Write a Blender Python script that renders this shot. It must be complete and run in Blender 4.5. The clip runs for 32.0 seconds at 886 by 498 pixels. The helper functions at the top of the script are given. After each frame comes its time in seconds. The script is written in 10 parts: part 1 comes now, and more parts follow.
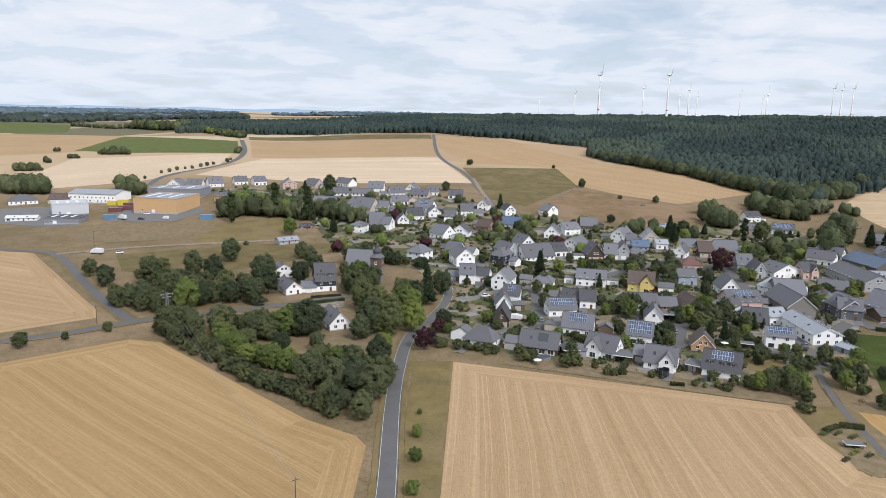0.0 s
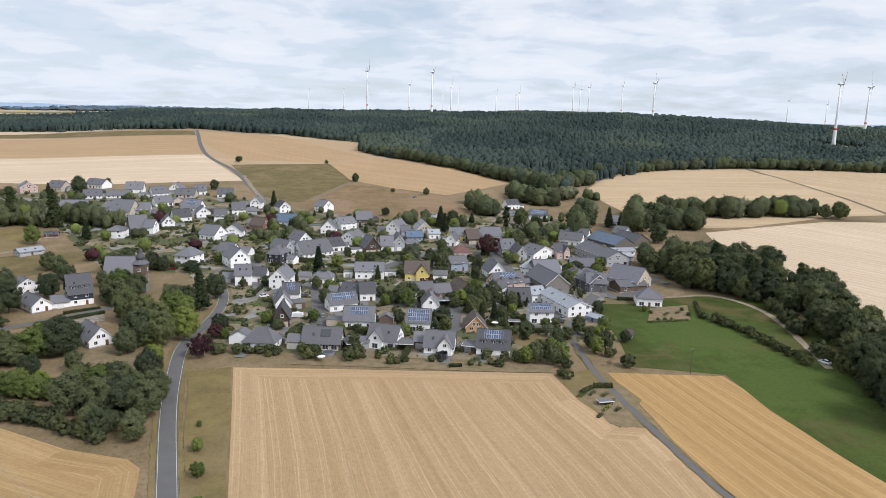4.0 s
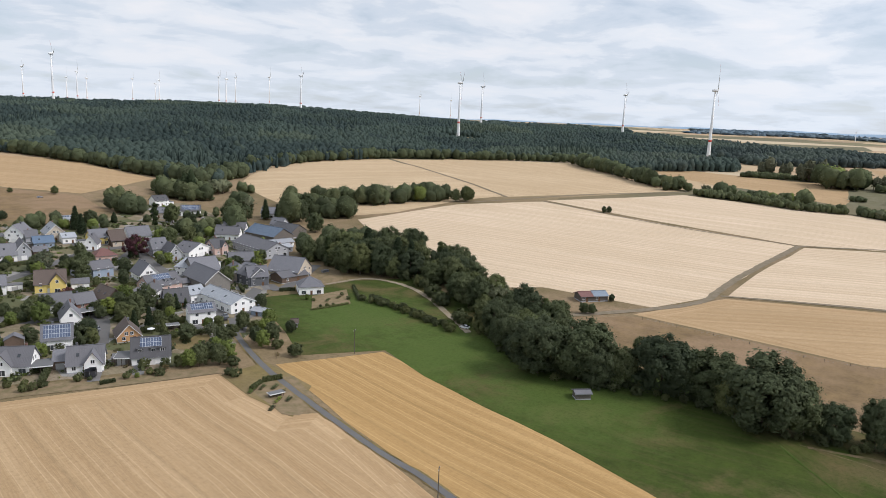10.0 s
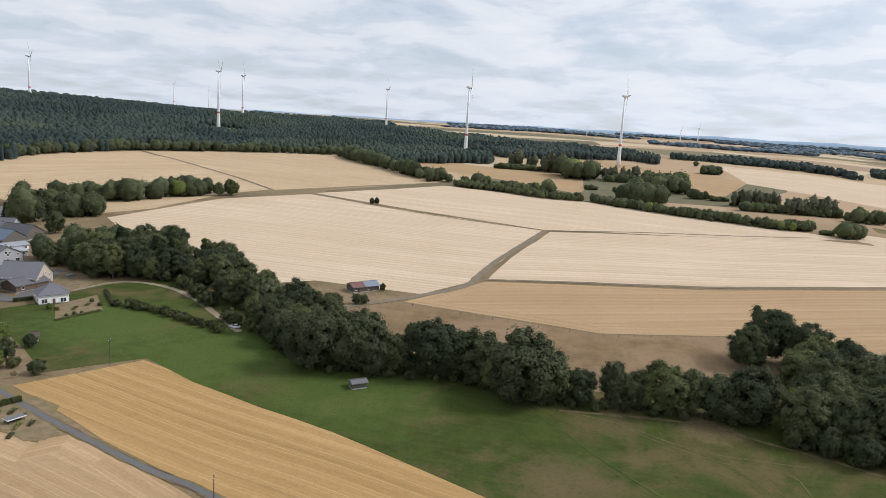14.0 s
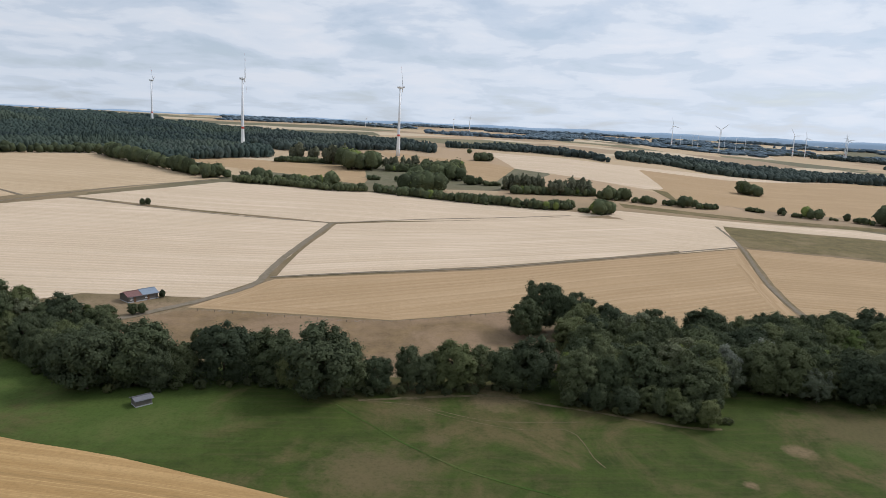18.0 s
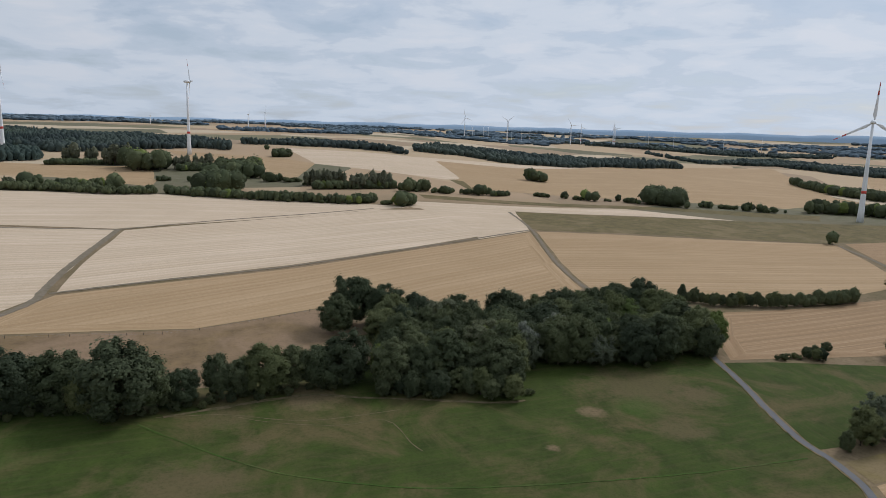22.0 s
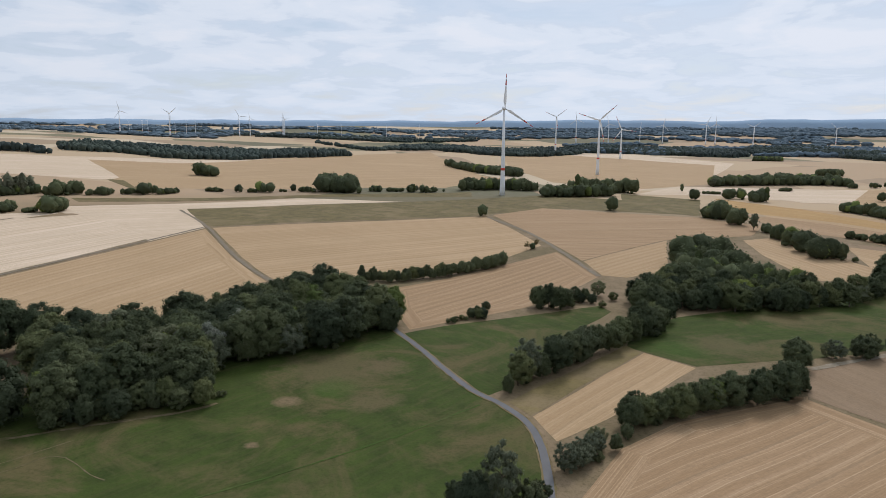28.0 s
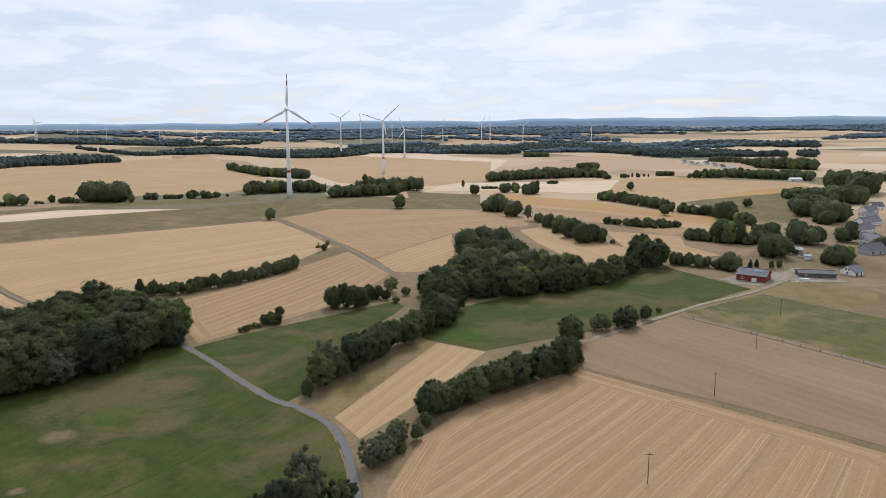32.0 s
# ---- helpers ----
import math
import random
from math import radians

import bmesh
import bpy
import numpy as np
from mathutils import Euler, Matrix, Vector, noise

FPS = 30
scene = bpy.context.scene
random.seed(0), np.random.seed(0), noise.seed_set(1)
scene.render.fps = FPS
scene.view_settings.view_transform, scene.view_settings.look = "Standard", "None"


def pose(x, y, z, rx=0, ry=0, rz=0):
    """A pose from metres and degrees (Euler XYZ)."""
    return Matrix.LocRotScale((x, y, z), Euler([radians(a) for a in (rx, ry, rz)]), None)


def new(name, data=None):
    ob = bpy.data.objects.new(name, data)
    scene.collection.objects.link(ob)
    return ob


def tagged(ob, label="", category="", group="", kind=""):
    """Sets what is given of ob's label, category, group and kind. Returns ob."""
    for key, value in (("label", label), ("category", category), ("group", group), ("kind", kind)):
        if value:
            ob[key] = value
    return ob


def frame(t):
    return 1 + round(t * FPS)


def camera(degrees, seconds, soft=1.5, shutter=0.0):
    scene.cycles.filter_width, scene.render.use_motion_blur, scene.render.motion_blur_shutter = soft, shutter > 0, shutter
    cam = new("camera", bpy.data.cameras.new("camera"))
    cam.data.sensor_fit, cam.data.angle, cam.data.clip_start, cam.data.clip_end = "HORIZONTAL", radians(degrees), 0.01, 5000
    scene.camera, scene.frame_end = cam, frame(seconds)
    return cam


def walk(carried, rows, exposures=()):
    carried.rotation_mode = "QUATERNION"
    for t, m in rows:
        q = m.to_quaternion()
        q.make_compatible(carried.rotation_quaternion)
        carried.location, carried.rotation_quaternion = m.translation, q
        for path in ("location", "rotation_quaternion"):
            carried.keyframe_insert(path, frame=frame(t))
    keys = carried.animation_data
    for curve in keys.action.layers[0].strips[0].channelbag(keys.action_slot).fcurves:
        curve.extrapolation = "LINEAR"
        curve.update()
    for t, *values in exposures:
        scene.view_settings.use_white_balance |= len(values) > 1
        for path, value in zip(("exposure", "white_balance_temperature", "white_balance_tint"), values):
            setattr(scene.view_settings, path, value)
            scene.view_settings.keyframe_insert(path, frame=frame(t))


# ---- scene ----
cam = camera(64.27, 32.0, soft=0.7)
PATH = [
    (0.0, pose(0.00, -0.00, 85.00, 79.044, -1.139, 0.221)),
    (1.0, pose(0.04, 0.01, 84.97, 79.029, -1.110, -4.273)),
    (2.0, pose(0.09, 0.01, 84.95, 79.030, -1.115, -8.819)),
    (3.0, pose(0.13, 0.01, 84.93, 79.027, -1.165, -13.325)),
    (3.5, pose(0.15, 0.02, 84.92, 79.040, -1.213, -15.656)),
    (5.5, pose(0.21, 0.01, 84.90, 79.087, -1.593, -24.860)),
    (6.0, pose(0.20, 0.01, 84.90, 79.095, -1.670, -27.182)),
    (7.0, pose(0.16, 0.00, 84.91, 79.101, -1.858, -31.752)),
    (8.0, pose(0.11, 0.00, 84.92, 79.169, -2.100, -36.306)),
    (9.0, pose(0.03, 0.00, 84.93, 79.199, -2.214, -40.800)),
    (10.0, pose(-0.05, 0.00, 84.95, 79.264, -2.259, -45.474)),
    (11.0, pose(-0.12, 0.01, 84.97, 79.322, -2.510, -50.128)),
    (12.0, pose(-0.18, 0.03, 84.99, 79.327, -2.866, -54.728)),
    (13.0, pose(-0.24, 0.07, 85.04, 79.421, -3.174, -59.415)),
    (14.0, pose(-0.30, 0.11, 85.11, 79.557, -3.388, -64.113)),
    (14.5, pose(-0.34, 0.14, 85.15, 79.612, -3.441, -66.407)),
    (16.5, pose(-0.56, 0.27, 85.41, 79.757, -3.151, -75.557)),
    (17.0, pose(-0.66, 0.30, 85.48, 79.778, -2.978, -77.645)),
    (18.0, pose(-0.87, 0.35, 85.63, 79.783, -2.600, -81.689)),
    (19.0, pose(-1.09, 0.38, 85.78, 79.782, -2.230, -85.729)),
    (20.0, pose(-1.34, 0.39, 85.91, 79.768, -1.947, -89.690)),
    (21.0, pose(-1.58, 0.37, 86.02, 79.806, -1.803, -93.692)),
    (22.0, pose(-1.83, 0.32, 86.11, 79.900, -1.684, -97.762)),
    (23.0, pose(-2.06, 0.25, 86.16, 79.935, -1.421, -101.989)),
    (24.0, pose(-2.28, 0.14, 86.18, 79.898, -1.113, -106.322)),
    (25.0, pose(-2.47, 0.03, 86.17, 79.854, -0.945, -110.827)),
    (25.5, pose(-2.56, -0.03, 86.16, 79.818, -0.890, -113.055)),
    (27.5, pose(-2.76, -0.28, 85.94, 79.656, -0.552, -121.699)),
    (28.0, pose(-2.78, -0.34, 85.87, 79.643, -0.429, -123.793)),
    (29.0, pose(-2.82, -0.46, 85.71, 79.628, -0.232, -128.001)),
    (30.0, pose(-2.86, -0.58, 85.54, 79.627, -0.099, -132.382)),
    (31.0, pose(-2.89, -0.70, 85.36, 79.686, 0.028, -136.618)),
    (32.0, pose(-2.92, -0.81, 85.19, 79.783, 0.138, -140.917)),
]
walk(cam, PATH, exposures=[(0.0, 0.47, 6190, 15), (6.0, 0.5, 6240, 15), (13.0, 0.36, 6340, 15), (17.0, 0.26, 6140, 15), (19.0, 0.08, 6040, 14), (22.0, -0.12, 5990, 14), (25.0, -0.12, 5940, 14), (28.0, 0.1, 6040, 15), (32.0, 0.3, 6140, 16)])

# ---- sky and sun ----
SUN_EL, SUN_AZ = 43.0, 145.0  # degrees; bearing clockwise from +y
world = bpy.data.worlds.new("overcast_sky")
scene.world = world
world.use_nodes = True
wn, wl = world.node_tree.nodes, world.node_tree.links
wn.clear()


def wnode(kind, **values):
    n = wn.new(kind)
    for key, value in values.items():
        n.inputs[key].default_value = value
    return n


def wmath(op, a, b=None):
    n = wn.new("ShaderNodeMath")
    n.operation = op
    for i, v in enumerate((a, b)):
        if v is None:
            continue
        if isinstance(v, (int, float)):
            n.inputs[i].default_value = v
        else:
            wl.new(v, n.inputs[i])
    return n.outputs[0]


sky = wn.new("ShaderNodeTexSky")
sky.sky_type, sky.sun_disc = "NISHITA", False
sky.sun_elevation, sky.sun_rotation = radians(SUN_EL), radians(SUN_AZ)
sky_bg = wnode("ShaderNodeBackground", Strength=0.11)
wl.new(sky.outputs[0], sky_bg.inputs["Color"])
# a cloud layer: the direction meets a flat sheet overhead
tc = wn.new("ShaderNodeTexCoord")
sep = wn.new("ShaderNodeSeparateXYZ")
wl.new(tc.outputs["Generated"], sep.inputs[0])
up = wmath("ADD", wmath("MAXIMUM", sep.outputs[2], 0.0), 0.15)
comb = wn.new("ShaderNodeCombineXYZ")
wl.new(wmath("DIVIDE", sep.outputs[0], up), comb.inputs[0])
wl.new(wmath("DIVIDE", sep.outputs[1], up), comb.inputs[1])
n1 = wnode("ShaderNodeTexNoise", Scale=1.8, Detail=10.0, Roughness=0.56, Distortion=0.3)
n2 = wnode("ShaderNodeTexNoise", Scale=0.7, Detail=5.0, Roughness=0.55)
wl.new(comb.outputs[0], n1.inputs["Vector"])
wl.new(comb.outputs[0], n2.inputs["Vector"])
both = wmath("ADD", wmath("MULTIPLY", n1.outputs[0], 0.62), wmath("MULTIPLY", n2.outputs[0], 0.38))
shade = wn.new("ShaderNodeValToRGB")
shade.color_ramp.interpolation = "EASE"
els = shade.color_ramp.elements
els[0].position, els[0].color = 0.385, (0.535, 0.615, 0.68, 1)
els[1].position, els[1].color = 0.61, (0.85, 0.875, 0.88, 1)
e = els.new(0.47)
e.color = (0.65, 0.725, 0.785, 1)
e = els.new(0.53)
e.color = (0.775, 0.83, 0.86, 1)
wl.new(both, shade.inputs[0])
# towards the horizon the layer closes into a pale band
low = wmath("POWER", wmath("SUBTRACT", 1.0, wmath("MINIMUM", wmath("MAXIMUM", sep.outputs[2], 0.0), 1.0)), 14.0)
pale = wn.new("ShaderNodeMix")
pale.data_type = "RGBA"
wl.new(wmath("MULTIPLY", low, 0.55), pale.inputs[0])
wl.new(shade.outputs[0], pale.inputs[6])
pale.inputs[7].default_value = (0.735, 0.825, 0.885, 1)
# brighter round the hidden sun
toward = wn.new("ShaderNodeVectorMath")
toward.operation = "DOT_PRODUCT"
wl.new(tc.outputs["Generated"], toward.inputs[0])
toward.inputs[1].default_value = (math.sin(radians(SUN_AZ)) * math.cos(radians(SUN_EL)), math.cos(radians(SUN_AZ)) * math.cos(radians(SUN_EL)), math.sin(radians(SUN_EL)))
glow = wmath("ADD", 0.73, wmath("MULTIPLY", wmath("POWER", wmath("MAXIMUM", toward.outputs["Value"], 0.0), 1.2), 0.18))
cloud_bg = wnode("ShaderNodeBackground", Strength=0.78)
wl.new(glow, cloud_bg.inputs["Strength"])
wl.new(pale.outputs[2], cloud_bg.inputs["Color"])
cover = wn.new("ShaderNodeMapRange")
for i, v in enumerate((0.36, 0.5, 0.72, 1.0)):
    cover.inputs[i + 1].default_value = v
wl.new(both, cover.inputs[0])
mixed = wn.new("ShaderNodeMixShader")
wl.new(cover.outputs[0], mixed.inputs[0])
wl.new(sky_bg.outputs[0], mixed.inputs[1])
wl.new(cloud_bg.outputs[0], mixed.inputs[2])
wout = wn.new("ShaderNodeOutputWorld")
wl.new(mixed.outputs[0], wout.inputs[0])

sun = new("sun", bpy.data.lights.new("sun", "SUN"))
sun.data.energy, sun.data.angle, sun.data.color = 2.05, radians(18), (1.0, 0.965, 0.92)
sun.matrix_world = pose(0, 0, 400, 90 - SUN_EL, 0, 180 - SUN_AZ)

# ---- materials ----


class Mat:
    """A node material with short ways to add nodes."""

    def __init__(self, name, rough=0.85, metal=0.0, spec=0.3):
        self.m = bpy.data.materials.new(name)
        self.m.use_nodes = True
        self.n, self.l = self.m.node_tree.nodes, self.m.node_tree.links
        self.b = self.n["Principled BSDF"]
        self.b.inputs["Roughness"].default_value = rough
        self.b.inputs["Metallic"].default_value = metal
        self.b.inputs["Specular IOR Level"].default_value = spec

    def put(self, socket, v):
        if isinstance(v, (int, float, tuple)):
            socket.default_value = v
        else:
            self.l.new(v, socket)

    def coord(self, which="Object", scale=(1, 1, 1), turn=0.0):
        t = self.n.new("ShaderNodeTexCoord")
        mp = self.n.new("ShaderNodeMapping")
        mp.inputs["Scale"].default_value = scale
        mp.inputs["Rotation"].default_value = (0, 0, turn)
        self.l.new(t.outputs[which], mp.inputs[0])
        return mp.outputs[0]

    def place(self, scale=(1, 1, 1)):
        g = self.n.new("ShaderNodeNewGeometry")
        mp = self.n.new("ShaderNodeMapping")
        mp.inputs["Scale"].default_value = scale
        self.l.new(g.outputs["Position"], mp.inputs[0])
        return mp.outputs[0]

    def noise(self, vec, scale, detail=4.0, rough=0.55, distort=0.0):
        t = self.n.new("ShaderNodeTexNoise")
        self.l.new(vec, t.inputs["Vector"])
        t.inputs["Scale"].default_value, t.inputs["Detail"].default_value = scale, detail
        t.inputs["Roughness"].default_value, t.inputs["Distortion"].default_value = rough, distort
        return t.outputs[0]

    def wave(self, vec, scale, distort=0.0, axis="X", profile="SIN"):
        t = self.n.new("ShaderNodeTexWave")
        t.bands_direction, t.wave_profile = axis, profile
        self.l.new(vec, t.inputs["Vector"])
        t.inputs["Scale"].default_value, t.inputs["Distortion"].default_value = scale, distort
        t.inputs["Detail"].default_value, t.inputs["Detail Scale"].default_value = 2.0, 0.6
        return t.outputs["Fac"]

    def voronoi(self, vec, scale, out="Color", feature="F1"):
        t = self.n.new("ShaderNodeTexVoronoi")
        t.feature = feature
        self.l.new(vec, t.inputs["Vector"])
        t.inputs["Scale"].default_value = scale
        return t.outputs[out]

    def ramp(self, v, *stops):
        t = self.n.new("ShaderNodeValToRGB")
        els = t.color_ramp.elements
        while len(els) < len(stops):
            els.new(0.5)
        for el, (p, c) in zip(els, stops):
            el.position = p
            el.color = (c, c, c, 1) if isinstance(c, (int, float)) else (*c, 1)
        self.l.new(v, t.inputs[0])
        return t.outputs[0]

    def mix(self, f, a, b, how="MIX"):
        t = self.n.new("ShaderNodeMix")
        t.data_type, t.blend_type = "RGBA", how
        self.put(t.inputs[0], f)
        for s, v in ((t.inputs[6], a), (t.inputs[7], b)):
            self.put(s, (*v, 1) if isinstance(v, tuple) and len(v) == 3 else v)
        return t.outputs[2]

    def math(self, op, a, b=0.0):
        t = self.n.new("ShaderNodeMath")
        t.operation = op
        self.put(t.inputs[0], a)
        self.put(t.inputs[1], b)
        return t.outputs[0]

    def rand(self, island=False):
        if island:
            return self.n.new("ShaderNodeNewGeometry").outputs["Random Per Island"]
        return self.n.new("ShaderNodeObjectInfo").outputs["Random"]

    def done(self, color, bump=None, strength=0.4, distance=0.05):
        self.put(self.b.inputs["Base Color"], (*color, 1) if isinstance(color, tuple) else color)
        if bump is not None:
            t = self.n.new("ShaderNodeBump")
            t.inputs["Strength"].default_value, t.inputs["Distance"].default_value = strength, distance
            self.l.new(bump, t.inputs["Height"])
            self.l.new(t.outputs[0], self.b.inputs["Normal"])
        return self.m


def scaled(c, f):
    return tuple(min(1.0, v * f) for v in c)


def straw(name, base, lines=0.5):
    """Stubble in drilled rows, with swathes, wheel tracks and patches. UV is in metres, u along the rows."""
    m = Mat(name, 0.95, spec=0.1)
    uv = m.coord("UV")
    bend = m.noise(m.place(), 0.008, 2, 0.4)
    vec = m.n.new("ShaderNodeVectorMath")
    vec.operation = "ADD"
    comb = m.n.new("ShaderNodeCombineXYZ")
    m.l.new(m.math("MULTIPLY", bend, 7.0), comb.inputs[1])
    m.l.new(uv, vec.inputs[0])
    m.l.new(comb.outputs[0], vec.inputs[1])
    bent = vec.outputs[0]

    def stretched(su, sv, detail, rough):
        mp = m.n.new("ShaderNodeMapping")
        mp.inputs["Scale"].default_value = (su, sv, 1)
        m.l.new(bent, mp.inputs[0])
        return m.noise(mp.outputs[0], 1.0, detail, rough)

    big = m.noise(m.place(), 0.014, 4, 0.6)
    broad = stretched(0.004, 0.16, 2, 0.5)
    wide = stretched(0.0016, 0.05, 3, 0.55)
    mid = stretched(0.012, 0.55, 4, 0.6)
    fine = stretched(0.2, 2.6, 5, 0.7)
    grit = m.noise(m.place(), 0.9, 7, 0.8)
    swath = m.wave(bent, 0.0571, 0.8, "Y")
    worn = m.ramp(stretched(0.006, 0.35, 3, 0.6), (0.38, 0.3), (0.6, 1.0))
    drive = m.wave(bent, 0.0161, 0.3, "Y")
    c = m.mix(m.ramp(big, (0.36, 0.0), (0.64, 1.0)), scaled(base, 0.92), (base[0] * 1.1, base[1] * 1.11, base[2] * 1.16))
    c = m.mix(m.math("MULTIPLY", m.ramp(broad, (0.40, 0.0), (0.58, 1.0)), 0.55 * lines + 0.1), c, (base[0] * 0.74, base[1] * 0.71, base[2] * 0.68))
    c = m.mix(m.math("MULTIPLY", m.ramp(wide, (0.42, 0.0), (0.56, 1.0)), 0.45), c, (base[0] * 0.80, base[1] * 0.77, base[2] * 0.73))
    c = m.mix(m.math("MULTIPLY", m.ramp(mid, (0.46, 0.0), (0.64, 1.0)), 0.5 * lines + 0.1), c, (base[0] * 0.80, base[1] * 0.74, base[2] * 0.66))
    c = m.mix(m.math("MULTIPLY", m.math("MULTIPLY", m.ramp(swath, (0.15, 1.0), (0.6, 0.0)), m.ramp(wide, (0.38, 0.35), (0.55, 1.0))), 0.75 * lines), c, (base[0] * 0.78, base[1] * 0.74, base[2] * 0.70))
    c = m.mix(m.math("MULTIPLY", m.math("MULTIPLY", m.ramp(swath, (0.74, 0.0), (0.83, 1.0), (0.92, 0.12), (1.0, 0.1)), worn), 1.15 * lines), c, (base[0] * 1.35, base[1] * 1.4, base[2] * 1.5))
    c = m.mix(m.math("MULTIPLY", m.ramp(stretched(0.01, 1.3, 2, 0.5), (0.60, 0.0), (0.70, 1.0)), 0.6 * lines), c, (base[0] * 1.3, base[1] * 1.34, base[2] * 1.4))
    c = m.mix(m.math("MULTIPLY", m.ramp(stretched(0.008, 0.9, 2, 0.5), (0.60, 0.0), (0.68, 1.0)), 0.7 * lines), c, (base[0] * 0.72, base[1] * 0.69, base[2] * 0.66))
    c = m.mix(m.math("MULTIPLY", m.ramp(drive, (0.0, 1.0), (0.012, 0.0)), 0.7 * lines), c, scaled(base, 0.6))
    c = m.mix(m.math("MULTIPLY", m.ramp(fine, (0.42, 0.0), (0.68, 1.0)), 0.34), c, scaled(base, 1.32))
    c = m.mix(m.math("MULTIPLY", m.ramp(grit, (0.34, 1.0), (0.52, 0.0)), 0.5), c, scaled(base, 0.62))
    return m.done(c, fine, 0.6, 0.18)


def turf(name, base, dryness, dry=(0.22, 0.165, 0.085), spots=()):
    """Grass with dry patches, mottling and clumps; spots are worn, lush and brighter green places: x, y, radius,
    strength, colour.
    """
    m = Mat(name, 0.95, spec=0.1)
    p = m.place()
    big = m.noise(p, 0.026, 6, 0.66, 0.8)
    mid = m.noise(p, 0.11, 5, 0.65)
    fine = m.noise(p, 0.9, 6, 0.75)
    streak = m.noise(m.coord("UV", (0.03, 0.5, 1)), 1.0, 4, 0.6)
    c = m.mix(m.ramp(mid, (0.32, 0.0), (0.7, 1.0)), scaled(base, 0.8), (base[0] * 1.3, base[1] * 1.26, base[2] * 1.15))
    c = m.mix(m.math("MULTIPLY", m.ramp(big, (0.62 - dryness, 0.0), (0.74 - dryness * 0.7, 1.0)), 0.85), c, dry)
    c = m.mix(m.math("MULTIPLY", m.ramp(streak, (0.48, 0.0), (0.66, 1.0)), 0.3), c, scaled(dry, 0.8))
    rough_edge = m.noise(p, 0.16, 5, 0.7) if spots else None
    for x, y, radius, strength, colour in spots:
        away = m.n.new("ShaderNodeVectorMath")
        away.operation = "DISTANCE"
        m.l.new(m.place((1, 1, 0)), away.inputs[0])
        away.inputs[1].default_value = (x, y, 0)
        d = m.math("ADD", m.math("MULTIPLY", away.outputs["Value"], 0.5 / radius), m.math("SUBTRACT", rough_edge, 0.5))
        c = m.mix(m.math("MULTIPLY", m.ramp(d, (0.25, 1.0), (0.62, 0.0)), strength), c, colour)
    c = m.mix(m.math("MULTIPLY", m.ramp(fine, (0.3, 1.0), (0.52, 0.0)), 0.4), c, scaled(base, 0.45))
    return m.done(c, fine, 0.5, 0.2)


WORN, BARE, LUSH, BRIGHT_GREEN = (0.125, 0.096, 0.048), (0.215, 0.15, 0.088), (0.046, 0.095, 0.014), (0.07, 0.105, 0.024)
# the last three spots turn the northern meadow a brighter green
MEADOW_SPOTS = (
    (208.6, -80.4, 4.2, 0.65, BARE), (228.0, -106.3, 20.0, 0.7, WORN), (219.0, -124.0, 9.0, 0.75, WORN), (193.0, -104.0, 9.5, 0.7, WORN),
    (184.2, -60.0, 2.2, 0.7, BARE), (210.6, -97.9, 8.5, 0.45, LUSH), (167.6, 39.7, 15.0, 0.75, WORN), (210.9, 36.3, 8.0, 0.6, WORN),
    (225.4, 11.5, 9.0, 0.6, BARE), (190.2, 26.1, 4.0, 0.6, WORN), (165.3, -252.3, 15.0, 0.6, WORN), (172.0, -232.0, 12.0, 0.35, LUSH), (186.0, 228.0, 32.0, 0.85, BRIGHT_GREEN), (182.0, 175.0, 30.0, 0.8, BRIGHT_GREEN), (184.0, 118.0, 32.0, 0.7, BRIGHT_GREEN),
)


GROUND_MATS = {
    "tan": straw("stubble_tan", (0.405, 0.283, 0.158), 0.6),
    "gold": straw("stubble_gold", (0.40, 0.258, 0.11), 0.75),
    "dun": straw("stubble_dun", (0.345, 0.234, 0.132), 0.85),
    "ochre": straw("stubble_ochre", (0.37, 0.25, 0.118), 0.55),
    "sand": straw("stubble_sand", (0.49, 0.37, 0.232), 0.75),
    "pale": straw("stubble_pale", (0.58, 0.46, 0.325), 0.6),
    "brown": straw("dry_stubble_brown", (0.25, 0.177, 0.108), 0.25),
    "grass": turf("meadow_grass", (0.044, 0.064, 0.014), 0.12, (0.12, 0.094, 0.042), MEADOW_SPOTS),
    "green2": turf("green_crop", (0.10, 0.125, 0.04), 0.0),
    "parched": turf("parched_pasture", (0.185, 0.13, 0.072), 0.2, (0.27, 0.185, 0.115)),
    "garden": None,
    "bare": None,
    "paved": None,
    "gravelly": None,
    "olive": turf("olive_grass", (0.136, 0.111, 0.052), 0.12),
    "olive_green": turf("olive_green_grass", (0.092, 0.096, 0.036), 0.1),
    "dry": turf("dry_grass", (0.168, 0.134, 0.06), 0.16, (0.22, 0.165, 0.088)),
}


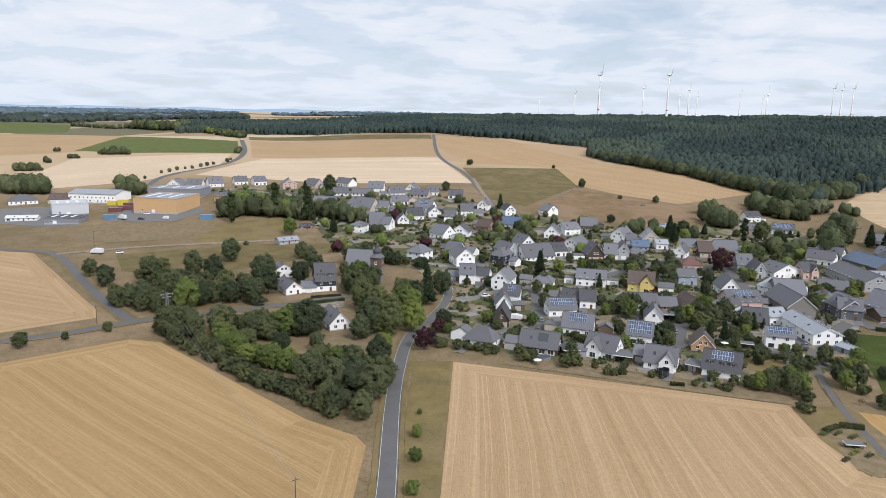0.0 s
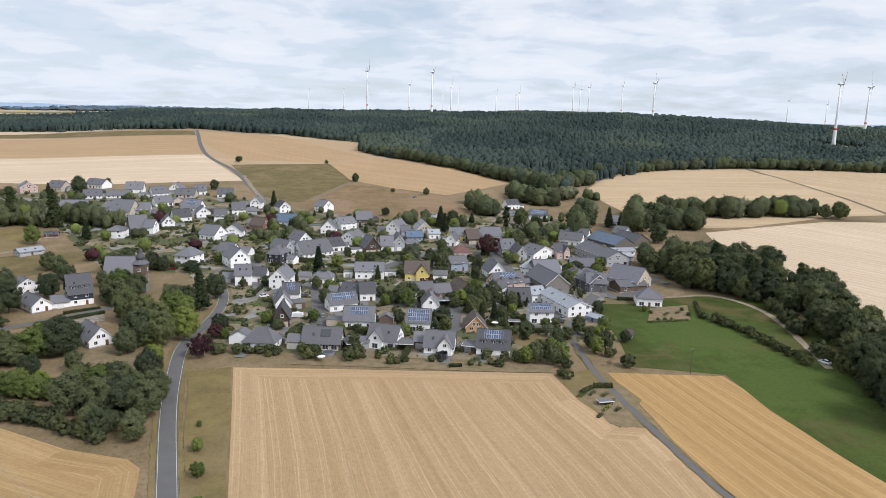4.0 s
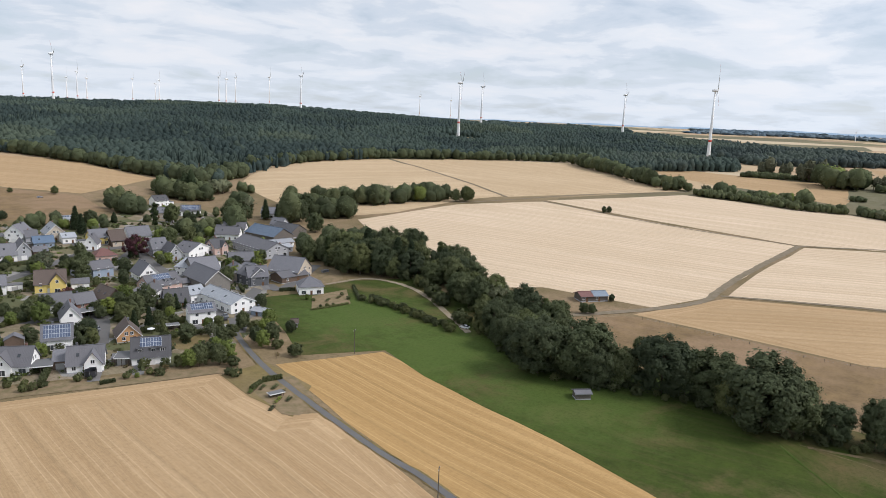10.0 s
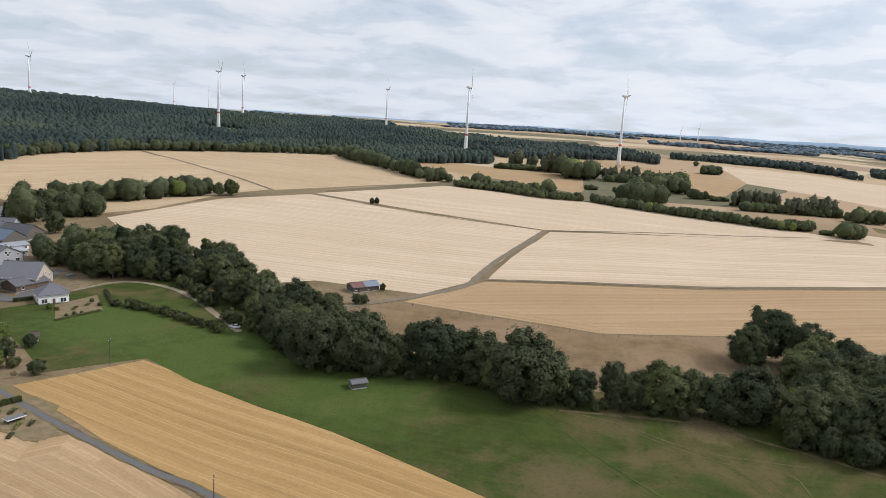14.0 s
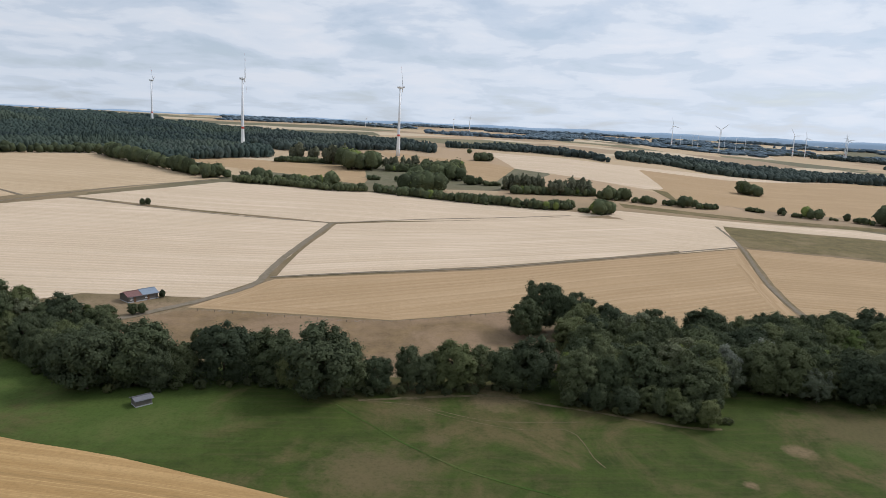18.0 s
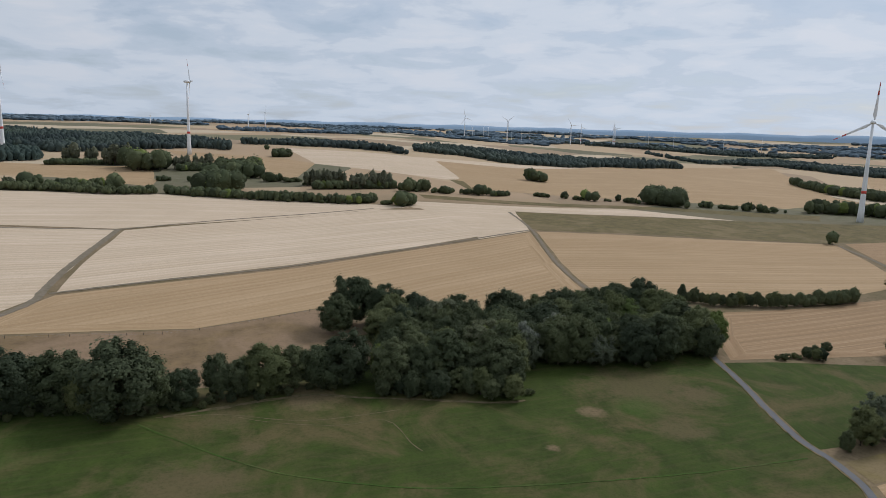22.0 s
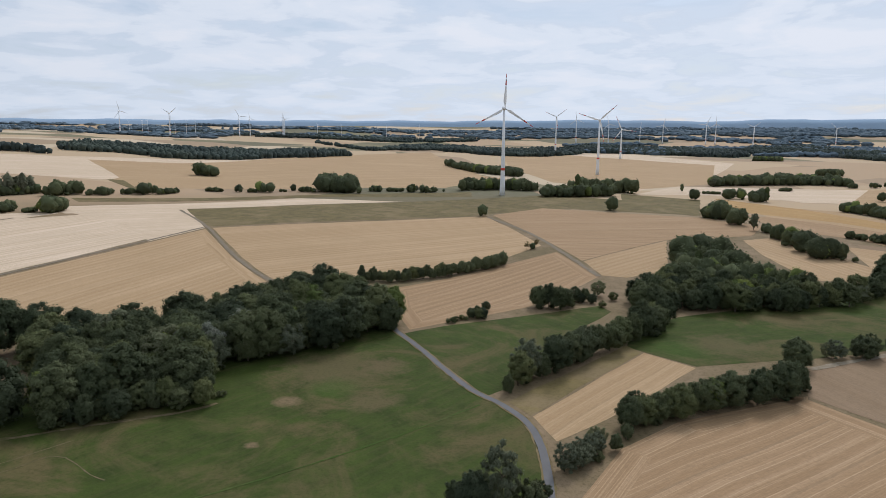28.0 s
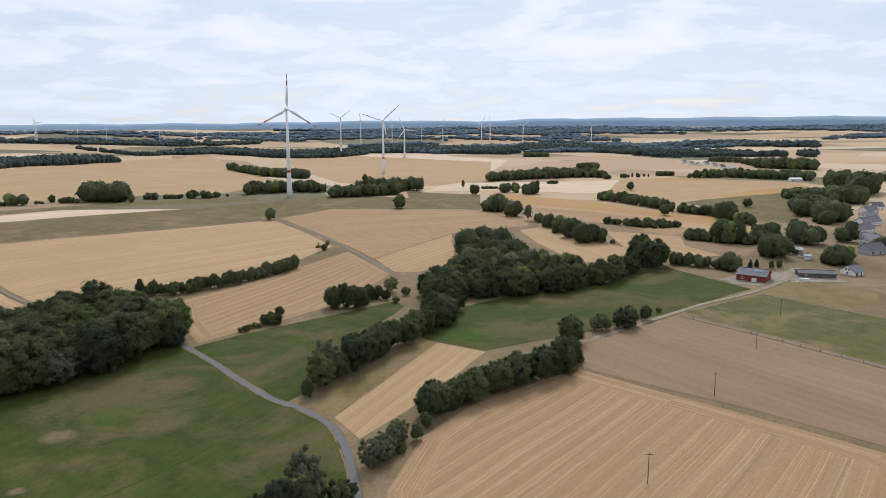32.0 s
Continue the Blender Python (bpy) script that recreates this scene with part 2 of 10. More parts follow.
def gardens():
    """Village plots: lawns, beds, dry grass and paved yards, each its own patch."""
    m = Mat("garden_plots", 0.95, spec=0.1)
    p = m.place((1, 1, 0))
    warp = m.noise(p, 0.15, 3)
    cell = m.voronoi(m.place((0.12, 0.10, 0.0)), 1.0)
    s = m.n.new("ShaderNodeSeparateColor")
    m.l.new(cell, s.inputs[0])
    c = m.ramp(s.outputs[0], (0.0, (0.10, 0.108, 0.055)), (0.2, (0.235, 0.195, 0.13)), (0.36, (0.085, 0.095, 0.047)), (0.48, (0.27, 0.26, 0.25)), (0.64, (0.16, 0.145, 0.085)), (0.80, (0.26, 0.21, 0.15)))
    c.node.color_ramp.interpolation = "CONSTANT"
    fine = m.noise(p, 0.9, 6, 0.75)
    c = m.mix(m.math("MULTIPLY", m.ramp(warp, (0.42, 0.0), (0.62, 1.0)), 0.45), c, (0.10, 0.092, 0.045))
    c = m.mix(m.math("MULTIPLY", m.ramp(fine, (0.3, 1.0), (0.52, 0.0)), 0.55), c, (0.055, 0.05, 0.026))
    return m.done(c, fine, 0.6, 0.2)


GROUND_MATS["garden"] = gardens()


def asphalt(name, base):
    m = Mat(name, 0.9, spec=0.3)
    p = m.place()
    patch = m.noise(p, 0.25, 4, 0.6)
    grain = m.noise(p, 9.0, 3, 0.7)
    c = m.mix(patch, scaled(base, 0.8), scaled(base, 1.25))
    c = m.mix(m.math("MULTIPLY", grain, 0.5), c, scaled(base, 0.7))
    return m.done(c, grain, 0.3, 0.02)


def dirt(name, base, green):
    m = Mat(name, 0.95, spec=0.1)
    a = m.noise(m.place(), 0.35, 5, 0.65)
    g = m.noise(m.place(), 2.5, 4, 0.7)
    c = m.mix(m.ramp(a, (0.4, 0.0), (0.62, 1.0)), base, green)
    c = m.mix(m.math("MULTIPLY", g, 0.5), c, scaled(base, 0.6))
    return m.done(c, g, 0.5, 0.08)


GROUND_MATS["bare"] = dirt("bare_soil", (0.25, 0.185, 0.115), (0.16, 0.135, 0.07))
GROUND_MATS["paved"] = asphalt("yard_paving", (0.17, 0.165, 0.16))
GROUND_MATS["gravelly"] = dirt("yard_gravel", (0.32, 0.285, 0.23), (0.19, 0.165, 0.11))
WAY_MATS = {
    "asphalt": asphalt("asphalt", (0.125, 0.121, 0.117)),
    "paleasphalt": asphalt("worn_asphalt", (0.135, 0.132, 0.13)),
    "gravel": dirt("gravel", (0.31, 0.26, 0.195), (0.22, 0.18, 0.115)),
    "dirt": dirt("grassy_track", (0.24, 0.195, 0.142), (0.175, 0.148, 0.095)),
}


def ground_material():
    """Rough dry grass near the village; farther off a patchwork of stubble, grass and fallow."""
    m = Mat("ground_cover", 0.95, spec=0.1)
    p = m.place()
    big = m.noise(p, 0.013, 5, 0.6, 0.5)
    mid = m.noise(p, 0.09, 5, 0.65)
    fine = m.noise(p, 0.8, 6, 0.75)
    near = m.mix(m.ramp(big, (0.38, 0.0), (0.62, 1.0)), (0.18, 0.137, 0.075), (0.265, 0.19, 0.118))
    near = m.mix(m.math("MULTIPLY", m.ramp(mid, (0.4, 0.0), (0.65, 1.0)), 0.5), near, (0.125, 0.10, 0.046))
    near = m.mix(m.math("MULTIPLY", m.ramp(fine, (0.3, 1.0), (0.52, 0.0)), 0.5), near, (0.04, 0.038, 0.015))
    cell = m.voronoi(m.place((0.0030, 0.0046, 0.0)), 1.0)
    s = m.n.new("ShaderNodeSeparateColor")
    m.l.new(cell, s.inputs[0])
    patch = m.ramp(s.outputs[0], (0.0, (0.46, 0.33, 0.19)), (0.3, (0.40, 0.27, 0.15)), (0.45, (0.52, 0.41, 0.27)),
                   (0.62, (0.30, 0.205, 0.115)), (0.74, (0.13, 0.12, 0.05)), (0.86, (0.085, 0.085, 0.035)), (1.0, (0.44, 0.31, 0.17)))
    patch.node.color_ramp.interpolation = "CONSTANT"
    patch = m.mix(m.math("MULTIPLY", mid, 0.5), patch, (0.33, 0.285, 0.225))
    length = m.n.new("ShaderNodeVectorMath")
    length.operation = "LENGTH"
    m.l.new(m.place((1, 1, 0)), length.inputs[0])
    far = m.math("MULTIPLY", m.math("SUBTRACT", length.outputs["Value"], 640.0), 1 / 220.0)
    t = m.n.new("ShaderNodeClamp")
    m.l.new(far, t.inputs[0])
    return m.done(m.mix(t.outputs[0], near, patch), fine, 0.6, 0.25)


def leaf(name, base, spread=0.26, joined_up=False):
    m = Mat(name, 0.85, spec=0.08)
    c = m.mix(m.rand(True), scaled(base, 1 - spread), scaled(base, 1 + spread))
    if not joined_up:
        c = m.mix(m.ramp(m.rand(), (0.0, 0.85), (0.5, 0.0)), c, (base[0] * 0.52, base[1] * 0.58, base[2] * 0.66))
        c = m.mix(m.ramp(m.rand(), (0.6, 0.0), (1.0, 0.7)), c, (base[0] * 1.4, base[1] * 1.32, base[2] * 1.05))
    m.done(c)
    # light comes through the leaves
    thin = m.n.new("ShaderNodeBsdfTranslucent")
    m.l.new(m.mix(0.25, c, (0.13, 0.155, 0.055)), thin.inputs["Color"])
    both = m.n.new("ShaderNodeMixShader")
    both.inputs[0].default_value = 0.32
    m.l.new(m.b.outputs[0], both.inputs[1])
    m.l.new(thin.outputs[0], both.inputs[2])
    m.l.new(both.outputs[0], m.n["Material Output"].inputs["Surface"])
    return m.m


LEAF_COLOURS = {
    "oak": ("leaves_dark_green", (0.1, 0.118, 0.06)),
    "ash": ("leaves_mid_green", (0.12, 0.136, 0.068)),
    "maple": ("leaves_deep_green", (0.086, 0.102, 0.055)),
    "lime": ("leaves_light_green", (0.172, 0.212, 0.062)),
    "round": ("leaves_shrub", (0.115, 0.128, 0.06)),
    "hazel": ("leaves_hedge", (0.106, 0.118, 0.058)),
    "purple": ("leaves_copper", (0.088, 0.038, 0.046)),
    "conifer": ("needles", (0.045, 0.061, 0.031)),
    "poplar": ("leaves_poplar", (0.075, 0.095, 0.039)),
    "aspen": ("leaves_aspen", (0.15, 0.155, 0.1)),
    "willow": ("leaves_grey_green", (0.165, 0.178, 0.108)),
    "bare": ("leaves_thin", (0.185, 0.143, 0.069)),
    "silver": ("leaves_silver", (0.25, 0.26, 0.195)),
}
LEAVES = {kind: leaf(*row) for kind, row in LEAF_COLOURS.items()}
BARK = Mat("bark", 0.9)
BARK = BARK.done(BARK.mix(BARK.noise(BARK.coord("Object", (8, 8, 1)), 6.0, 5), (0.06, 0.045, 0.032), (0.15, 0.12, 0.09)))

# ---- shape of the land ----
# ground heights: one profile per bearing (degrees clockwise from +y), at these distances
RANGES = np.array([0., 200., 350., 550., 800., 1150., 1700., 2600., 4900., 7000.])
PROFILES = {}


def profile(bearing, *heights):
    PROFILES[bearing] = np.array(heights + (heights[-1],), float)


profile(-60, 0, 0, 0, 5, 12, 20, 32, 50, 62)
profile(-35, 0, 0, 0, 3, 10, 18, 28, 45, 62)
profile(-15, 0, 0, 0, 8, 20, 32, 45, 56, 64)
profile(0, 0, 0, 1, 9, 24, 47, 66, 66, 68)
profile(15, 0, 0, 0, 7, 20, 44, 73, 72, 70)
profile(30, 0, 0, -1, 3, 14, 40, 79, 79, 76)
profile(50, 0, -4, 0, 6, 14, 26, 58, 60, 64)
profile(70, 0, -5, 0, 5, 10, 24, 40, 46, 58)
profile(90, 0, -6, -2, 2, 8, 26, 36, 36, 52)
profile(110, 0, -6, -4, 0, 1, 5, 6, 2, 46)
profile(130, 0, -6, -6, -3, -3, -7, -18, -20, 44)
profile(150, 0, -4, -5, -5, -6, -7, -13, -18, 52)
profile(180, 0, 0, -3, -6, -8, -5, 0, 10, 60)
profile(240, 0, 0, 0, 0, 0, 10, 20, 40, 90)
profile(300, *PROFILES[-60][:-1])
BEARINGS = np.array(sorted(PROFILES), float)
HEIGHTS = np.array([PROFILES[b] for b in sorted(PROFILES)])


def slopes(p, v):
    """Slopes at the knots of a smooth curve through the values that does not overshoot."""
    d = np.diff(v, axis=-1) / np.diff(p)
    m = np.zeros_like(v)
    same = d[..., 1:] * d[..., :-1] > 0
    m[..., 1:-1] = np.where(same, 2 * d[..., 1:] * d[..., :-1] / np.where(same, d[..., 1:] + d[..., :-1], 1), 0)
    m[..., -1] = d[..., -1]
    return m


SLOPES = slopes(RANGES, HEIGHTS)


def terrain(x, y):
    """The height of the ground."""
    x, y = np.asarray(x, float), np.asarray(y, float)
    r = np.minimum(np.hypot(x, y), 6900.0)
    b = np.degrees(np.arctan2(x, y))
    b = np.where(b < -60, b + 360, b)
    i = np.clip(np.searchsorted(RANGES, r, "right") - 1, 0, len(RANGES) - 2)
    j = np.clip(np.searchsorted(BEARINGS, b, "right") - 1, 0, len(BEARINGS) - 2)
    w = RANGES[i + 1] - RANGES[i]
    s = (r - RANGES[i]) / w

    def along(k):
        return ((2 * s**3 - 3 * s**2 + 1) * HEIGHTS[k, i] + (s**3 - 2 * s**2 + s) * w * SLOPES[k, i]
                + (3 * s**2 - 2 * s**3) * HEIGHTS[k, i + 1] + (s**3 - s**2) * w * SLOPES[k, i + 1])

    u = (b - BEARINGS[j]) / (BEARINGS[j + 1] - BEARINGS[j])
    u = u * u * (3 - 2 * u)
    z = along(j) * (1 - u) + along(j + 1) * u
    return z + 0.35 * np.sin(x / 61 + 1.3) * np.cos(y / 53) + 1.6 * np.clip((r - 500) / 900, 0, 1) * np.sin(x / 210) * np.cos(y / 170 + 0.7)

# ---- ground: one sheet to the horizon ----
steps = [0.0]
while steps[-1] < 4950:
    steps.append(steps[-1] + (12.5 if steps[-1] < 700 else 25.0 if steps[-1] < 1600 else 90.0))
AX = np.array([-s for s in steps[:0:-1]] + steps)
GX, GY = np.meshgrid(AX, AX, indexing="ij")
GZ = terrain(GX, GY)
N = len(AX)


def mesh_object(name, verts, faces, material, parent=None, uv=None, smooth=False):
    me = bpy.data.meshes.new(name)
    me.from_pydata([tuple(v) for v in verts], [], [tuple(f) for f in faces])
    me.materials.append(material)
    if uv is not None:
        layer = me.uv_layers.new(name="UVMap")
        loops = np.empty(len(me.loops), int)
        me.loops.foreach_get("vertex_index", loops)
        layer.data.foreach_set("uv", np.asarray(uv, np.float32)[loops].ravel())
    if smooth:
        me.polygons.foreach_set("use_smooth", [True] * len(me.polygons))
    ob = new(name, me)
    if parent is not None:
        ob.parent = parent
    return ob


idx = np.arange(N * N).reshape(N, N)
a, b, c, d = idx[:-1, :-1].ravel(), idx[1:, :-1].ravel(), idx[1:, 1:].ravel(), idx[:-1, 1:].ravel()
ground = mesh_object("ground", np.stack([GX.ravel(), GY.ravel(), GZ.ravel()], 1), np.concatenate([np.stack([a, b, c], 1), np.stack([a, c, d], 1)]).tolist(),
                     ground_material(), smooth=True)
tagged(ground, "dry rolling farmland with rough grass and distant fields", "ground", kind="structure")


def height(x, y):
    """The height of the ground sheet itself, on its triangles."""
    i = min(max(int(np.searchsorted(AX, x, "right")) - 1, 0), N - 2)
    j = min(max(int(np.searchsorted(AX, y, "right")) - 1, 0), N - 2)
    u, v = (x - AX[i]) / (AX[i + 1] - AX[i]), (y - AX[j]) / (AX[j + 1] - AX[j])
    if u >= v:
        return float(GZ[i, j] + u * (GZ[i + 1, j] - GZ[i, j]) + v * (GZ[i + 1, j + 1] - GZ[i + 1, j]))
    return float(GZ[i, j] + v * (GZ[i, j + 1] - GZ[i, j]) + u * (GZ[i + 1, j + 1] - GZ[i, j + 1]))


def clip(poly, tri):
    """The part of a convex polygon inside a triangle that turns to the left."""
    for k in range(3):
        (ax, ay), (bx, by) = tri[k], tri[(k + 1) % 3]
        side = [(bx - ax) * (y - ay) - (by - ay) * (x - ax) for x, y in poly]
        if min(side) >= 0:
            continue
        if max(side) <= 0:
            return []
        res = []
        for m, (p, s) in enumerate(zip(poly, side)):
            q, t = poly[m - 1], side[m - 1]
            if (s >= 0) != (t >= 0):
                f = t / (t - s)
                res.append((q[0] + (p[0] - q[0]) * f, q[1] + (p[1] - q[1]) * f))
            if s >= 0:
                res.append(p)
        poly = res
        if len(poly) < 3:
            return []
    return poly


from mathutils.geometry import tessellate_polygon

LIFT = [0.05]
FIELD_TEXT = {
    "dun": "harvested dun stubble field with curved swathes", "ochre": "harvested ochre stubble field with fine rows", "tan": "harvested tan stubble field with drilled rows", "gold": "golden stubble field with straw swathes", "pale": "pale harvested grain field with faint rows", "sand": "sandy-coloured harvested field on a rounded slope",
    "parched": "parched brown pasture with bare patches", "brown": "parched brown field of dry stubble", "grass": "green summer meadow with dry patches", "green2": "green field crop in full leaf",
    "bare": "bare trodden brown soil", "paved": "grey paved yard with stains", "gravelly": "pale gravel yard with weeds", "garden": "patchwork of lawns, beds and yards between the houses", "olive": "olive-coloured grassland dried by summer", "dry": "dry yellowed pasture grass", "olive_green": "olive-green grassland with dry patches",
}


def wobbly(points, size, seed):
    """Edge points set closer together and slightly uneven."""
    rnd, res = random.Random(seed), []
    for k, p in enumerate(points):
        q = points[(k + 1) % len(points)]
        n = max(1, int(math.dist(p, q) / 14))
        for s in range(n):
            f = s / n
            o = 0 if s == 0 else size
            res.append((p[0] + (q[0] - p[0]) * f + rnd.uniform(-o, o), p[1] + (q[1] - p[1]) * f + rnd.uniform(-o, o)))
    return res


def inset(points, d):
    """The polygon's corners, moved in by d from its edges."""
    n = len(points)
    area = sum(points[i][0] * points[(i + 1) % n][1] - points[(i + 1) % n][0] * points[i][1] for i in range(n))
    s, res = (1 if area > 0 else -1), []
    for i in range(n):
        p, q, r = Vector(points[i - 1]), Vector(points[i]), Vector(points[(i + 1) % n])
        a, b = (q - p).normalized(), (r - q).normalized()
        na, nb = Vector((-a.y, a.x)) * s, Vector((-b.y, b.x)) * s
        m = (na + nb)
        k = max(m.dot(m) / 2, 0.5)
        res.append(tuple(q + m * (d / k)))
    return res


def field(name, stuff, turn, points):
    """A field that lies on the ground sheet, cut along the sheet's own triangles; tilled ones have a headland worked along the edge."""
    LIFT[0] += 0.0012
    pieces = []
    reach = min(math.hypot(*p) for p in points)
    area = abs(sum(p[0] * q[1] - q[0] * p[1] for p, q in zip(points, points[1:] + points[:1]))) / 2
    if stuff in ("tan", "gold", "dun", "ochre") and reach < 330 and area > 9000:
        inner = inset(points, 9.0)
        pieces.append((inner, turn))
        for k, p in enumerate(points):
            q = points[(k + 1) % len(points)]
            pieces.append(([p, q, inner[(k + 1) % len(points)], inner[k]], math.degrees(math.atan2(q[1] - p[1], q[0] - p[0]))))
    else:
        pieces.append((wobbly(points, 0.5, len(points) * 31 + int(abs(points[0][0]))), turn))
    verts, faces, uv = [], [], []
    for poly, way_turn in pieces:
        seen = {}
        cs, sn = math.cos(radians(way_turn)), math.sin(radians(way_turn))
        for tri in tessellate_polygon([[Vector((x, y, 0)) for x, y in poly]]):
            t = [poly[k] for k in tri]
            if (t[1][0] - t[0][0]) * (t[2][1] - t[0][1]) - (t[1][1] - t[0][1]) * (t[2][0] - t[0][0]) < 0:
                t.reverse()
            xs, ys = [p[0] for p in t], [p[1] for p in t]
            i0, i1 = np.searchsorted(AX, min(xs)) - 1, np.searchsorted(AX, max(xs))
            j0, j1 = np.searchsorted(AX, min(ys)) - 1, np.searchsorted(AX, max(ys))
            for i in range(max(i0, 0), min(i1, N - 1)):
                for j in range(max(j0, 0), min(j1, N - 1)):
                    p00, p10, p11, p01 = (AX[i], AX[j]), (AX[i + 1], AX[j]), (AX[i + 1], AX[j + 1]), (AX[i], AX[j + 1])
                    for cell in ((p00, p10, p11), (p00, p11, p01)):
                        piece = clip(t, cell)
                        f = []
                        for x, y in piece:
                            key = (round(x, 2), round(y, 2))
                            if key not in seen:
                                seen[key] = len(verts)
                                verts.append((x, y, height(x, y) + LIFT[0]))
                                uv.append((x * cs + y * sn, -x * sn + y * cs))
                            if seen[key] not in f:
                                f.append(seen[key])
                        if len(f) > 2:
                            faces.append(f)
    ob = mesh_object(name, verts, faces, GROUND_MATS[stuff], uv=uv, smooth=True)
    return tagged(ob, FIELD_TEXT[stuff], "garden" if stuff == "garden" else "yard" if name == "yard" else "field", kind="structure")


def smooth_line(points, step):
    """A curve through the points, in even steps."""
    p = [Vector((*q, 0)) for q in points]
    p = [p[0] * 2 - p[1]] + p + [p[-1] * 2 - p[-2]]
    res = []
    for k in range(1, len(p) - 2):
        n = max(2, int((p[k + 1] - p[k]).length / step))
        for s in range(n):
            t = s / n
            res.append(0.5 * (2 * p[k] + (p[k + 1] - p[k - 1]) * t + (2 * p[k - 1] - 5 * p[k] + 4 * p[k + 1] - p[k + 2]) * t * t
                              + (3 * p[k] - p[k - 1] - 3 * p[k + 1] + p[k + 2]) * t**3))
    return res + [p[-2]]


def ribbon(name, line, left, right, lift, material, parent=None, cuts=4, ragged=0.0):
    """A strip along a line, from left to right of it, laid on the ground."""
    verts, faces, uv, run = [], [], [], 0.0
    rnd = random.Random(len(line))
    for k, p in enumerate(line):
        d = (line[min(k + 1, len(line) - 1)] - line[max(k - 1, 0)]).normalized()
        n = Vector((d.y, -d.x, 0))
        run += (p - line[k - 1]).length if k else 0
        for s in range(cuts + 1):
            off = left + (right - left) * s / cuts + (rnd.uniform(-ragged, ragged) if s in (0, cuts) else 0)
            q = p + n * off
            verts.append((q.x, q.y, max(height(q.x, q.y), height(p.x, p.y) - 0.4) + lift))
            uv.append((run, off))
    for k in range(len(line) - 1):
        for s in range(cuts):
            i = k * (cuts + 1) + s
            faces.append((i, i + 1, i + cuts + 2, i + cuts + 1))
    return mesh_object(name, verts, faces, material, parent, uv, True)


PAINT = Mat("road_paint", 0.8)
PAINT = PAINT.done(PAINT.mix(PAINT.noise(PAINT.place(), 1.5, 4), (0.36, 0.36, 0.35), (0.62, 0.62, 0.6)))
WAY_TEXT = {
    "asphalt": "grey asphalt road with worn surface", "paleasphalt": "narrow pale asphalt farm lane", "gravel": "pale gravel track with two wheel ruts",
    "dirt": "brown grassy farm track between fields",
}


def way(name, width, stuff, points):
    far = math.hypot(*points[len(points) // 2]) > 450
    line = smooth_line(points, 6.0 if far else 2.5)
    LIFT[0] += 0.0012
    h = width / 2
    ob = ribbon(name, line, -h, h, LIFT[0] + 0.03, WAY_MATS[stuff], ragged=0.35 if stuff in ("dirt", "gravel") else 0.06)
    tagged(ob, WAY_TEXT[stuff], "road" if stuff == "asphalt" else "track", kind="structure")
    if name == "road":
        for s in (-1, 1):
            ribbon("edge_line", line, s * (h - 0.3) - 0.06, s * (h - 0.3) + 0.06, LIFT[0] + 0.036, PAINT, ob, 1)
    if name in ("road", "lane") and not far:
        for s in (-1, 1):
            ribbon("verge", line, s * (h + 0.05), s * (h + (1.5 if width > 4 else 0.5)), LIFT[0] + 0.018, GROUND_MATS["dry"], ob, 2, 0.3)
    return ob


DITCH = turf("ditch_grass", (0.046, 0.082, 0.016), 0.04)
DUST = dirt("trodden_earth", (0.18, 0.138, 0.08), (0.09, 0.09, 0.035))


def mark(what, points):
    """A ditch or a trodden path across the meadow."""
    line = smooth_line(points, 3.0)
    if what == "ditch":
        ob = ribbon("ditch", line, -0.32, 0.32, 0.13, DITCH, ragged=0.2)
        return tagged(ob, "narrow overgrown ditch with darker grass", "ditch", kind="structure")
    w = 0.9 if what == "trodden_edge" else 0.16
    ob = ribbon("footpath", line, -w, w, 0.11, DUST, ragged=w * 0.6)
    return tagged(ob, "faint trodden path through dry grass", "path", kind="structure")


field("garden", "garden", 20, ((-218.6, 630.4), (-169.4, 648.8), (-87.5, 638.7), (-2.9, 614.8), (24.7, 598.6), (57.4, 550.0), (90.1, 531.3), (110.8, 503.8), (168.2, 491.6), (241.4, 558.6), (263.4, 549.5), (260.7, 493.1), (247.4, 404.6), (188.3, 304.6), (148.9, 244.6), (115.8, 216.1), (97.0, 217.0), (78.2, 222.6), (40.7, 237.4), (5.4, 249.3), (-4.6, 267.8), (-0.2, 306.1), (-5.4, 347.1), (-14.2, 372.5), (-55.8, 393.0), (-101.5, 519.2), (-169.4, 559.4)))
field("harvested_field", "ochre", 140, ((-185.7, 196.6), (-146.7, 222.7), (-115.5, 250.2), (-103.0, 247.7), (-59.0, 205.0), (-37.7, 185.0), (-22.2, 175.3), (-18.9, 169.7), (-19.0, 141.5), (-13.4, 67.8), (-95.2, 66.3)))
field("harvested_field", "tan", 158, ((-322.4, 400.6), (-259.4, 404.6), (-234.8, 395.2), (-190.9, 343.1), (-147.1, 289.2), (-140.6, 276.8), (-166.4, 254.5), (-207.5, 237.1)))
field("harvested_field", "tan", 88, ((4.4, 233.4), (38.7, 223.0), (106.5, 201.1), (104.2, 179.4), (105.2, 160.2), (114.0, 157.2), (113.5, 139.9), (110.2, 114.3), (104.6, 78.1), (-2.2, 68.0), (-0.2, 128.6), (0.5, 145.3)))
field("harvested_field", "gold", 89, ((124.8, 197.5), (164.3, 188.0), (163.6, 172.9), (161.7, 163.1), (157.8, 105.6), (147.6, 47.9), (138.3, 11.4), (73.9, 28.3), (108.3, 78.3), (113.0, 102.6), (116.3, 148.1)))
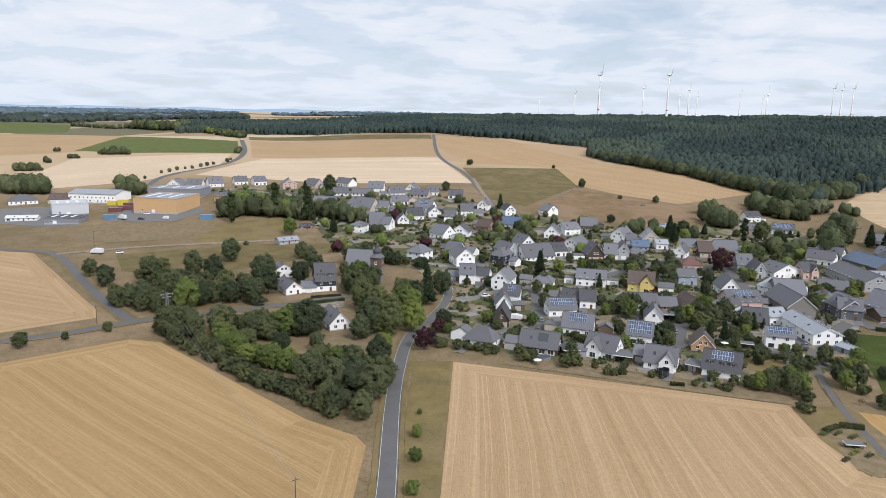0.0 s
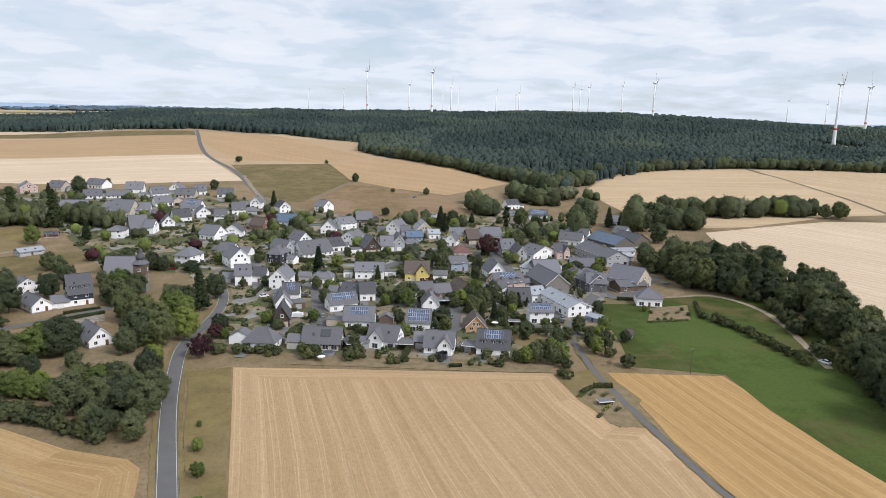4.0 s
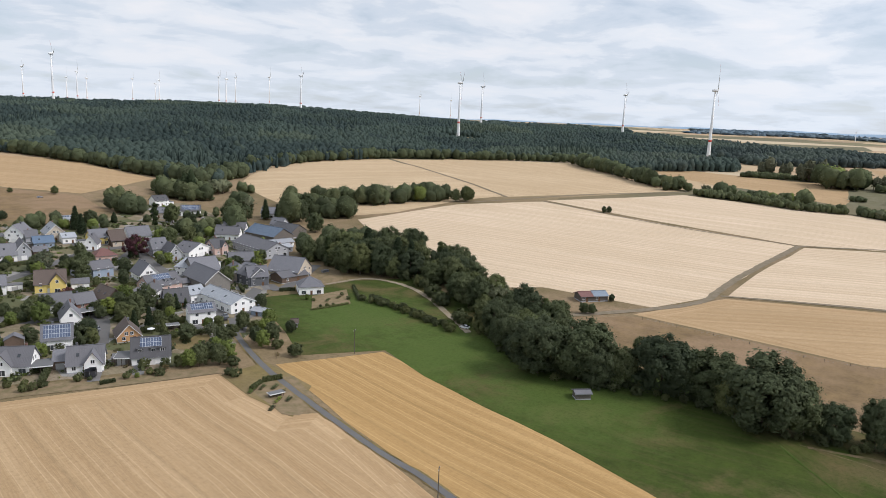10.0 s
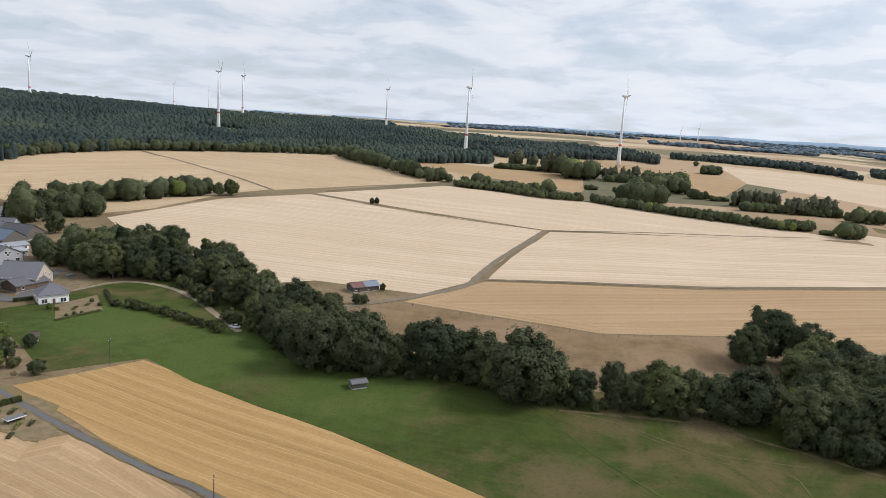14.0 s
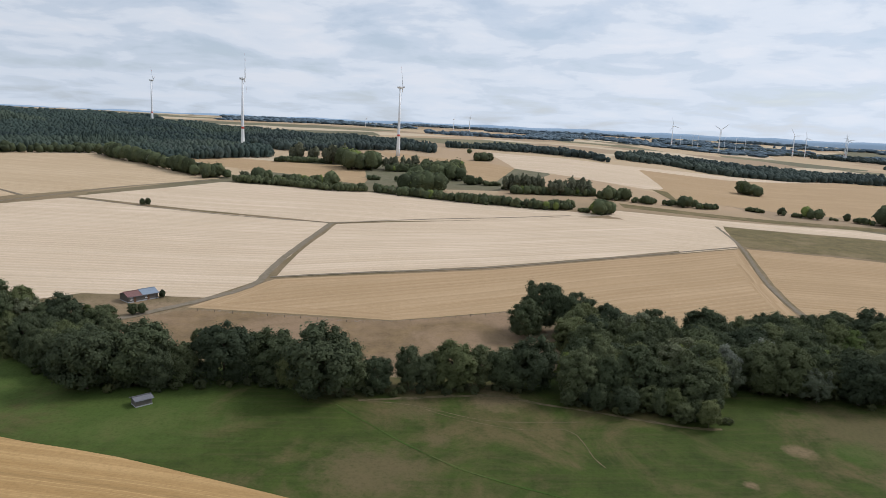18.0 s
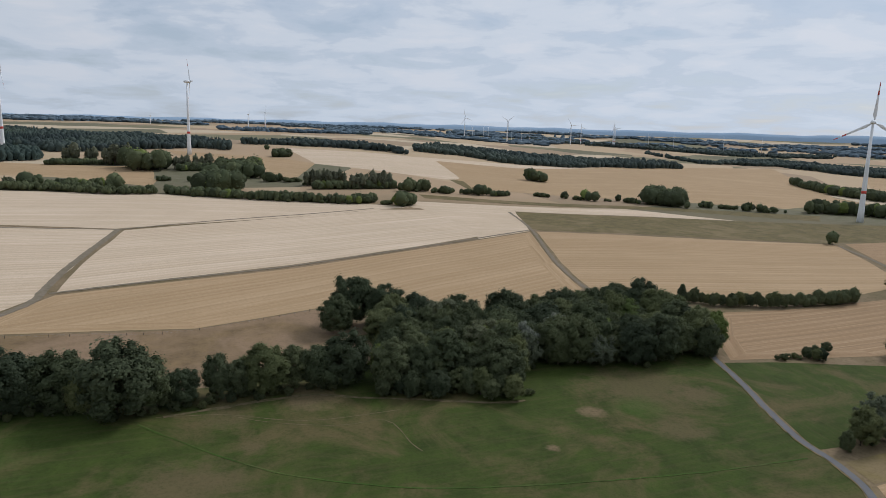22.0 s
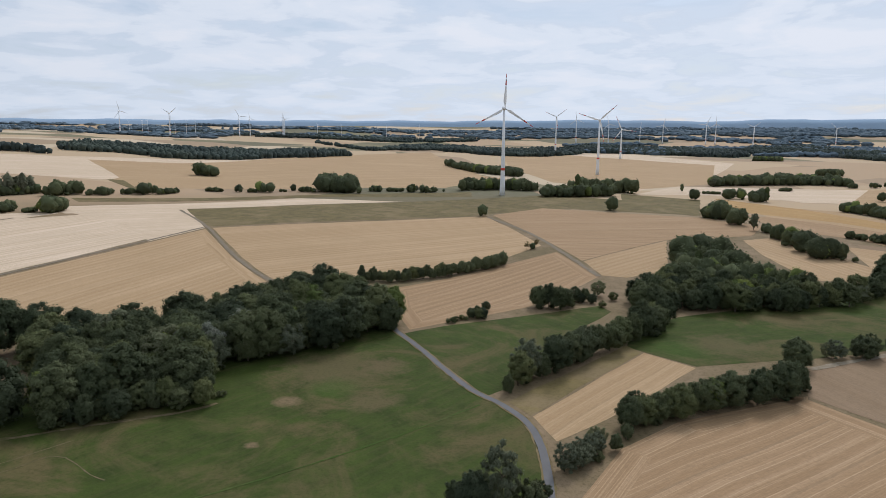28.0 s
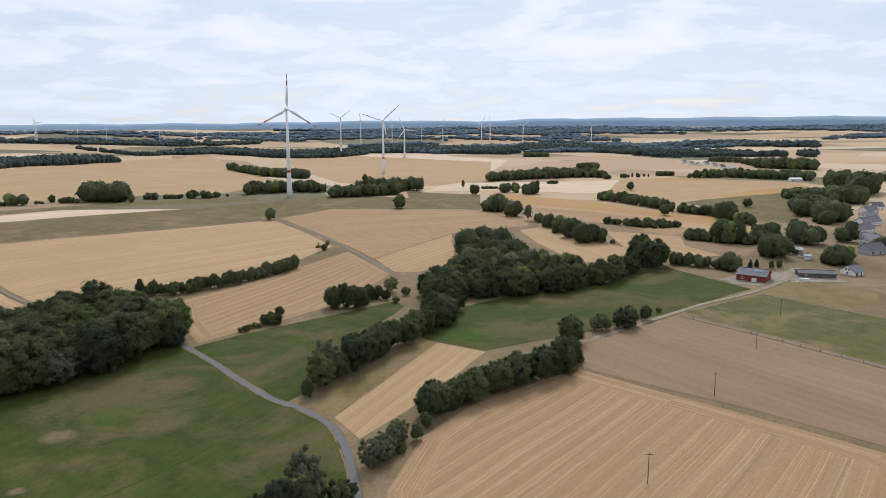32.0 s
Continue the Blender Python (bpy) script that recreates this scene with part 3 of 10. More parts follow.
field("meadow", "grass", 105, ((167.1, 279.8), (186.5, 275.0), (213.4, 285.2), (250.6, 262.7), (238.6, 213.5), (222.1, 178.6), (216.6, 140.6), (231.9, 101.6), (231.8, 60.3), (236.4, 39.4), (252.5, 1.0), (252.1, -55.0), (266.6, -82.6), (264.4, -153.0), (238.9, -146.9), (206.1, -141.1), (183.6, -137.7), (168.4, -138.1), (152.4, -135.1), (139.7, -129.4), (125.1, -119.2), (112.0, -108.3), (96.3, -93.2), (77.9, -8.7), (135.3, 13.5), (146.6, 47.6), (156.9, 105.1), (160.8, 162.2), (166.0, 188.8), (137.1, 200.4)))
field("meadow", "grass", 4, ((251.1, -151.0), (251.1, -173.0), (239.4, -257.9), (228.3, -254.9), (195.4, -172.2), (177.3, -147.1), (175.8, -138.1)))
field("meadow", "grass", 73, ((189.7, -223.6), (202.6, -252.3), (203.6, -273.5), (177.6, -395.1), (161.1, -424.4), (102.2, -395.3), (114.1, -342.7), (117.7, -322.6), (134.5, -269.3), (154.1, -220.9), (176.8, -218.3), (185.6, -217.8)))
field("meadow", "dry", 106, ((167.9, -141.5), (187.1, -219.3), (177.0, -216.9), (155.5, -140.6)))
field("harvested_field", "tan", 105, ((154.6, -140.5), (176.4, -217.8), (153.2, -219.5), (141.1, -168.5), (137.3, -134.6)))
field("harvested_field", "dun", 90, ((109.8, -117.4), (122.8, -145.7), (125.1, -173.1), (114.7, -227.1), (113.1, -224.1), (75.1, -218.2), (15.8, -207.4), (-29.9, -200.7), (9.2, -81.3), (79.8, -81.2)))
field("harvested_field", "brown", 158, ((114.6, -226.8), (129.7, -254.3), (113.6, -319.0), (25.9, -286.2), (-35.1, -263.6), (-30.5, -208.4), (16.3, -211.6), (59.7, -220.4)))
field("meadow", "olive_green", 149, ((112.3, -326.4), (94.0, -386.2), (38.0, -368.0), (-1.5, -345.3), (-3.4, -282.2), (26.3, -289.9)))
field("meadow", "dry", 149, ((98.2, -391.4), (90.7, -430.6), (71.0, -433.4), (47.0, -426.2), (43.7, -384.1), (67.8, -376.5)))
field("harvested_field", "dun", 106, ((323.3, -184.6), (329.7, -230.1), (353.2, -334.4), (286.2, -306.4), (267.9, -261.6), (257.1, -224.6), (254.3, -155.5), (289.6, -167.1)))
field("harvested_field", "tan", 88, ((555.2, -161.1), (539.2, -257.5), (522.6, -400.2), (448.7, -372.0), (375.5, -340.1), (357.9, -295.4), (350.2, -183.2), (366.5, -137.6), (392.0, -137.8), (435.3, -140.4), (488.9, -147.0), (555.8, -155.8)))
field("harvested_field", "tan", 129, ((284.4, 153.3), (344.9, 136.2), (413.5, 26.3), (552.6, -149.8), (491.4, -141.6), (437.1, -135.0), (393.1, -132.6), (370.7, -132.4), (321.9, -82.2), (314.8, -6.0), (329.8, 11.5), (296.9, 62.5)))
field("pasture", "parched", 105, ((238.2, 171.2), (278.4, 155.7), (295.4, 62.2), (325.3, 10.0), (300.3, -5.9), (269.6, 21.5), (237.3, 62.0), (234.8, 95.5)))
field("pasture", "parched", 109, ((256.1, 170.9), (282.3, 150.4), (293.4, 66.2), (330.3, 8.3), (300.2, -7.2), (248.9, 34.8), (234.1, 60.4), (240.5, 107.0), (236.5, 135.4)))
field("harvested_field", "pale", 103, ((338.0, 419.7), (453.7, 424.7), (536.9, 392.5), (525.4, 263.7), (521.4, 162.2), (342.5, 142.3), (301.1, 152.9), (289.3, 207.9), (265.4, 225.2), (260.3, 250.8), (282.8, 303.3), (318.3, 384.1)))
field("harvested_field", "pale", 95, ((546.3, 394.5), (721.5, 342.4), (733.3, 184.3), (696.2, -27.8), (687.2, -64.9), (524.0, 162.7)))
field("harvested_field", "pale", 123, ((519.3, 155.4), (591.4, 66.1), (663.5, -32.2), (678.4, -158.1), (569.9, -151.3), (481.9, -47.8), (418.7, 33.4), (381.4, 91.7), (350.3, 137.5), (410.4, 146.7)))
field("harvested_field", "pale", 83, ((729.5, -55.8), (720.9, -297.9), (651.2, -388.1), (681.5, -167.3), (679.7, -66.1)))
field("meadow", "olive", 81, ((677.2, -165.5), (649.6, -387.2), (635.9, -591.4), (497.2, -670.3), (430.1, -602.0), (527.6, -507.6), (533.0, -414.9), (525.8, -402.6), (548.4, -262.0), (560.8, -162.7), (571.5, -154.1)))
field("harvested_field", "dun", 70, ((525.5, -411.8), (541.4, -488.9), (420.8, -584.9), (357.2, -587.1), (329.2, -526.6), (349.2, -446.0), (323.2, -329.0), (393.9, -358.7)))
field("harvested_field", "tan", 103, ((321.4, -328.8), (347.4, -443.8), (274.3, -354.1), (275.2, -318.5), (287.2, -310.2)))
field("harvested_field", "sand", 163, ((364.9, 638.4), (396.4, 676.2), (432.7, 709.7), (466.2, 728.0), (525.4, 740.3), (590.2, 740.6), (644.7, 736.8), (624.7, 651.4), (570.6, 519.6), (527.8, 433.5), (478.4, 441.0), (383.5, 426.5), (335.1, 438.8), (328.3, 493.3), (344.5, 576.5)))
field("harvested_field", "sand", 94, ((652.0, 735.7), (738.7, 708.0), (807.5, 663.6), (878.5, 599.0), (836.1, 541.2), (801.2, 475.4), (771.2, 422.3), (746.1, 358.7), (652.4, 390.9), (530.3, 428.8), (574.5, 516.8), (628.7, 650.4)))
field("harvested_field", "tan", 174, ((-318.2, 1163.0), (-20.0, 1098.3), (-9.5, 897.2), (-244.0, 897.4)))
field("harvested_field", "pale", 4, ((-255.3, 721.9), (-239.4, 816.9), (-224.2, 886.8), (-8.7, 887.1), (28.6, 691.9), (-101.9, 681.9)))
field("meadow", "olive", 165, ((-343.2, 1244.3), (-185.4, 1245.1), (-24.5, 1186.0), (-21.0, 1108.2), (-325.4, 1186.1)))
field("harvested_field", "tan", 123, ((-18.7, 1174.7), (98.2, 1106.2), (188.0, 871.1), (131.7, 833.7), (28.7, 839.1), (-7.5, 981.8)))
field("harvested_field", "tan", 131, ((130.3, 815.7), (195.8, 862.3), (263.4, 798.3), (294.8, 681.6), (204.1, 611.8), (165.0, 654.1), (127.9, 713.5)))
field("meadow", "olive", 24, ((20.0, 804.4), (129.6, 820.0), (132.4, 700.8), (67.9, 583.3), (36.5, 610.9), (29.6, 717.5)))
field("pasture", "parched", 24, ((130.5, 690.3), (200.4, 600.2), (194.1, 527.0), (128.2, 519.2), (77.8, 551.2), (67.6, 580.7)))
field("harvested_field", "tan", 14, ((-972.8, 1125.4), (-873.1, 1397.3), (-579.8, 1287.4), (-507.2, 999.2), (-586.8, 934.6), (-680.3, 782.3)))
field("meadow", "green2", 0, ((-527.2, 1010.2), (-572.7, 1271.5), (-338.1, 1158.6), (-273.7, 946.2), (-426.5, 960.7)))
field("harvested_field", "pale", 56, ((-418.6, 680.2), (-470.8, 897.8), (-281.5, 936.7), (-254.1, 793.4), (-292.5, 679.7), (-360.1, 633.9)))
field("meadow", "green2", 163, ((-1302.6, 1666.0), (-1127.3, 1808.6), (-895.3, 1714.3), (-757.3, 1426.3), (-884.5, 1415.7), (-983.5, 1254.1)))
field("meadow", "dry", 20, ((-159.5, 485.6), (-115.8, 510.3), (-101.3, 450.2), (-125.5, 422.2), (-154.0, 424.9)))
field("harvested_field", "pale", 83, ((687.0, -70.0), (690.8, -169.3), (556.9, -150.3), (516.3, -99.9), (567.1, -104.5)))
field("harvested_field", "tan", 83, ((840.0, 384.7), (933.1, 333.1), (848.0, 213.9), (792.7, 206.4), (839.0, 321.6)))
field("harvested_field", "tan", 87, ((906.0, 517.1), (957.1, 445.5), (973.7, 250.4), (856.1, 219.6), (846.5, 378.3)))
field("harvested_field", "tan", 55, ((1230.7, 291.7), (1139.5, 102.1), (1061.0, 44.4), (883.6, 63.2), (992.3, 201.0)))
field("harvested_field", "pale", 85, ((1368.3, 113.1), (1275.7, -118.9), (1394.9, -507.2), (1100.1, -402.6), (949.1, -133.2), (1061.0, 44.4)))
field("meadow", "olive", 99, ((950.0, -140.2), (1031.4, -246.8), (1001.3, -288.5), (842.0, -156.1)))
field("meadow", "olive", 76, ((791.7, -82.9), (743.0, -338.4), (709.8, -520.7), (661.8, -486.4), (713.6, -356.0), (759.4, -85.8)))
field("harvested_field", "tan", 123, ((1621.7, -838.1), (1825.3, -1174.9), (1353.2, -934.0), (1117.3, -745.7), (865.4, -706.7), (823.8, -393.6), (951.5, -147.7), (1217.0, -275.8)))
field("harvested_field", "pale", 27, ((1666.7, -1378.3), (1654.4, -1835.1), (1043.3, -1561.0), (729.2, -1018.0), (628.7, -724.9), (812.3, -777.5), (1041.8, -877.5)))
field("harvested_field", "pale", 41, ((611.8, -795.2), (554.2, -969.7), (439.9, -995.7), (381.5, -867.7), (505.2, -798.8), (564.2, -779.2)))
field("harvested_field", "gold", 19, ((557.6, -947.6), (428.4, -1142.6), (243.9, -1117.3), (192.7, -1043.7), (217.5, -945.4), (317.5, -852.7), (433.5, -871.8)))
field("meadow", "olive", 62, ((295.6, -821.9), (225.2, -1005.6), (158.9, -900.9), (154.3, -703.2), (185.8, -691.6)))
field("harvested_field", "tan", 165, ((463.0, -734.8), (378.7, -763.4), (164.5, -632.3), (160.3, -601.0), (279.7, -589.7), (371.6, -623.6)))
field("harvested_field", "tan", 153, ((318.3, -499.0), (314.1, -528.6), (209.3, -472.1), (190.3, -422.2), (213.6, -404.6), (273.4, -453.2)))
field("harvested_field", "brown", 168, ((261.3, -557.3), (206.6, -575.0), (137.4, -533.9), (133.6, -493.4), (175.7, -471.2), (219.7, -494.8)))
field("meadow", "olive", 7, ((616.5, -687.9), (524.8, -725.4), (428.4, -593.2), (498.3, -565.5)))
field("yard", "paved", 179, ((-236.2, 489.3), (-245.9, 533.0), (-247.6, 562.1), (-201.2, 572.5), (-180.1, 523.5), (-186.4, 505.6), (-188.5, 489.4), (-211.4, 487.0)))
field("yard", "bare", 2, ((-231.3, 432.1), (-236.4, 481.4), (-189.6, 481.7), (-159.4, 491.4), (-153.8, 456.2), (-171.9, 435.4), (-202.2, 424.2)))
field("meadow", "olive", 23, ((-186.6, 393.8), (-152.4, 410.7), (-106.8, 430.7), (-69.2, 437.2), (-59.6, 419.4), (-94.3, 378.9), (-138.4, 348.0), (-168.0, 359.6)))
field("clearing", "bare", 139, ((-48.1, 261.3), (-38.8, 263.4), (-28.9, 266.7), (-24.8, 243.4), (-29.9, 236.2), (-46.0, 238.0)))
field("yard", "paved", 174, ((-0.4, 370.3), (9.8, 402.5), (23.4, 391.6), (30.0, 342.8), (18.7, 338.3), (2.7, 345.9)))
field("yard", "bare", 107, ((209.3, 335.6), (246.9, 363.6), (228.8, 320.2), (231.8, 303.4), (217.1, 279.4), (200.7, 280.8), (186.5, 289.1)))
field("yard", "paved", 2, ((-346.6, 531.7), (-317.3, 548.6), (-283.2, 534.2), (-248.2, 473.7), (-269.1, 469.8), (-315.0, 481.9)))
field("yard", "gravelly", 179, ((100.3, -465.1), (98.1, -476.3), (73.4, -461.9), (65.2, -448.2), (89.9, -427.3)))
field("yard", "gravelly", 39, ((125.3, -410.7), (119.3, -427.5), (98.1, -462.4), (93.0, -440.8), (97.4, -409.8), (113.0, -401.4)))
field("verge", "dry", 90, ((105.7, 199.7), (123.4, 201.4), (123.3, 174.8), (105.7, 158.8), (103.6, 178.3)))
field("verge", "dry", 90, ((-10.2, 232.9), (3.9, 233.7), (0.4, 145.3), (0.1, 128.6), (-7.0, 128.4), (-8.8, 167.0)))
field("churchyard", "gravelly", 38, ((-87.3, 272.3), (-73.0, 287.7), (-57.6, 305.2), (-44.8, 309.4), (-42.5, 298.8), (-60.6, 276.8), (-78.6, 264.4)))
field("garden", "bare", 105, ((106.5, 183.4), (111.6, 187.6), (123.6, 185.0), (119.2, 168.8), (116.1, 162.7), (107.8, 158.6), (104.3, 161.9)))
field("garden", "dry", 159, ((105.3, 236.1), (110.1, 245.9), (123.5, 241.7), (118.7, 231.0), (109.7, 225.7)))
field("garden", "bare", 158, ((23.7, 242.4), (44.5, 234.0), (79.7, 219.5), (108.1, 206.5), (106.9, 201.5), (73.4, 212.8), (22.5, 231.8)))
field("garden", "bare", 176, ((173.7, 246.6), (188.6, 267.3), (208.8, 267.2), (194.5, 245.7)))
field("harvested_field", "tan", 94, ((1233.0, -157.0), (1235.6, -328.6), (1238.5, -514.5), (1520.5, -1030.3), (1131.2, -819.5), (859.9, -665.8), (772.0, -523.2), (817.8, -318.2), (880.9, -159.5)))
field("harvested_field", "tan", 9, ((1621.2, -1295.4), (1697.2, -1592.3), (1027.2, -1460.0), (660.3, -936.1), (646.9, -749.7), (785.8, -727.5), (1112.3, -918.7)))
field("harvested_field", "pale", 55, ((603.9, -700.3), (655.8, -849.8), (486.7, -1042.7), (375.3, -1046.8), (402.7, -866.5), (449.8, -812.8), (503.1, -834.7), (554.3, -779.9)))
field("harvested_field", "tan", 70, ((489.0, -1055.1), (314.0, -1145.0), (226.2, -1146.2), (271.0, -994.8), (287.8, -826.3), (316.8, -724.2), (398.6, -814.1)))
field("harvested_field", "gold", 172, ((528.2, -755.8), (412.8, -747.4), (310.5, -710.2), (227.6, -700.7), (172.6, -649.4), (163.0, -615.6), (251.2, -658.7), (339.4, -672.5), (430.8, -660.2)))
field("harvested_field", "dun", 171, ((415.1, -646.9), (330.7, -655.6), (245.1, -643.5), (207.7, -593.2), (207.4, -548.3), (273.0, -583.9), (343.4, -583.8)))
field("harvested_field", "tan", 161, ((260.7, -539.1), (199.7, -549.8), (180.1, -508.3), (148.1, -486.9), (166.2, -445.0), (210.9, -472.3)))
way("road", 4.9, "asphalt", ((-12.2, 120.9), (-11.8, 144.8), (-14.0, 194.9), (-14.1, 227.2), (-11.9, 259.6), (-2.8, 288.2), (2.0, 310.4), (2.9, 331.4), (-0.6, 353.9), (-2.2, 368.8)))
way("lane", 4.6, "asphalt", ((-188.9, 228.6), (-160.3, 244.6), (-141.7, 256.1), (-121.4, 274.0), (-105.2, 279.9), (-87.8, 292.0), (-47.4, 314.2), (-34.5, 327.7)))
way("lane", 4.6, "asphalt", ((-292.5, 404.6), (-232.7, 398.2), (-211.8, 383.4), (-183.4, 346.2), (-152.6, 305.7), (-124.7, 272.2)))
way("road", 7.5, "asphalt", ((-275.3, 617.5), (-275.8, 655.0), (-281.5, 722.3), (-253.9, 821.7), (-272.5, 963.3), (-337.7, 1183.1)))
way("lane", 2.2, "asphalt", ((140.7, 256.5), (130.9, 233.9), (121.5, 202.1), (117.0, 176.7), (114.0, 148.4), (112.8, 127.4), (113.2, 113.3), (110.1, 88.5)))
way("gravel_track", 2.8, "gravel", ((207.4, 281.9), (229.4, 278.2), (236.1, 260.1), (231.3, 235.3), (216.4, 203.0), (207.2, 184.5)))
way("field_track", 3.2, "dirt", ((462.7, 429.8), (519.8, 415.9), (635.3, 394.7), (741.3, 351.3)))
way("field_track", 4.4, "dirt", ((258.2, 172.3), (300.3, 150.9), (330.7, 141.9), (356.3, 145.0), (406.5, 151.4), (520.9, 159.8)))
way("field_track", 2.2, "dirt", ((539.8, 394.7), (522.6, 262.3), (520.9, 159.8)))
way("field_track", 2.6, "dirt", ((520.9, 159.8), (595.6, 77.5), (668.7, -27.1)))
way("field_track", 2.6, "dirt", ((347.9, 140.1), (378.9, 91.1), (415.6, 33.2), (477.8, -47.4), (561.5, -151.1)))
way("field_track", 2.6, "dirt", ((675.0, -160.2), (583.0, -155.7), (513.8, -147.4), (454.6, -139.3), (411.7, -135.7), (378.2, -135.0), (360.0, -136.5)))
way("lane", 2.3, "paleasphalt", ((262.0, -152.5), (256.7, -149.8), (230.8, -146.0), (205.0, -140.9), (182.6, -137.4), (168.2, -138.3), (152.8, -136.2), (139.3, -129.9), (124.8, -119.7), (111.6, -108.8), (96.0, -93.6)))
way("field_track", 3.0, "dirt", ((648.4, 736.3), (627.0, 650.7), (572.2, 517.9), (528.6, 429.4)))
way("lane", 5.0, "asphalt", ((-20.3, 1192.9), (-8.6, 914.2), (20.8, 763.7), (32.5, 662.0), (41.5, 578.5)))
way("field_track", 3.2, "dirt", ((514.9, -398.2), (430.7, -372.1), (344.6, -334.2), (286.2, -306.4)))
way("gravel_track", 3.0, "gravel", ((129.0, -253.8), (116.5, -319.6), (111.8, -344.2), (99.8, -386.8), (93.0, -440.8), (99.0, -473.2)))
way("field_track", 2.9, "dirt", ((113.6, -319.0), (77.3, -306.7), (25.9, -286.2)))
way("street", 6.0, "asphalt", ((35.2, 254.7), (40.1, 283.5), (44.6, 319.7), (44.6, 335.9)))
way("street", 5.0, "asphalt", ((3.1, 372.3), (12.6, 392.4), (20.8, 374.3), (30.0, 342.8), (44.6, 335.9), (60.6, 323.4), (76.3, 296.3), (99.6, 288.7), (88.5, 253.2)))
way("street", 6.0, "asphalt", ((132.5, 236.6), (162.6, 279.8), (183.2, 299.0), (185.3, 287.1), (228.8, 320.2)))
way("street", 6.0, "asphalt", ((146.6, 384.7), (164.6, 412.9), (142.4, 414.3), (128.4, 404.9), (80.5, 363.9)))
way("street", 6.0, "asphalt", ((137.3, 258.4), (154.0, 309.2), (156.4, 357.0), (164.6, 412.9)))
way("gravel_track", 3.6, "gravel", ((29.8, 726.4), (34.3, 648.3), (39.0, 585.2), (39.0, 522.2)))
way("field_track", 3.0, "dirt", ((79.5, 594.0), (104.4, 642.5), (132.9, 695.4)))
way("gravel_track", 4.0, "gravel", ((-220.4, 393.6), (-205.2, 402.0), (-177.9, 415.5), (-134.7, 430.0), (-102.4, 442.0)))
GARDENS = ((-218.6, 630.4), (-169.4, 648.8), (-87.5, 638.7), (-2.9, 614.8), (24.7, 598.6), (57.4, 550.0), (90.1, 531.3), (110.8, 503.8), (168.2, 491.6), (241.4, 558.6), (263.4, 549.5), (260.7, 493.1), (247.4, 404.6), (188.3, 304.6), (148.9, 244.6), (115.8, 216.1), (97.0, 217.0), (78.2, 222.6), (40.7, 237.4), (5.4, 249.3), (-4.6, 267.8), (-0.2, 306.1), (-5.4, 347.1), (-14.2, 372.5), (-55.8, 393.0), (-101.5, 519.2), (-169.4, 559.4))
mark("ditch", ((206.1, 61.1), (196.1, 48.6), (182.4, 30.1), (173.0, 13.8), (166.3, -6.9), (162.9, -25.5), (162.8, -53.3), (164.4, -82.5), (167.2, -107.1), (171.2, -132.1)))
mark("path", ((212.1, 34.7), (207.7, 23.6), (204.3, 2.4), (207.7, -11.8), (200.3, -16.6), (190.5, -19.2), (185.0, -22.0)))
mark("path2", ((211.3, 57.3), (213.1, 36.5), (208.3, 11.9), (214.9, -18.2)))

mark("trodden_edge", ((211.5, 55.2), (218.1, 40.2), (224.3, 26.0), (228.8, 11.0), (225.6, -4.6), (223.3, -23.6), (219.5, -42.0), (218.1, -53.0), (219.5, -60.8)))

# ---- wind turbines ----
TOWER = Mat("tower_paint", 0.45)
TOWER = TOWER.done(TOWER.mix(TOWER.noise(TOWER.coord("Object", (0.3, 0.3, 0.05)), 1.0, 4), (0.72, 0.73, 0.73), (0.82, 0.83, 0.83)))
RED = Mat("signal_red", 0.5)
RED = RED.done(RED.mix(RED.noise(RED.coord(), 2.0, 3), (0.50, 0.06, 0.04), (0.62, 0.09, 0.06)))
WIND = 141.0  # bearing that the rotors of the eastern farm face


def lathe(profile_points, sides=20):
    verts, faces = [], []
    for z, r in profile_points:
        for s in range(sides):
            t = 2 * math.pi * s / sides
            verts.append((r * math.cos(t), r * math.sin(t), z))
    for k in range(len(profile_points) - 1):
        for s in range(sides):
            i, j = k * sides + s, k * sides + (s + 1) % sides
            faces.append((i, j, j + sides, i + sides))
    faces.append(tuple(range(sides - 1, -1, -1)))
    faces.append(tuple(range((len(profile_points) - 1) * sides, len(profile_points) * sides)))
    return verts, faces


def blade_mesh(f0, f1, material):
    """A stretch of a tapered, twisted blade 40 m long, along +z."""
    stations = [(0.0, 0.7, 0.7), (0.06, 0.75, 0.7), (0.16, 1.75, 0.42), (0.3, 1.5, 0.3), (0.5, 1.1, 0.2), (0.75, 0.75, 0.12), (0.95, 0.45, 0.07), (1.0, 0.12, 0.03)]
    cut = sorted({f0, f1, *[s[0] for s in stations if f0 < s[0] < f1]})
    verts, faces, n = [], [], 10
    for f in cut:
        c = np.interp(f, [s[0] for s in stations], [s[1] for s in stations])
        w = np.interp(f, [s[0] for s in stations], [s[2] for s in stations])
        tw = radians(16 * (1 - f))
        for s in range(n):
            t = 2 * math.pi * s / n
            px, py = c * math.cos(t) - 0.25 * c * (f > 0.1), w * math.sin(t)
            verts.append((px * math.cos(tw) - py * math.sin(tw), px * math.sin(tw) + py * math.cos(tw) - 1.2 * f * f, 1.2 + 39.5 * f))
    for k in range(len(cut) - 1):
        for s in range(n):
            i, j = k * n + s, k * n + (s + 1) % n
            faces.append((i, j, j + n, i + n))
    faces += [tuple(range(n - 1, -1, -1)), tuple(range((len(cut) - 1) * n, len(cut) * n))]
    me = bpy.data.meshes.new("blade")
    me.from_pydata(verts, [], faces)
    me.polygons.foreach_set("use_smooth", [True] * len(me.polygons))
    me.materials.append(material)
    return me


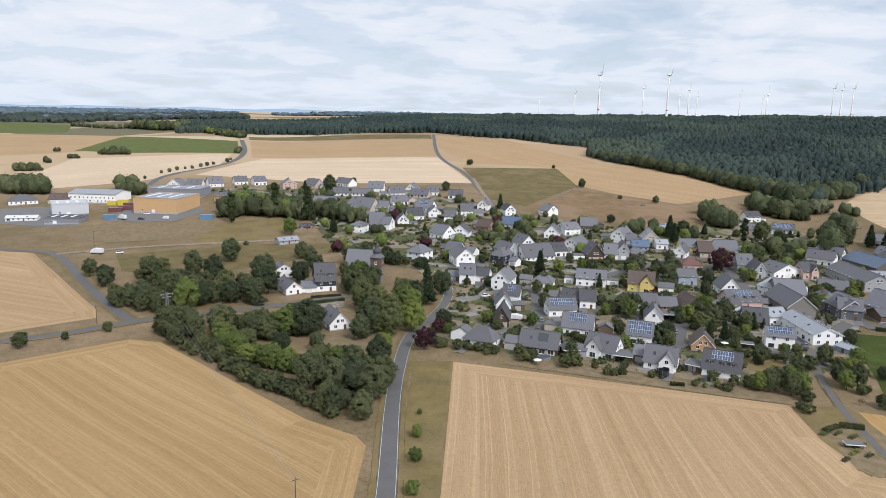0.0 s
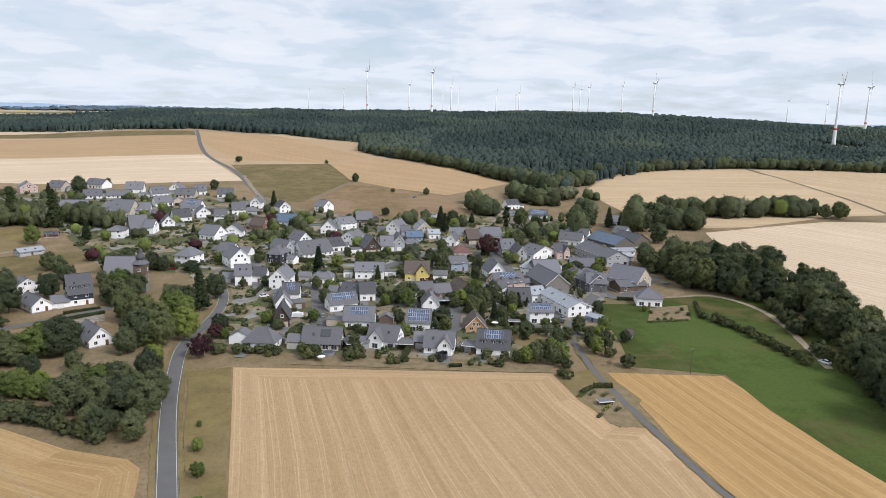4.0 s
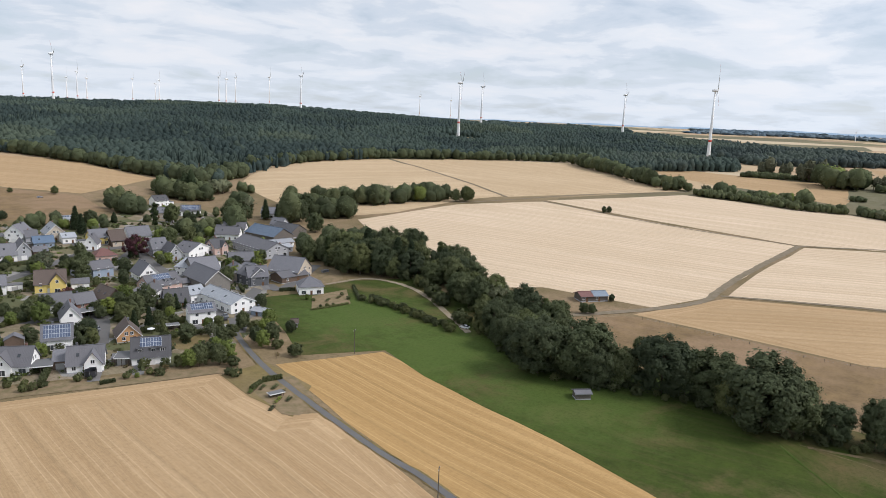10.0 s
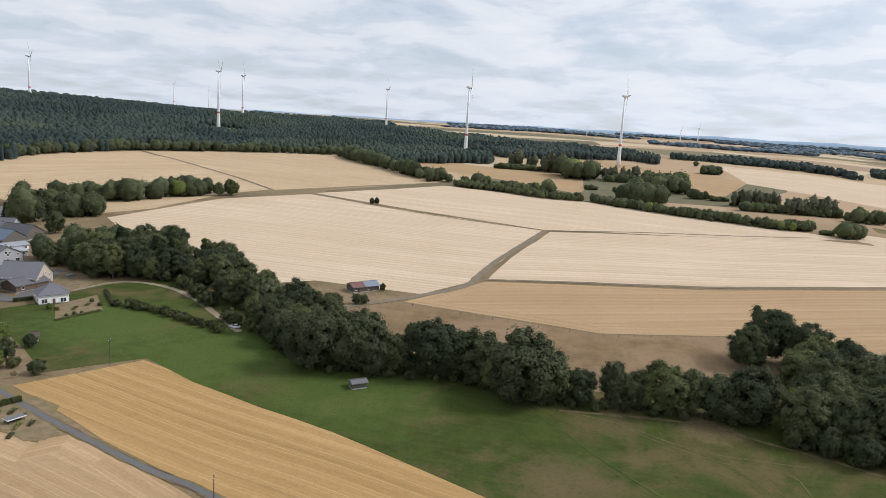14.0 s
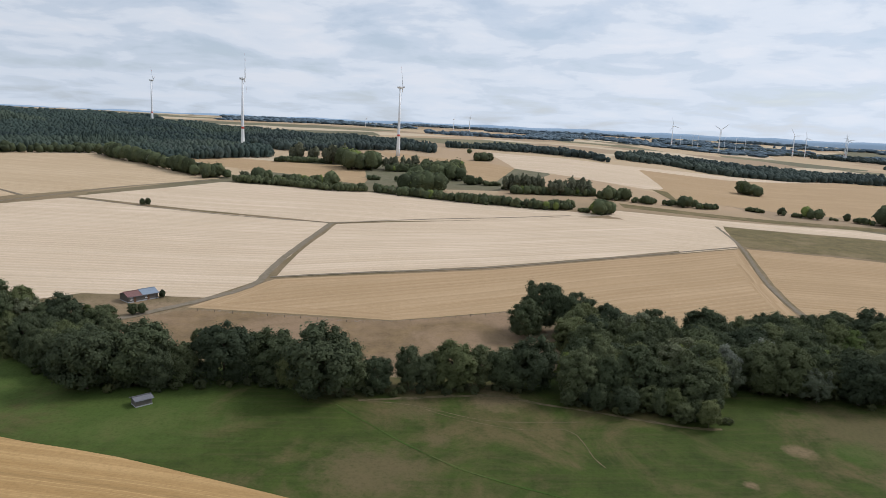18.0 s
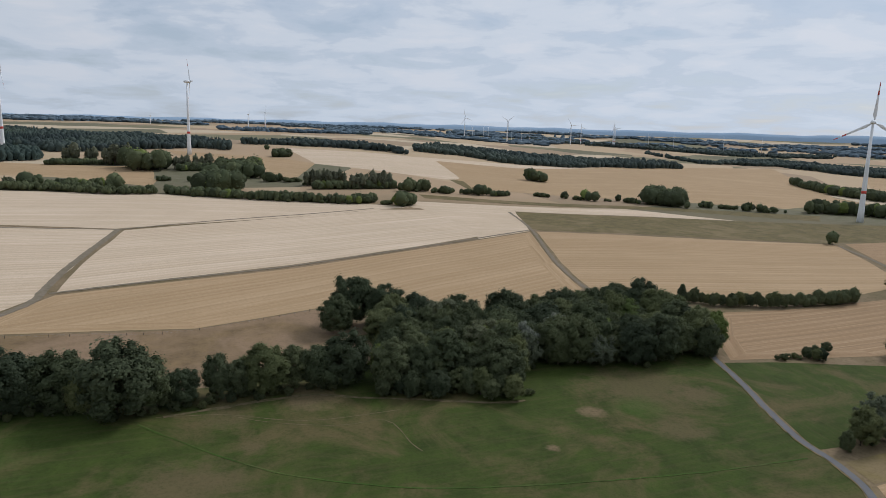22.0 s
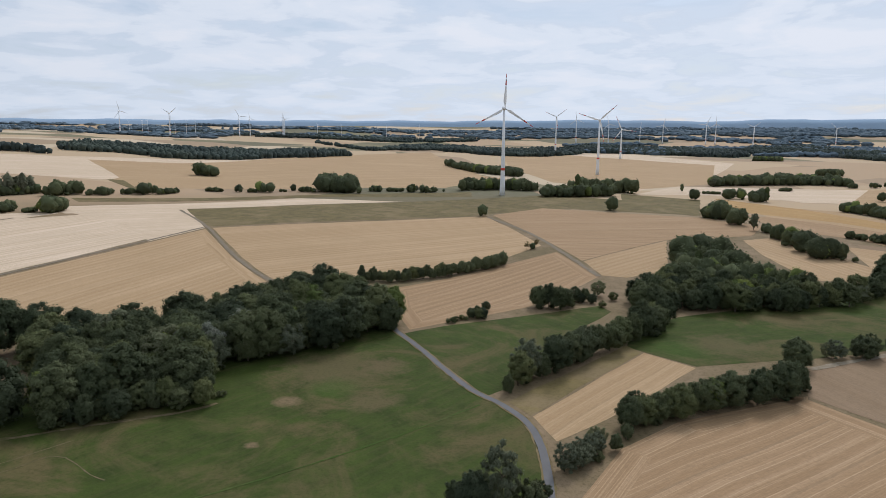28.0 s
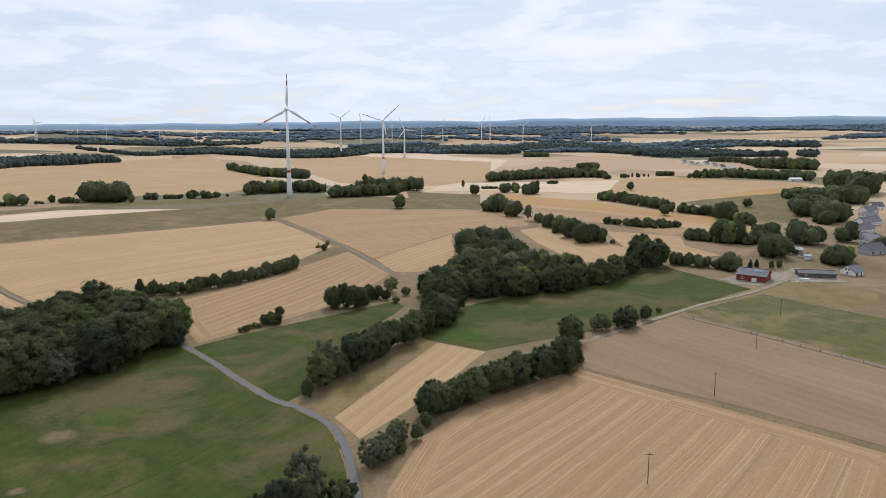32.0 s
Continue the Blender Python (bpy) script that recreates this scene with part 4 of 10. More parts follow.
BLADE = blade_mesh(0.0, 1.0, TOWER)
BLADE_RED = [blade_mesh(a, b, m) for a, b, m in ((0.0, 0.66, TOWER), (0.66, 0.77, RED), (0.77, 0.88, TOWER), (0.88, 1.0, RED))]
turbine_rnd = random.Random(3)


def part(name, verts, faces, material, parent, label="", smooth=False):
    ob = mesh_object(name, verts, faces, material, parent, None, smooth)
    return tagged(ob, label) if label else ob


def wind_turbine(x, y, hub, size):
    """Tower, nacelle, hub and three blades; hub is the axle's height over the ground, size 1 a rotor of 82 m."""
    if hub < 12:
        return
    g = height(x, y)
    r = math.hypot(x, y)
    root = new("wind_turbine")
    root.location = (x, y, g)
    tagged(root, "white wind turbine with red warning bands on its tower" if r < 1500 else "distant white three-bladed wind turbine on the horizon", "wind turbine", "wind farm")
    s = size
    bearing = math.degrees(math.atan2(x, y))
    facing = WIND if bearing > 95 else bearing + 83
    top = hub - 2.0 * s
    tower = part("tower", *lathe([(-2, 3.6 * s), (top * 0.12, 3.0 * s), (top * 0.3, 2.45 * s), (top * 0.55, 1.95 * s), (top, 1.15 * s)], 20), TOWER, root, smooth=True)
    if r < 1500:
        part("band", *lathe([(top * 0.295, 2.50 * s), (top * 0.325, 2.43 * s)], 20), RED, tower, "red warning band", True)
    else:
        part("foot_band", *lathe([(top * 0.24, 2.66 * s), (top * 0.27, 2.58 * s)], 16), RED, tower, "red warning band", True)
    nv, nf = lathe([(-5.0, 0.6), (-4.6, 1.5), (-2.0, 2.2), (1.6, 2.3), (3.0, 1.9)], 14)
    turn = Euler((radians(-90), 0, radians(-facing))).to_matrix().to_4x4()
    nacelle = part("nacelle", nv, nf, TOWER, root, smooth=True)
    nacelle.matrix_local = Matrix.Translation((0, 0, hub)) @ turn @ Matrix.Scale(s, 4)
    hv, hf = lathe([(3.0, 1.7), (4.2, 1.6), (5.2, 1.1), (5.8, 0.3)], 14)
    axle = part("hub", hv, hf, TOWER, root, smooth=True)
    axle.matrix_local = Matrix.Translation((0, 0, hub)) @ turn @ Matrix.Scale(s, 4)
    first = 2.0 if r < 900 else turbine_rnd.uniform(0, 120)
    face = Euler((0, 0, radians(-facing))).to_matrix().to_4x4()
    for k in range(3):
        m = Matrix.Translation((0, 0, hub)) @ face @ Matrix.Translation((0, 4.2 * s, 0)) @ Euler((0, radians(first + 120 * k), 0)).to_matrix().to_4x4() @ Matrix.Scale(s, 4)
        meshes = BLADE_RED if r < 2500 else [BLADE]
        b = new("blade", meshes[0])
        b.parent, b.matrix_local = root, m
        for extra in meshes[1:]:
            e = new("tip_band", extra)
            e.parent = b
    return root


wind_turbine(412.0, 3173.4, 95.4, 0.77)
wind_turbine(562.5, 3150.2, 108.5, 0.89)
wind_turbine(361.8, 1707.5, 106.9, 1.00)
wind_turbine(712.2, 2608.4, 113.8, 1.00)
wind_turbine(524.4, 1708.2, 109.3, 1.00)
wind_turbine(984.9, 3044.7, 103.3, 0.91)
wind_turbine(858.3, 2553.0, 105.2, 1.00)
wind_turbine(1051.6, 3022.3, 103.2, 0.95)
wind_turbine(1207.6, 2963.4, 106.4, 0.93)
wind_turbine(1286.9, 2929.8, 90.1, 0.85)
wind_turbine(1288.5, 2897.2, 104.7, 1.00)
wind_turbine(1244.1, 2322.1, 106.4, 1.00)
wind_turbine(1344.3, 2455.1, 107.2, 1.00)
wind_turbine(1307.9, 2322.1, 107.9, 1.00)
wind_turbine(991.1, 1454.6, 85.9, 1.00)
wind_turbine(1412.7, 2269.5, 116.1, 1.00)
wind_turbine(2206.5, 2317.8, 98.8, 0.94)
wind_turbine(2304.4, 2220.5, 89.0, 0.84)
wind_turbine(1000.0, 940.8, 106.1, 1.00)
wind_turbine(1309.2, 1157.4, 97.9, 1.00)
wind_turbine(1586.3, 930.7, 99.7, 1.00)
wind_turbine(1107.7, 492.0, 112.7, 1.00)
wind_turbine(1160.1, 243.1, 111.9, 1.00)
wind_turbine(3097.7, 799.0, 35.0, 0.55)
wind_turbine(3172.0, 414.7, 57.5, 0.86)
wind_turbine(3180.4, 344.5, 68.5, 0.94)
wind_turbine(3154.9, -528.5, 88.7, 0.99)
wind_turbine(2976.9, -682.8, 91.1, 1.00)
wind_turbine(3043.4, -985.1, 82.4, 0.90)
wind_turbine(3029.5, -1027.1, 75.3, 0.68)
wind_turbine(2979.5, -1164.2, 74.7, 0.64)
wind_turbine(2980.4, -1159.4, 74.6, 0.65)
wind_turbine(665.7, -535.0, 103.2, 1.00)
wind_turbine(918.6, -958.8, 98.6, 1.00)
wind_turbine(1388.8, -1536.5, 81.0, 1.00)
wind_turbine(1759.1, -1630.8, 120.7, 1.00)
wind_turbine(2285.4, -2237.3, 103.0, 0.93)
wind_turbine(2185.9, -2334.8, 83.9, 0.89)
wind_turbine(2087.4, -2423.4, 69.1, 0.56)
wind_turbine(2015.0, -2484.0, 78.9, 0.83)
wind_turbine(1877.4, -2589.7, 84.7, 0.93)
wind_turbine(1846.9, -2611.6, 85.1, 0.88)
wind_turbine(1725.6, -2693.4, 75.7, 0.82)
wind_turbine(1467.0, -2842.8, 71.1, 0.78)
wind_turbine(2981.5, -1155.5, 81.7, 0.40)
wind_turbine(3147.4, -562.9, 48.7, 0.30)
wind_turbine(3138.4, -611.2, 53.3, 0.33)
wind_turbine(3134.2, -632.3, 54.2, 0.33)
wind_turbine(3111.8, -735.0, 56.6, 0.31)
wind_turbine(3101.2, -778.2, 58.5, 0.33)
wind_turbine(3092.3, -812.9, 57.5, 0.34)
wind_turbine(2924.1, -1294.0, 53.3, 0.35)
wind_turbine(2880.7, -1388.0, 54.1, 0.35)
wind_turbine(2788.4, -1565.3, 56.1, 0.36)
wind_turbine(2714.0, -1691.3, 57.9, 0.33)

# ---- houses ----


def plaster(name, base):
    m = Mat(name, 0.9, spec=0.2)
    a = m.noise(m.coord(), 0.7, 5, 0.6)
    b = m.noise(m.coord("Object", (1.5, 1.5, 0.25)), 1.0, 4, 0.6)
    c = m.mix(m.ramp(a, (0.35, 0.0), (0.7, 1.0)), scaled(base, 0.93), base)
    c = m.mix(m.math("MULTIPLY", m.ramp(b, (0.5, 0.0), (0.75, 1.0)), 0.25), c, scaled(base, 0.75))
    c = m.mix(m.math("MULTIPLY", m.rand(), 0.08), c, scaled(base, 0.7))
    return m.done(c, m.noise(m.coord(), 14.0, 2), 0.15, 0.01)


def cladding(name, base, size, axis="Z"):
    """Courses of slate, brick, boards or stone."""
    m = Mat(name, 0.75, spec=0.3)
    w = m.wave(m.coord(), 0.314 / size, 0.6, axis, "SAW")
    n = m.noise(m.coord(), 1.6, 5, 0.65)
    c = m.mix(n, scaled(base, 0.7), scaled(base, 1.3))
    c = m.mix(m.math("MULTIPLY", m.ramp(w, (0.0, 1.0), (0.2, 0.0)), 0.45), c, scaled(base, 0.5))
    return m.done(c, w, 0.5, 0.03)


def roofing(name, base, rough=0.7, sheen=0.35):
    """Rows of tiles or slates on a slope, weathered; UV in metres, v down the slope."""
    m = Mat(name, rough, spec=sheen)
    rows = m.wave(m.coord("UV"), 0.314 / 0.33, 0.3, "Y", "SAW")
    cols = m.wave(m.coord("UV"), 0.314 / 0.45, 0.3, "X", "SIN")
    n = m.noise(m.coord("UV"), 0.45, 5, 0.65)
    f = m.noise(m.coord("UV"), 4.0, 3, 0.7)
    c = m.mix(n, scaled(base, 0.72), scaled(base, 1.28))
    c = m.mix(m.ramp(m.rand(), (0.0, 0.0), (0.5, 0.7)), c, (base[0] * 0.52, base[1] * 0.48, base[2] * 0.46))
    c = m.mix(m.ramp(m.rand(), (0.55, 0.0), (1.0, 0.55)), c, scaled(base, 1.55))
    c = m.mix(m.math("MULTIPLY", m.ramp(rows, (0.0, 1.0), (0.3, 0.0)), 0.5), c, scaled(base, 0.45))
    c = m.mix(m.math("MULTIPLY", f, 0.35), c, scaled(base, 1.35))
    h = m.math("ADD", rows, m.math("MULTIPLY", cols, 0.4))
    return m.done(c, h, 0.6, 0.05)


WALLS = {
    "white": plaster("plaster_white", (0.90, 0.895, 0.875)), "beige": plaster("plaster_beige", (0.52, 0.45, 0.36)), "yellow": plaster("plaster_yellow", (0.72, 0.56, 0.19)),
    "pink": plaster("plaster_pink", (0.60, 0.43, 0.37)), "orange": plaster("plaster_orange", (0.52, 0.30, 0.15)), "grey": plaster("plaster_grey", (0.40, 0.41, 0.43)),
    "blue": plaster("plaster_blue", (0.30, 0.36, 0.44)), "red": cladding("boards_red", (0.16, 0.05, 0.04), 0.2), "dark": cladding("slate_cladding_dark", (0.045, 0.05, 0.06), 0.25),
    "slate": cladding("slate_cladding", (0.12, 0.125, 0.135), 0.25), "slatewhite": cladding("slate_cladding_blue", (0.04, 0.048, 0.062), 0.25),
    "stone": cladding("rubble_stone", (0.20, 0.185, 0.165), 0.4), "brick": cladding("brick", (0.25, 0.13, 0.10), 0.08), "brown": cladding("boards_brown", (0.14, 0.10, 0.075), 0.2),
    "timber": cladding("dark_timber", (0.085, 0.06, 0.045), 0.2), "wood": cladding("weathered_boards", (0.13, 0.115, 0.10), 0.22, "X"),
    "metalwall": cladding("sheet_wall", (0.52, 0.54, 0.56), 0.5, "X"), "orangehall": cladding("orange_sheet_wall", (0.56, 0.36, 0.18), 0.6, "X"),
    "greyhall": cladding("grey_sheet_wall", (0.22, 0.23, 0.25), 0.5, "X"), "barnred": cladding("barn_red_boards", (0.22, 0.045, 0.035), 0.3, "X"),
}
WALL_WORDS = {
    "white": "white rendered", "beige": "beige rendered", "yellow": "yellow rendered", "pink": "pale pink rendered", "orange": "orange rendered", "grey": "grey rendered",
    "blue": "blue-grey rendered", "red": "dark red boarded", "dark": "black slate-clad", "slate": "grey slate-clad", "slatewhite": "dark slate-clad", "stone": "grey rubble stone",
    "brick": "red brick", "brown": "brown boarded", "timber": "dark timbered", "wood": "weathered wooden", "metalwall": "light sheet-metal", "orangehall": "orange sheet-metal",
    "greyhall": "grey sheet-metal", "barnred": "dark red boarded",
}
ROOFS = {
    "slate": roofing("roof_slate_grey", (0.150, 0.152, 0.166)), "dark": roofing("roof_anthracite", (0.088, 0.089, 0.096)), "brown": roofing("roof_brown_tiles", (0.115, 0.088, 0.074)),
    "red": roofing("roof_dull_red", (0.17, 0.085, 0.075)), "metal": roofing("roof_grey_sheet", (0.30, 0.32, 0.345), 0.5), "white": roofing("roof_pale_sheet", (0.66, 0.67, 0.68), 0.5),
    "solarblue": roofing("roof_blue_sheet", (0.09, 0.135, 0.20), 0.35, 0.5), "barnsolar": roofing("roof_barn_sheet", (0.06, 0.065, 0.078), 0.6),
    "barnblue": roofing("roof_light_blue_sheet", (0.22, 0.275, 0.335), 0.5),
}
ROOF_WORDS = {
    "slate": "a grey slate roof", "dark": "an anthracite tiled roof", "brown": "a brown tiled roof", "red": "a dull red roof", "metal": "a grey sheet-metal roof",
    "white": "a pale flat roof", "solarblue": "a blue sheet-metal roof", "barnsolar": "a half solar-covered roof", "barnblue": "a light blue sheet roof",
}
TRIM = plaster("white_trim", (0.78, 0.78, 0.77))
GUTTER = plaster("zinc_gutter", (0.25, 0.26, 0.27))
GLASS = Mat("window_glass", 0.08, spec=0.8)
GLASS = GLASS.done(GLASS.mix(GLASS.rand(), (0.012, 0.015, 0.02), (0.06, 0.068, 0.075)))
PANEL = Mat("solar_panel", 0.12, spec=0.7)
PANEL = PANEL.done(PANEL.mix(PANEL.rand(), (0.045, 0.065, 0.115), (0.075, 0.10, 0.155)))
DOORWOOD = cladding("door_wood", (0.14, 0.075, 0.04), 0.3)
BRICKS = cladding("chimney_brick", (0.20, 0.12, 0.095), 0.08)


def box(x0, y0, z0, x1, y1, z1):
    v = [(x, y, z) for z in (z0, z1) for x, y in ((x0, y0), (x1, y0), (x1, y1), (x0, y1))]
    return v, [(3, 2, 1, 0), (4, 5, 6, 7), (0, 1, 5, 4), (1, 2, 6, 5), (2, 3, 7, 6), (3, 0, 4, 7)]


def joined(*pieces):
    v, f = [], []
    for pv, pf in pieces:
        f += [tuple(i + len(v) for i in q) for q in pf]
        v += [tuple(p) for p in pv]
    return v, f


def window_mesh(w, h):
    """A window facing -y: one frame with a mullion, its two panes set back, and a sill."""
    xs, zs = (-w / 2, -w / 2 + 0.09, -0.035, 0.035, w / 2 - 0.09, w / 2), (0.0, 0.09, h - 0.09, h)
    v = [(x, -0.06, z) for z in zs for x in xs]
    f, glass = [], []
    for j in range(3):
        for i in range(5):
            c = (j * 6 + i, j * 6 + i + 1, (j + 1) * 6 + i + 1, (j + 1) * 6 + i)
            if j == 1 and i in (1, 3):
                o = len(v)
                v += [(v[k][0], -0.01, v[k][2]) for k in c]
                f += [(c[k], c[(k + 1) % 4], o + (k + 1) % 4, o + k) for k in range(4)]
                glass.append(len(f))
                f.append((o, o + 1, o + 2, o + 3))
            else:
                f.append(c)
    ring = [0, 1, 2, 3, 4, 5, 11, 17, 23, 22, 21, 20, 19, 18, 12, 6]
    o = len(v)
    v += [(v[k][0], 0.05, v[k][2]) for k in ring]
    f += [(ring[k], o + k, o + (k + 1) % 16, ring[(k + 1) % 16]) for k in range(16)]
    o2 = len(v)
    v += [(-w / 2 - 0.06, -0.15, 0.0), (w / 2 + 0.06, -0.15, 0.0), (-w / 2 - 0.06, -0.15, -0.07), (w / 2 + 0.06, -0.15, -0.07)]
    f += [(0, o2, o2 + 1, 5), (o2, o2 + 2, o2 + 3, o2 + 1)]
    me = bpy.data.meshes.new("window")
    me.from_pydata(v, [], f)
    me.materials.append(TRIM)
    me.materials.append(GLASS)
    for k in glass:
        me.polygons[k].material_index = 1
    return me


WINDOW = window_mesh(1.25, 1.3)
BIG_WINDOW = window_mesh(2.2, 1.9)
GATE = None


def door_mesh(w, h, material):
    v, f = joined(box(-w / 2, -0.05, 0, w / 2, 0.05, h), box(-w / 2 + 0.12, -0.075, 0.15, w / 2 - 0.12, -0.048, h * 0.45), box(-w / 2 + 0.12, -0.075, h * 0.52, w / 2 - 0.12, -0.048, h - 0.12))
    me = bpy.data.meshes.new("door")
    me.from_pydata(v, [], f)
    me.materials.append(material)
    return me


DOOR, GATE = door_mesh(1.05, 2.1, DOORWOOD), door_mesh(2.6, 2.3, TRIM)


def slab(corners, thick, material, name, parent, along):
    """A roof slope: a thick sheet over four or three corners; along is the eaves' direction for its UV."""
    c = [Vector(p) for p in corners]
    n = (c[1] - c[0]).cross(c[2] - c[0]).normalized()
    if n.z < 0:
        c.reverse()
        n = -n
    k = len(c)
    verts = [p + n * thick for p in c] + [p for p in c]
    faces = [tuple(range(k)), tuple(range(2 * k - 1, k - 1, -1))] + [(i, i + k, (i + 1) % k + k, (i + 1) % k) for i in range(k)]
    u = Vector(along)
    w = n.cross(u)
    return mesh_object(name, verts, faces, material, parent, [(p.dot(u), -p.dot(w)) for p in verts])


house_rnd = random.Random(17)
BUILT = []


PANEL_MESH = bpy.data.meshes.new("solar_panel")
PANEL_MESH.from_pydata([(x, y, z) for z in (0.0, 0.05) for x, y in ((0, 0), (1.66, 0), (1.66, 1.68), (0, 1.68))] + [(x, y, 0.045) for x0, x1 in ((0.06, 0.79), (0.87, 1.60)) for x, y in ((x0, 0.06), (x1, 0.06), (x1, 1.62), (x0, 1.62))],
                       [], [(8, 9, 10, 11), (12, 13, 14, 15), (4, 5, 13, 12, 9, 8), (6, 7, 11, 10, 15, 14), (5, 6, 14, 13), (7, 4, 8, 11), (9, 12, 15, 10), (0, 1, 5, 4), (1, 2, 6, 5), (2, 3, 7, 6), (3, 0, 4, 7)])
PANEL_MESH.materials.append(PANEL)
PANEL_MESH.materials.append(plaster("panel_frame", (0.42, 0.45, 0.50)))
for k in range(2, 11):
    PANEL_MESH.polygons[k].material_index = 1


def solar_array(parent, origin, u, w, n, cols, rows):
    """Framed panels lying a hand's width over a roof slope."""
    for i in range(cols):
        for j in range(rows):
            o = origin + u * (i * 1.68) + w * (j * 1.70) + n * 0.1
            ob = new("solar_panel", PANEL_MESH)
            ob.parent = parent
            ob.matrix_local = Matrix(((u.x, w.x, n.x, o.x), (u.y, w.y, n.y, o.y), (u.z, w.z, n.z, o.z), (0, 0, 0, 1)))


def house(x, y, turn, length, depth, eave, rise, shape, roof, wall, extras=""):
    """A building: x along its front, y away from it, its base at the ground."""
    rnd = house_rnd
    if shape != "F" and eave < 6.5:
        eave = eave * 0.9
    if length < 20 and math.hypot(x, y) < 800 and length > 5:
        f = 0.92 if math.hypot(x, y) < 330 else 1.02
        length, depth, rise = length * f, depth * f, rise * f
    kind = "barn" if wall in ("wood", "barnred", "stone", "brown", "metalwall", "orangehall", "greyhall") or length > 22 else "house"
    root = new(kind)
    words = "%s %s with %s%s" % (WALL_WORDS[wall], "building" if kind == "barn" else "village house", ROOF_WORDS[roof], " and panels" if "solar" in extras and roof not in ("solarblue", "barnsolar") else "")
    tagged(root, words, "building" if kind == "barn" else "house", "houses of the village")
    root.matrix_basis = pose(x, y, height(x, y), 0, 0, turn)
    BUILT.append((x, y, radians(turn), length / 2, depth / 2))
    L, D = max(length, 5.0 if length > 4 else length), depth
    hx, hy = L / 2, D / 2
    wm, rm = WALLS[wall], ROOFS[roof]
    over, thick = 0.45, 0.2
    across = shape in ("g", "p")  # the ridge runs away from the front
    z0 = -1.5
    # walls, with gables up to the roof
    v = [(-hx, -hy, z0), (hx, -hy, z0), (hx, hy, z0), (-hx, hy, z0), (-hx, -hy, eave), (hx, -hy, eave), (hx, hy, eave), (-hx, hy, eave)]
    f = [(0, 1, 5, 4), (1, 2, 6, 5), (2, 3, 7, 6), (3, 0, 4, 7)]
    top = eave + rise
    if shape in ("f", "x"):
        v += [(-hx, 0, top), (hx, 0, top)]
        f += [(5, 6, 9), (7, 4, 8)]
    elif across:
        v += [(0, -hy, top), (0, hy, top)]
        f += [(4, 5, 8), (6, 7, 9)]
    elif shape == "F":
        f += [(4, 5, 6, 7)]
    part("wall", v, f, wm, root)
    if wall == "slatewhite":
        part("ground_floor", *box(-hx - 0.03, -hy - 0.03, z0, hx + 0.03, hy + 0.03, eave * 0.45), WALLS["white"], root, "white rendered ground floor")
    elif wall == "timber" and kind == "house":
        part("ground_floor", *box(-hx + 0.6, -hy - 0.03, z0, hx - 0.6, hy + 0.03, eave * 0.62), WALLS["beige"], root, "pale infill between dark timbers")
    else:
        part("plinth", *box(-hx - 0.04, -hy - 0.04, z0, hx + 0.04, hy + 0.04, 0.35), WALLS["grey"], root)
    # roof
    slopes_made = []
    if shape in ("f", "x"):
        k = rise / hy
        e = eave - over * k
        for s in (-1, 1):
            slab([(-hx - over, s * (hy + over), e), (hx + over, s * (hy + over), e), (hx + over, 0, top), (-hx - over, 0, top)], thick, rm, "roof_slope", root, (1, 0, 0))
        part("ridge_cap", *box(-hx - over, -0.16, top + thick * 0.9, hx + over, 0.16, top + thick + 0.16), rm, root)
        part("gutter", *box(-hx - over, -hy - over - 0.13, e - 0.02, hx + over, -hy - over + 0.0, e + 0.1), GUTTER, root)
        down = Vector((0, -hy, -rise)).normalized()
        slopes_made.append((Vector((-hx, 0, top)), Vector((1, 0, 0)), down, L, math.hypot(hy, rise)))
    elif across:
        k = rise / hx
        e = eave - over * k
        for s in (-1, 1):
            slab([(s * (hx + over), -hy - over, e), (s * (hx + over), hy + over, e), (0, hy + over, top), (0, -hy - over, top)], thick, rm, "roof_slope", root, (0, 1, 0))
        part("ridge_cap", *box(-0.16, -hy - over, top + thick * 0.9, 0.16, hy + over, top + thick + 0.16), rm, root)
        part("bargeboard", *joined(*[([(s * (hx + over), -hy - over - 0.06, e - 0.1), (s * (hx + over), -hy - over - 0.06, e + 0.2), (0, -hy - over - 0.06, top + 0.2), (0, -hy - over - 0.06, top - 0.1),
                                       (s * (hx + over), -hy - over - 0.01, e - 0.1), (s * (hx + over), -hy - over - 0.01, e + 0.2), (0, -hy - over - 0.01, top + 0.2), (0, -hy - over - 0.01, top - 0.1)],
                                      [(0, 1, 2, 3), (7, 6, 5, 4), (0, 4, 5, 1), (3, 2, 6, 7)]) for s in (-1, 1)]), TRIM if wall != "timber" else WALLS["timber"], root)
        down = Vector((-hx, 0, -rise)).normalized()
        slopes_made.append((Vector((0, hy, top)), Vector((0, -1, 0)), down, D, math.hypot(hx, rise)))
    elif shape == "h":
        run = min(hx, hy) * 0.95
        rx, ry = (hx - run, 0) if hx >= hy else (0, hy - run)
        e = eave - over * rise / run
        A, B, C, E = (-hx - over, -hy - over, e), (hx + over, -hy - over, e), (hx + over, hy + over, e), (-hx - over, hy + over, e)
        P, Q = (-rx, -ry, top), (rx, ry, top)
        if hx >= hy:
            sides = ([A, B, Q, P], [C, E, P, Q], [B, C, Q], [E, A, P])
        else:
            sides = ([A, B, P], [C, E, Q], [B, C, Q, P], [E, A, P, Q])
        for c in sides:
            al = (Vector(c[1]) - Vector(c[0])).normalized()
            slab(c, thick, rm, "roof_slope", root, tuple(al))
        part("gutter", *box(-hx - over, -hy - over - 0.13, e - 0.02, hx + over, -hy - over, e + 0.1), GUTTER, root)
    else:
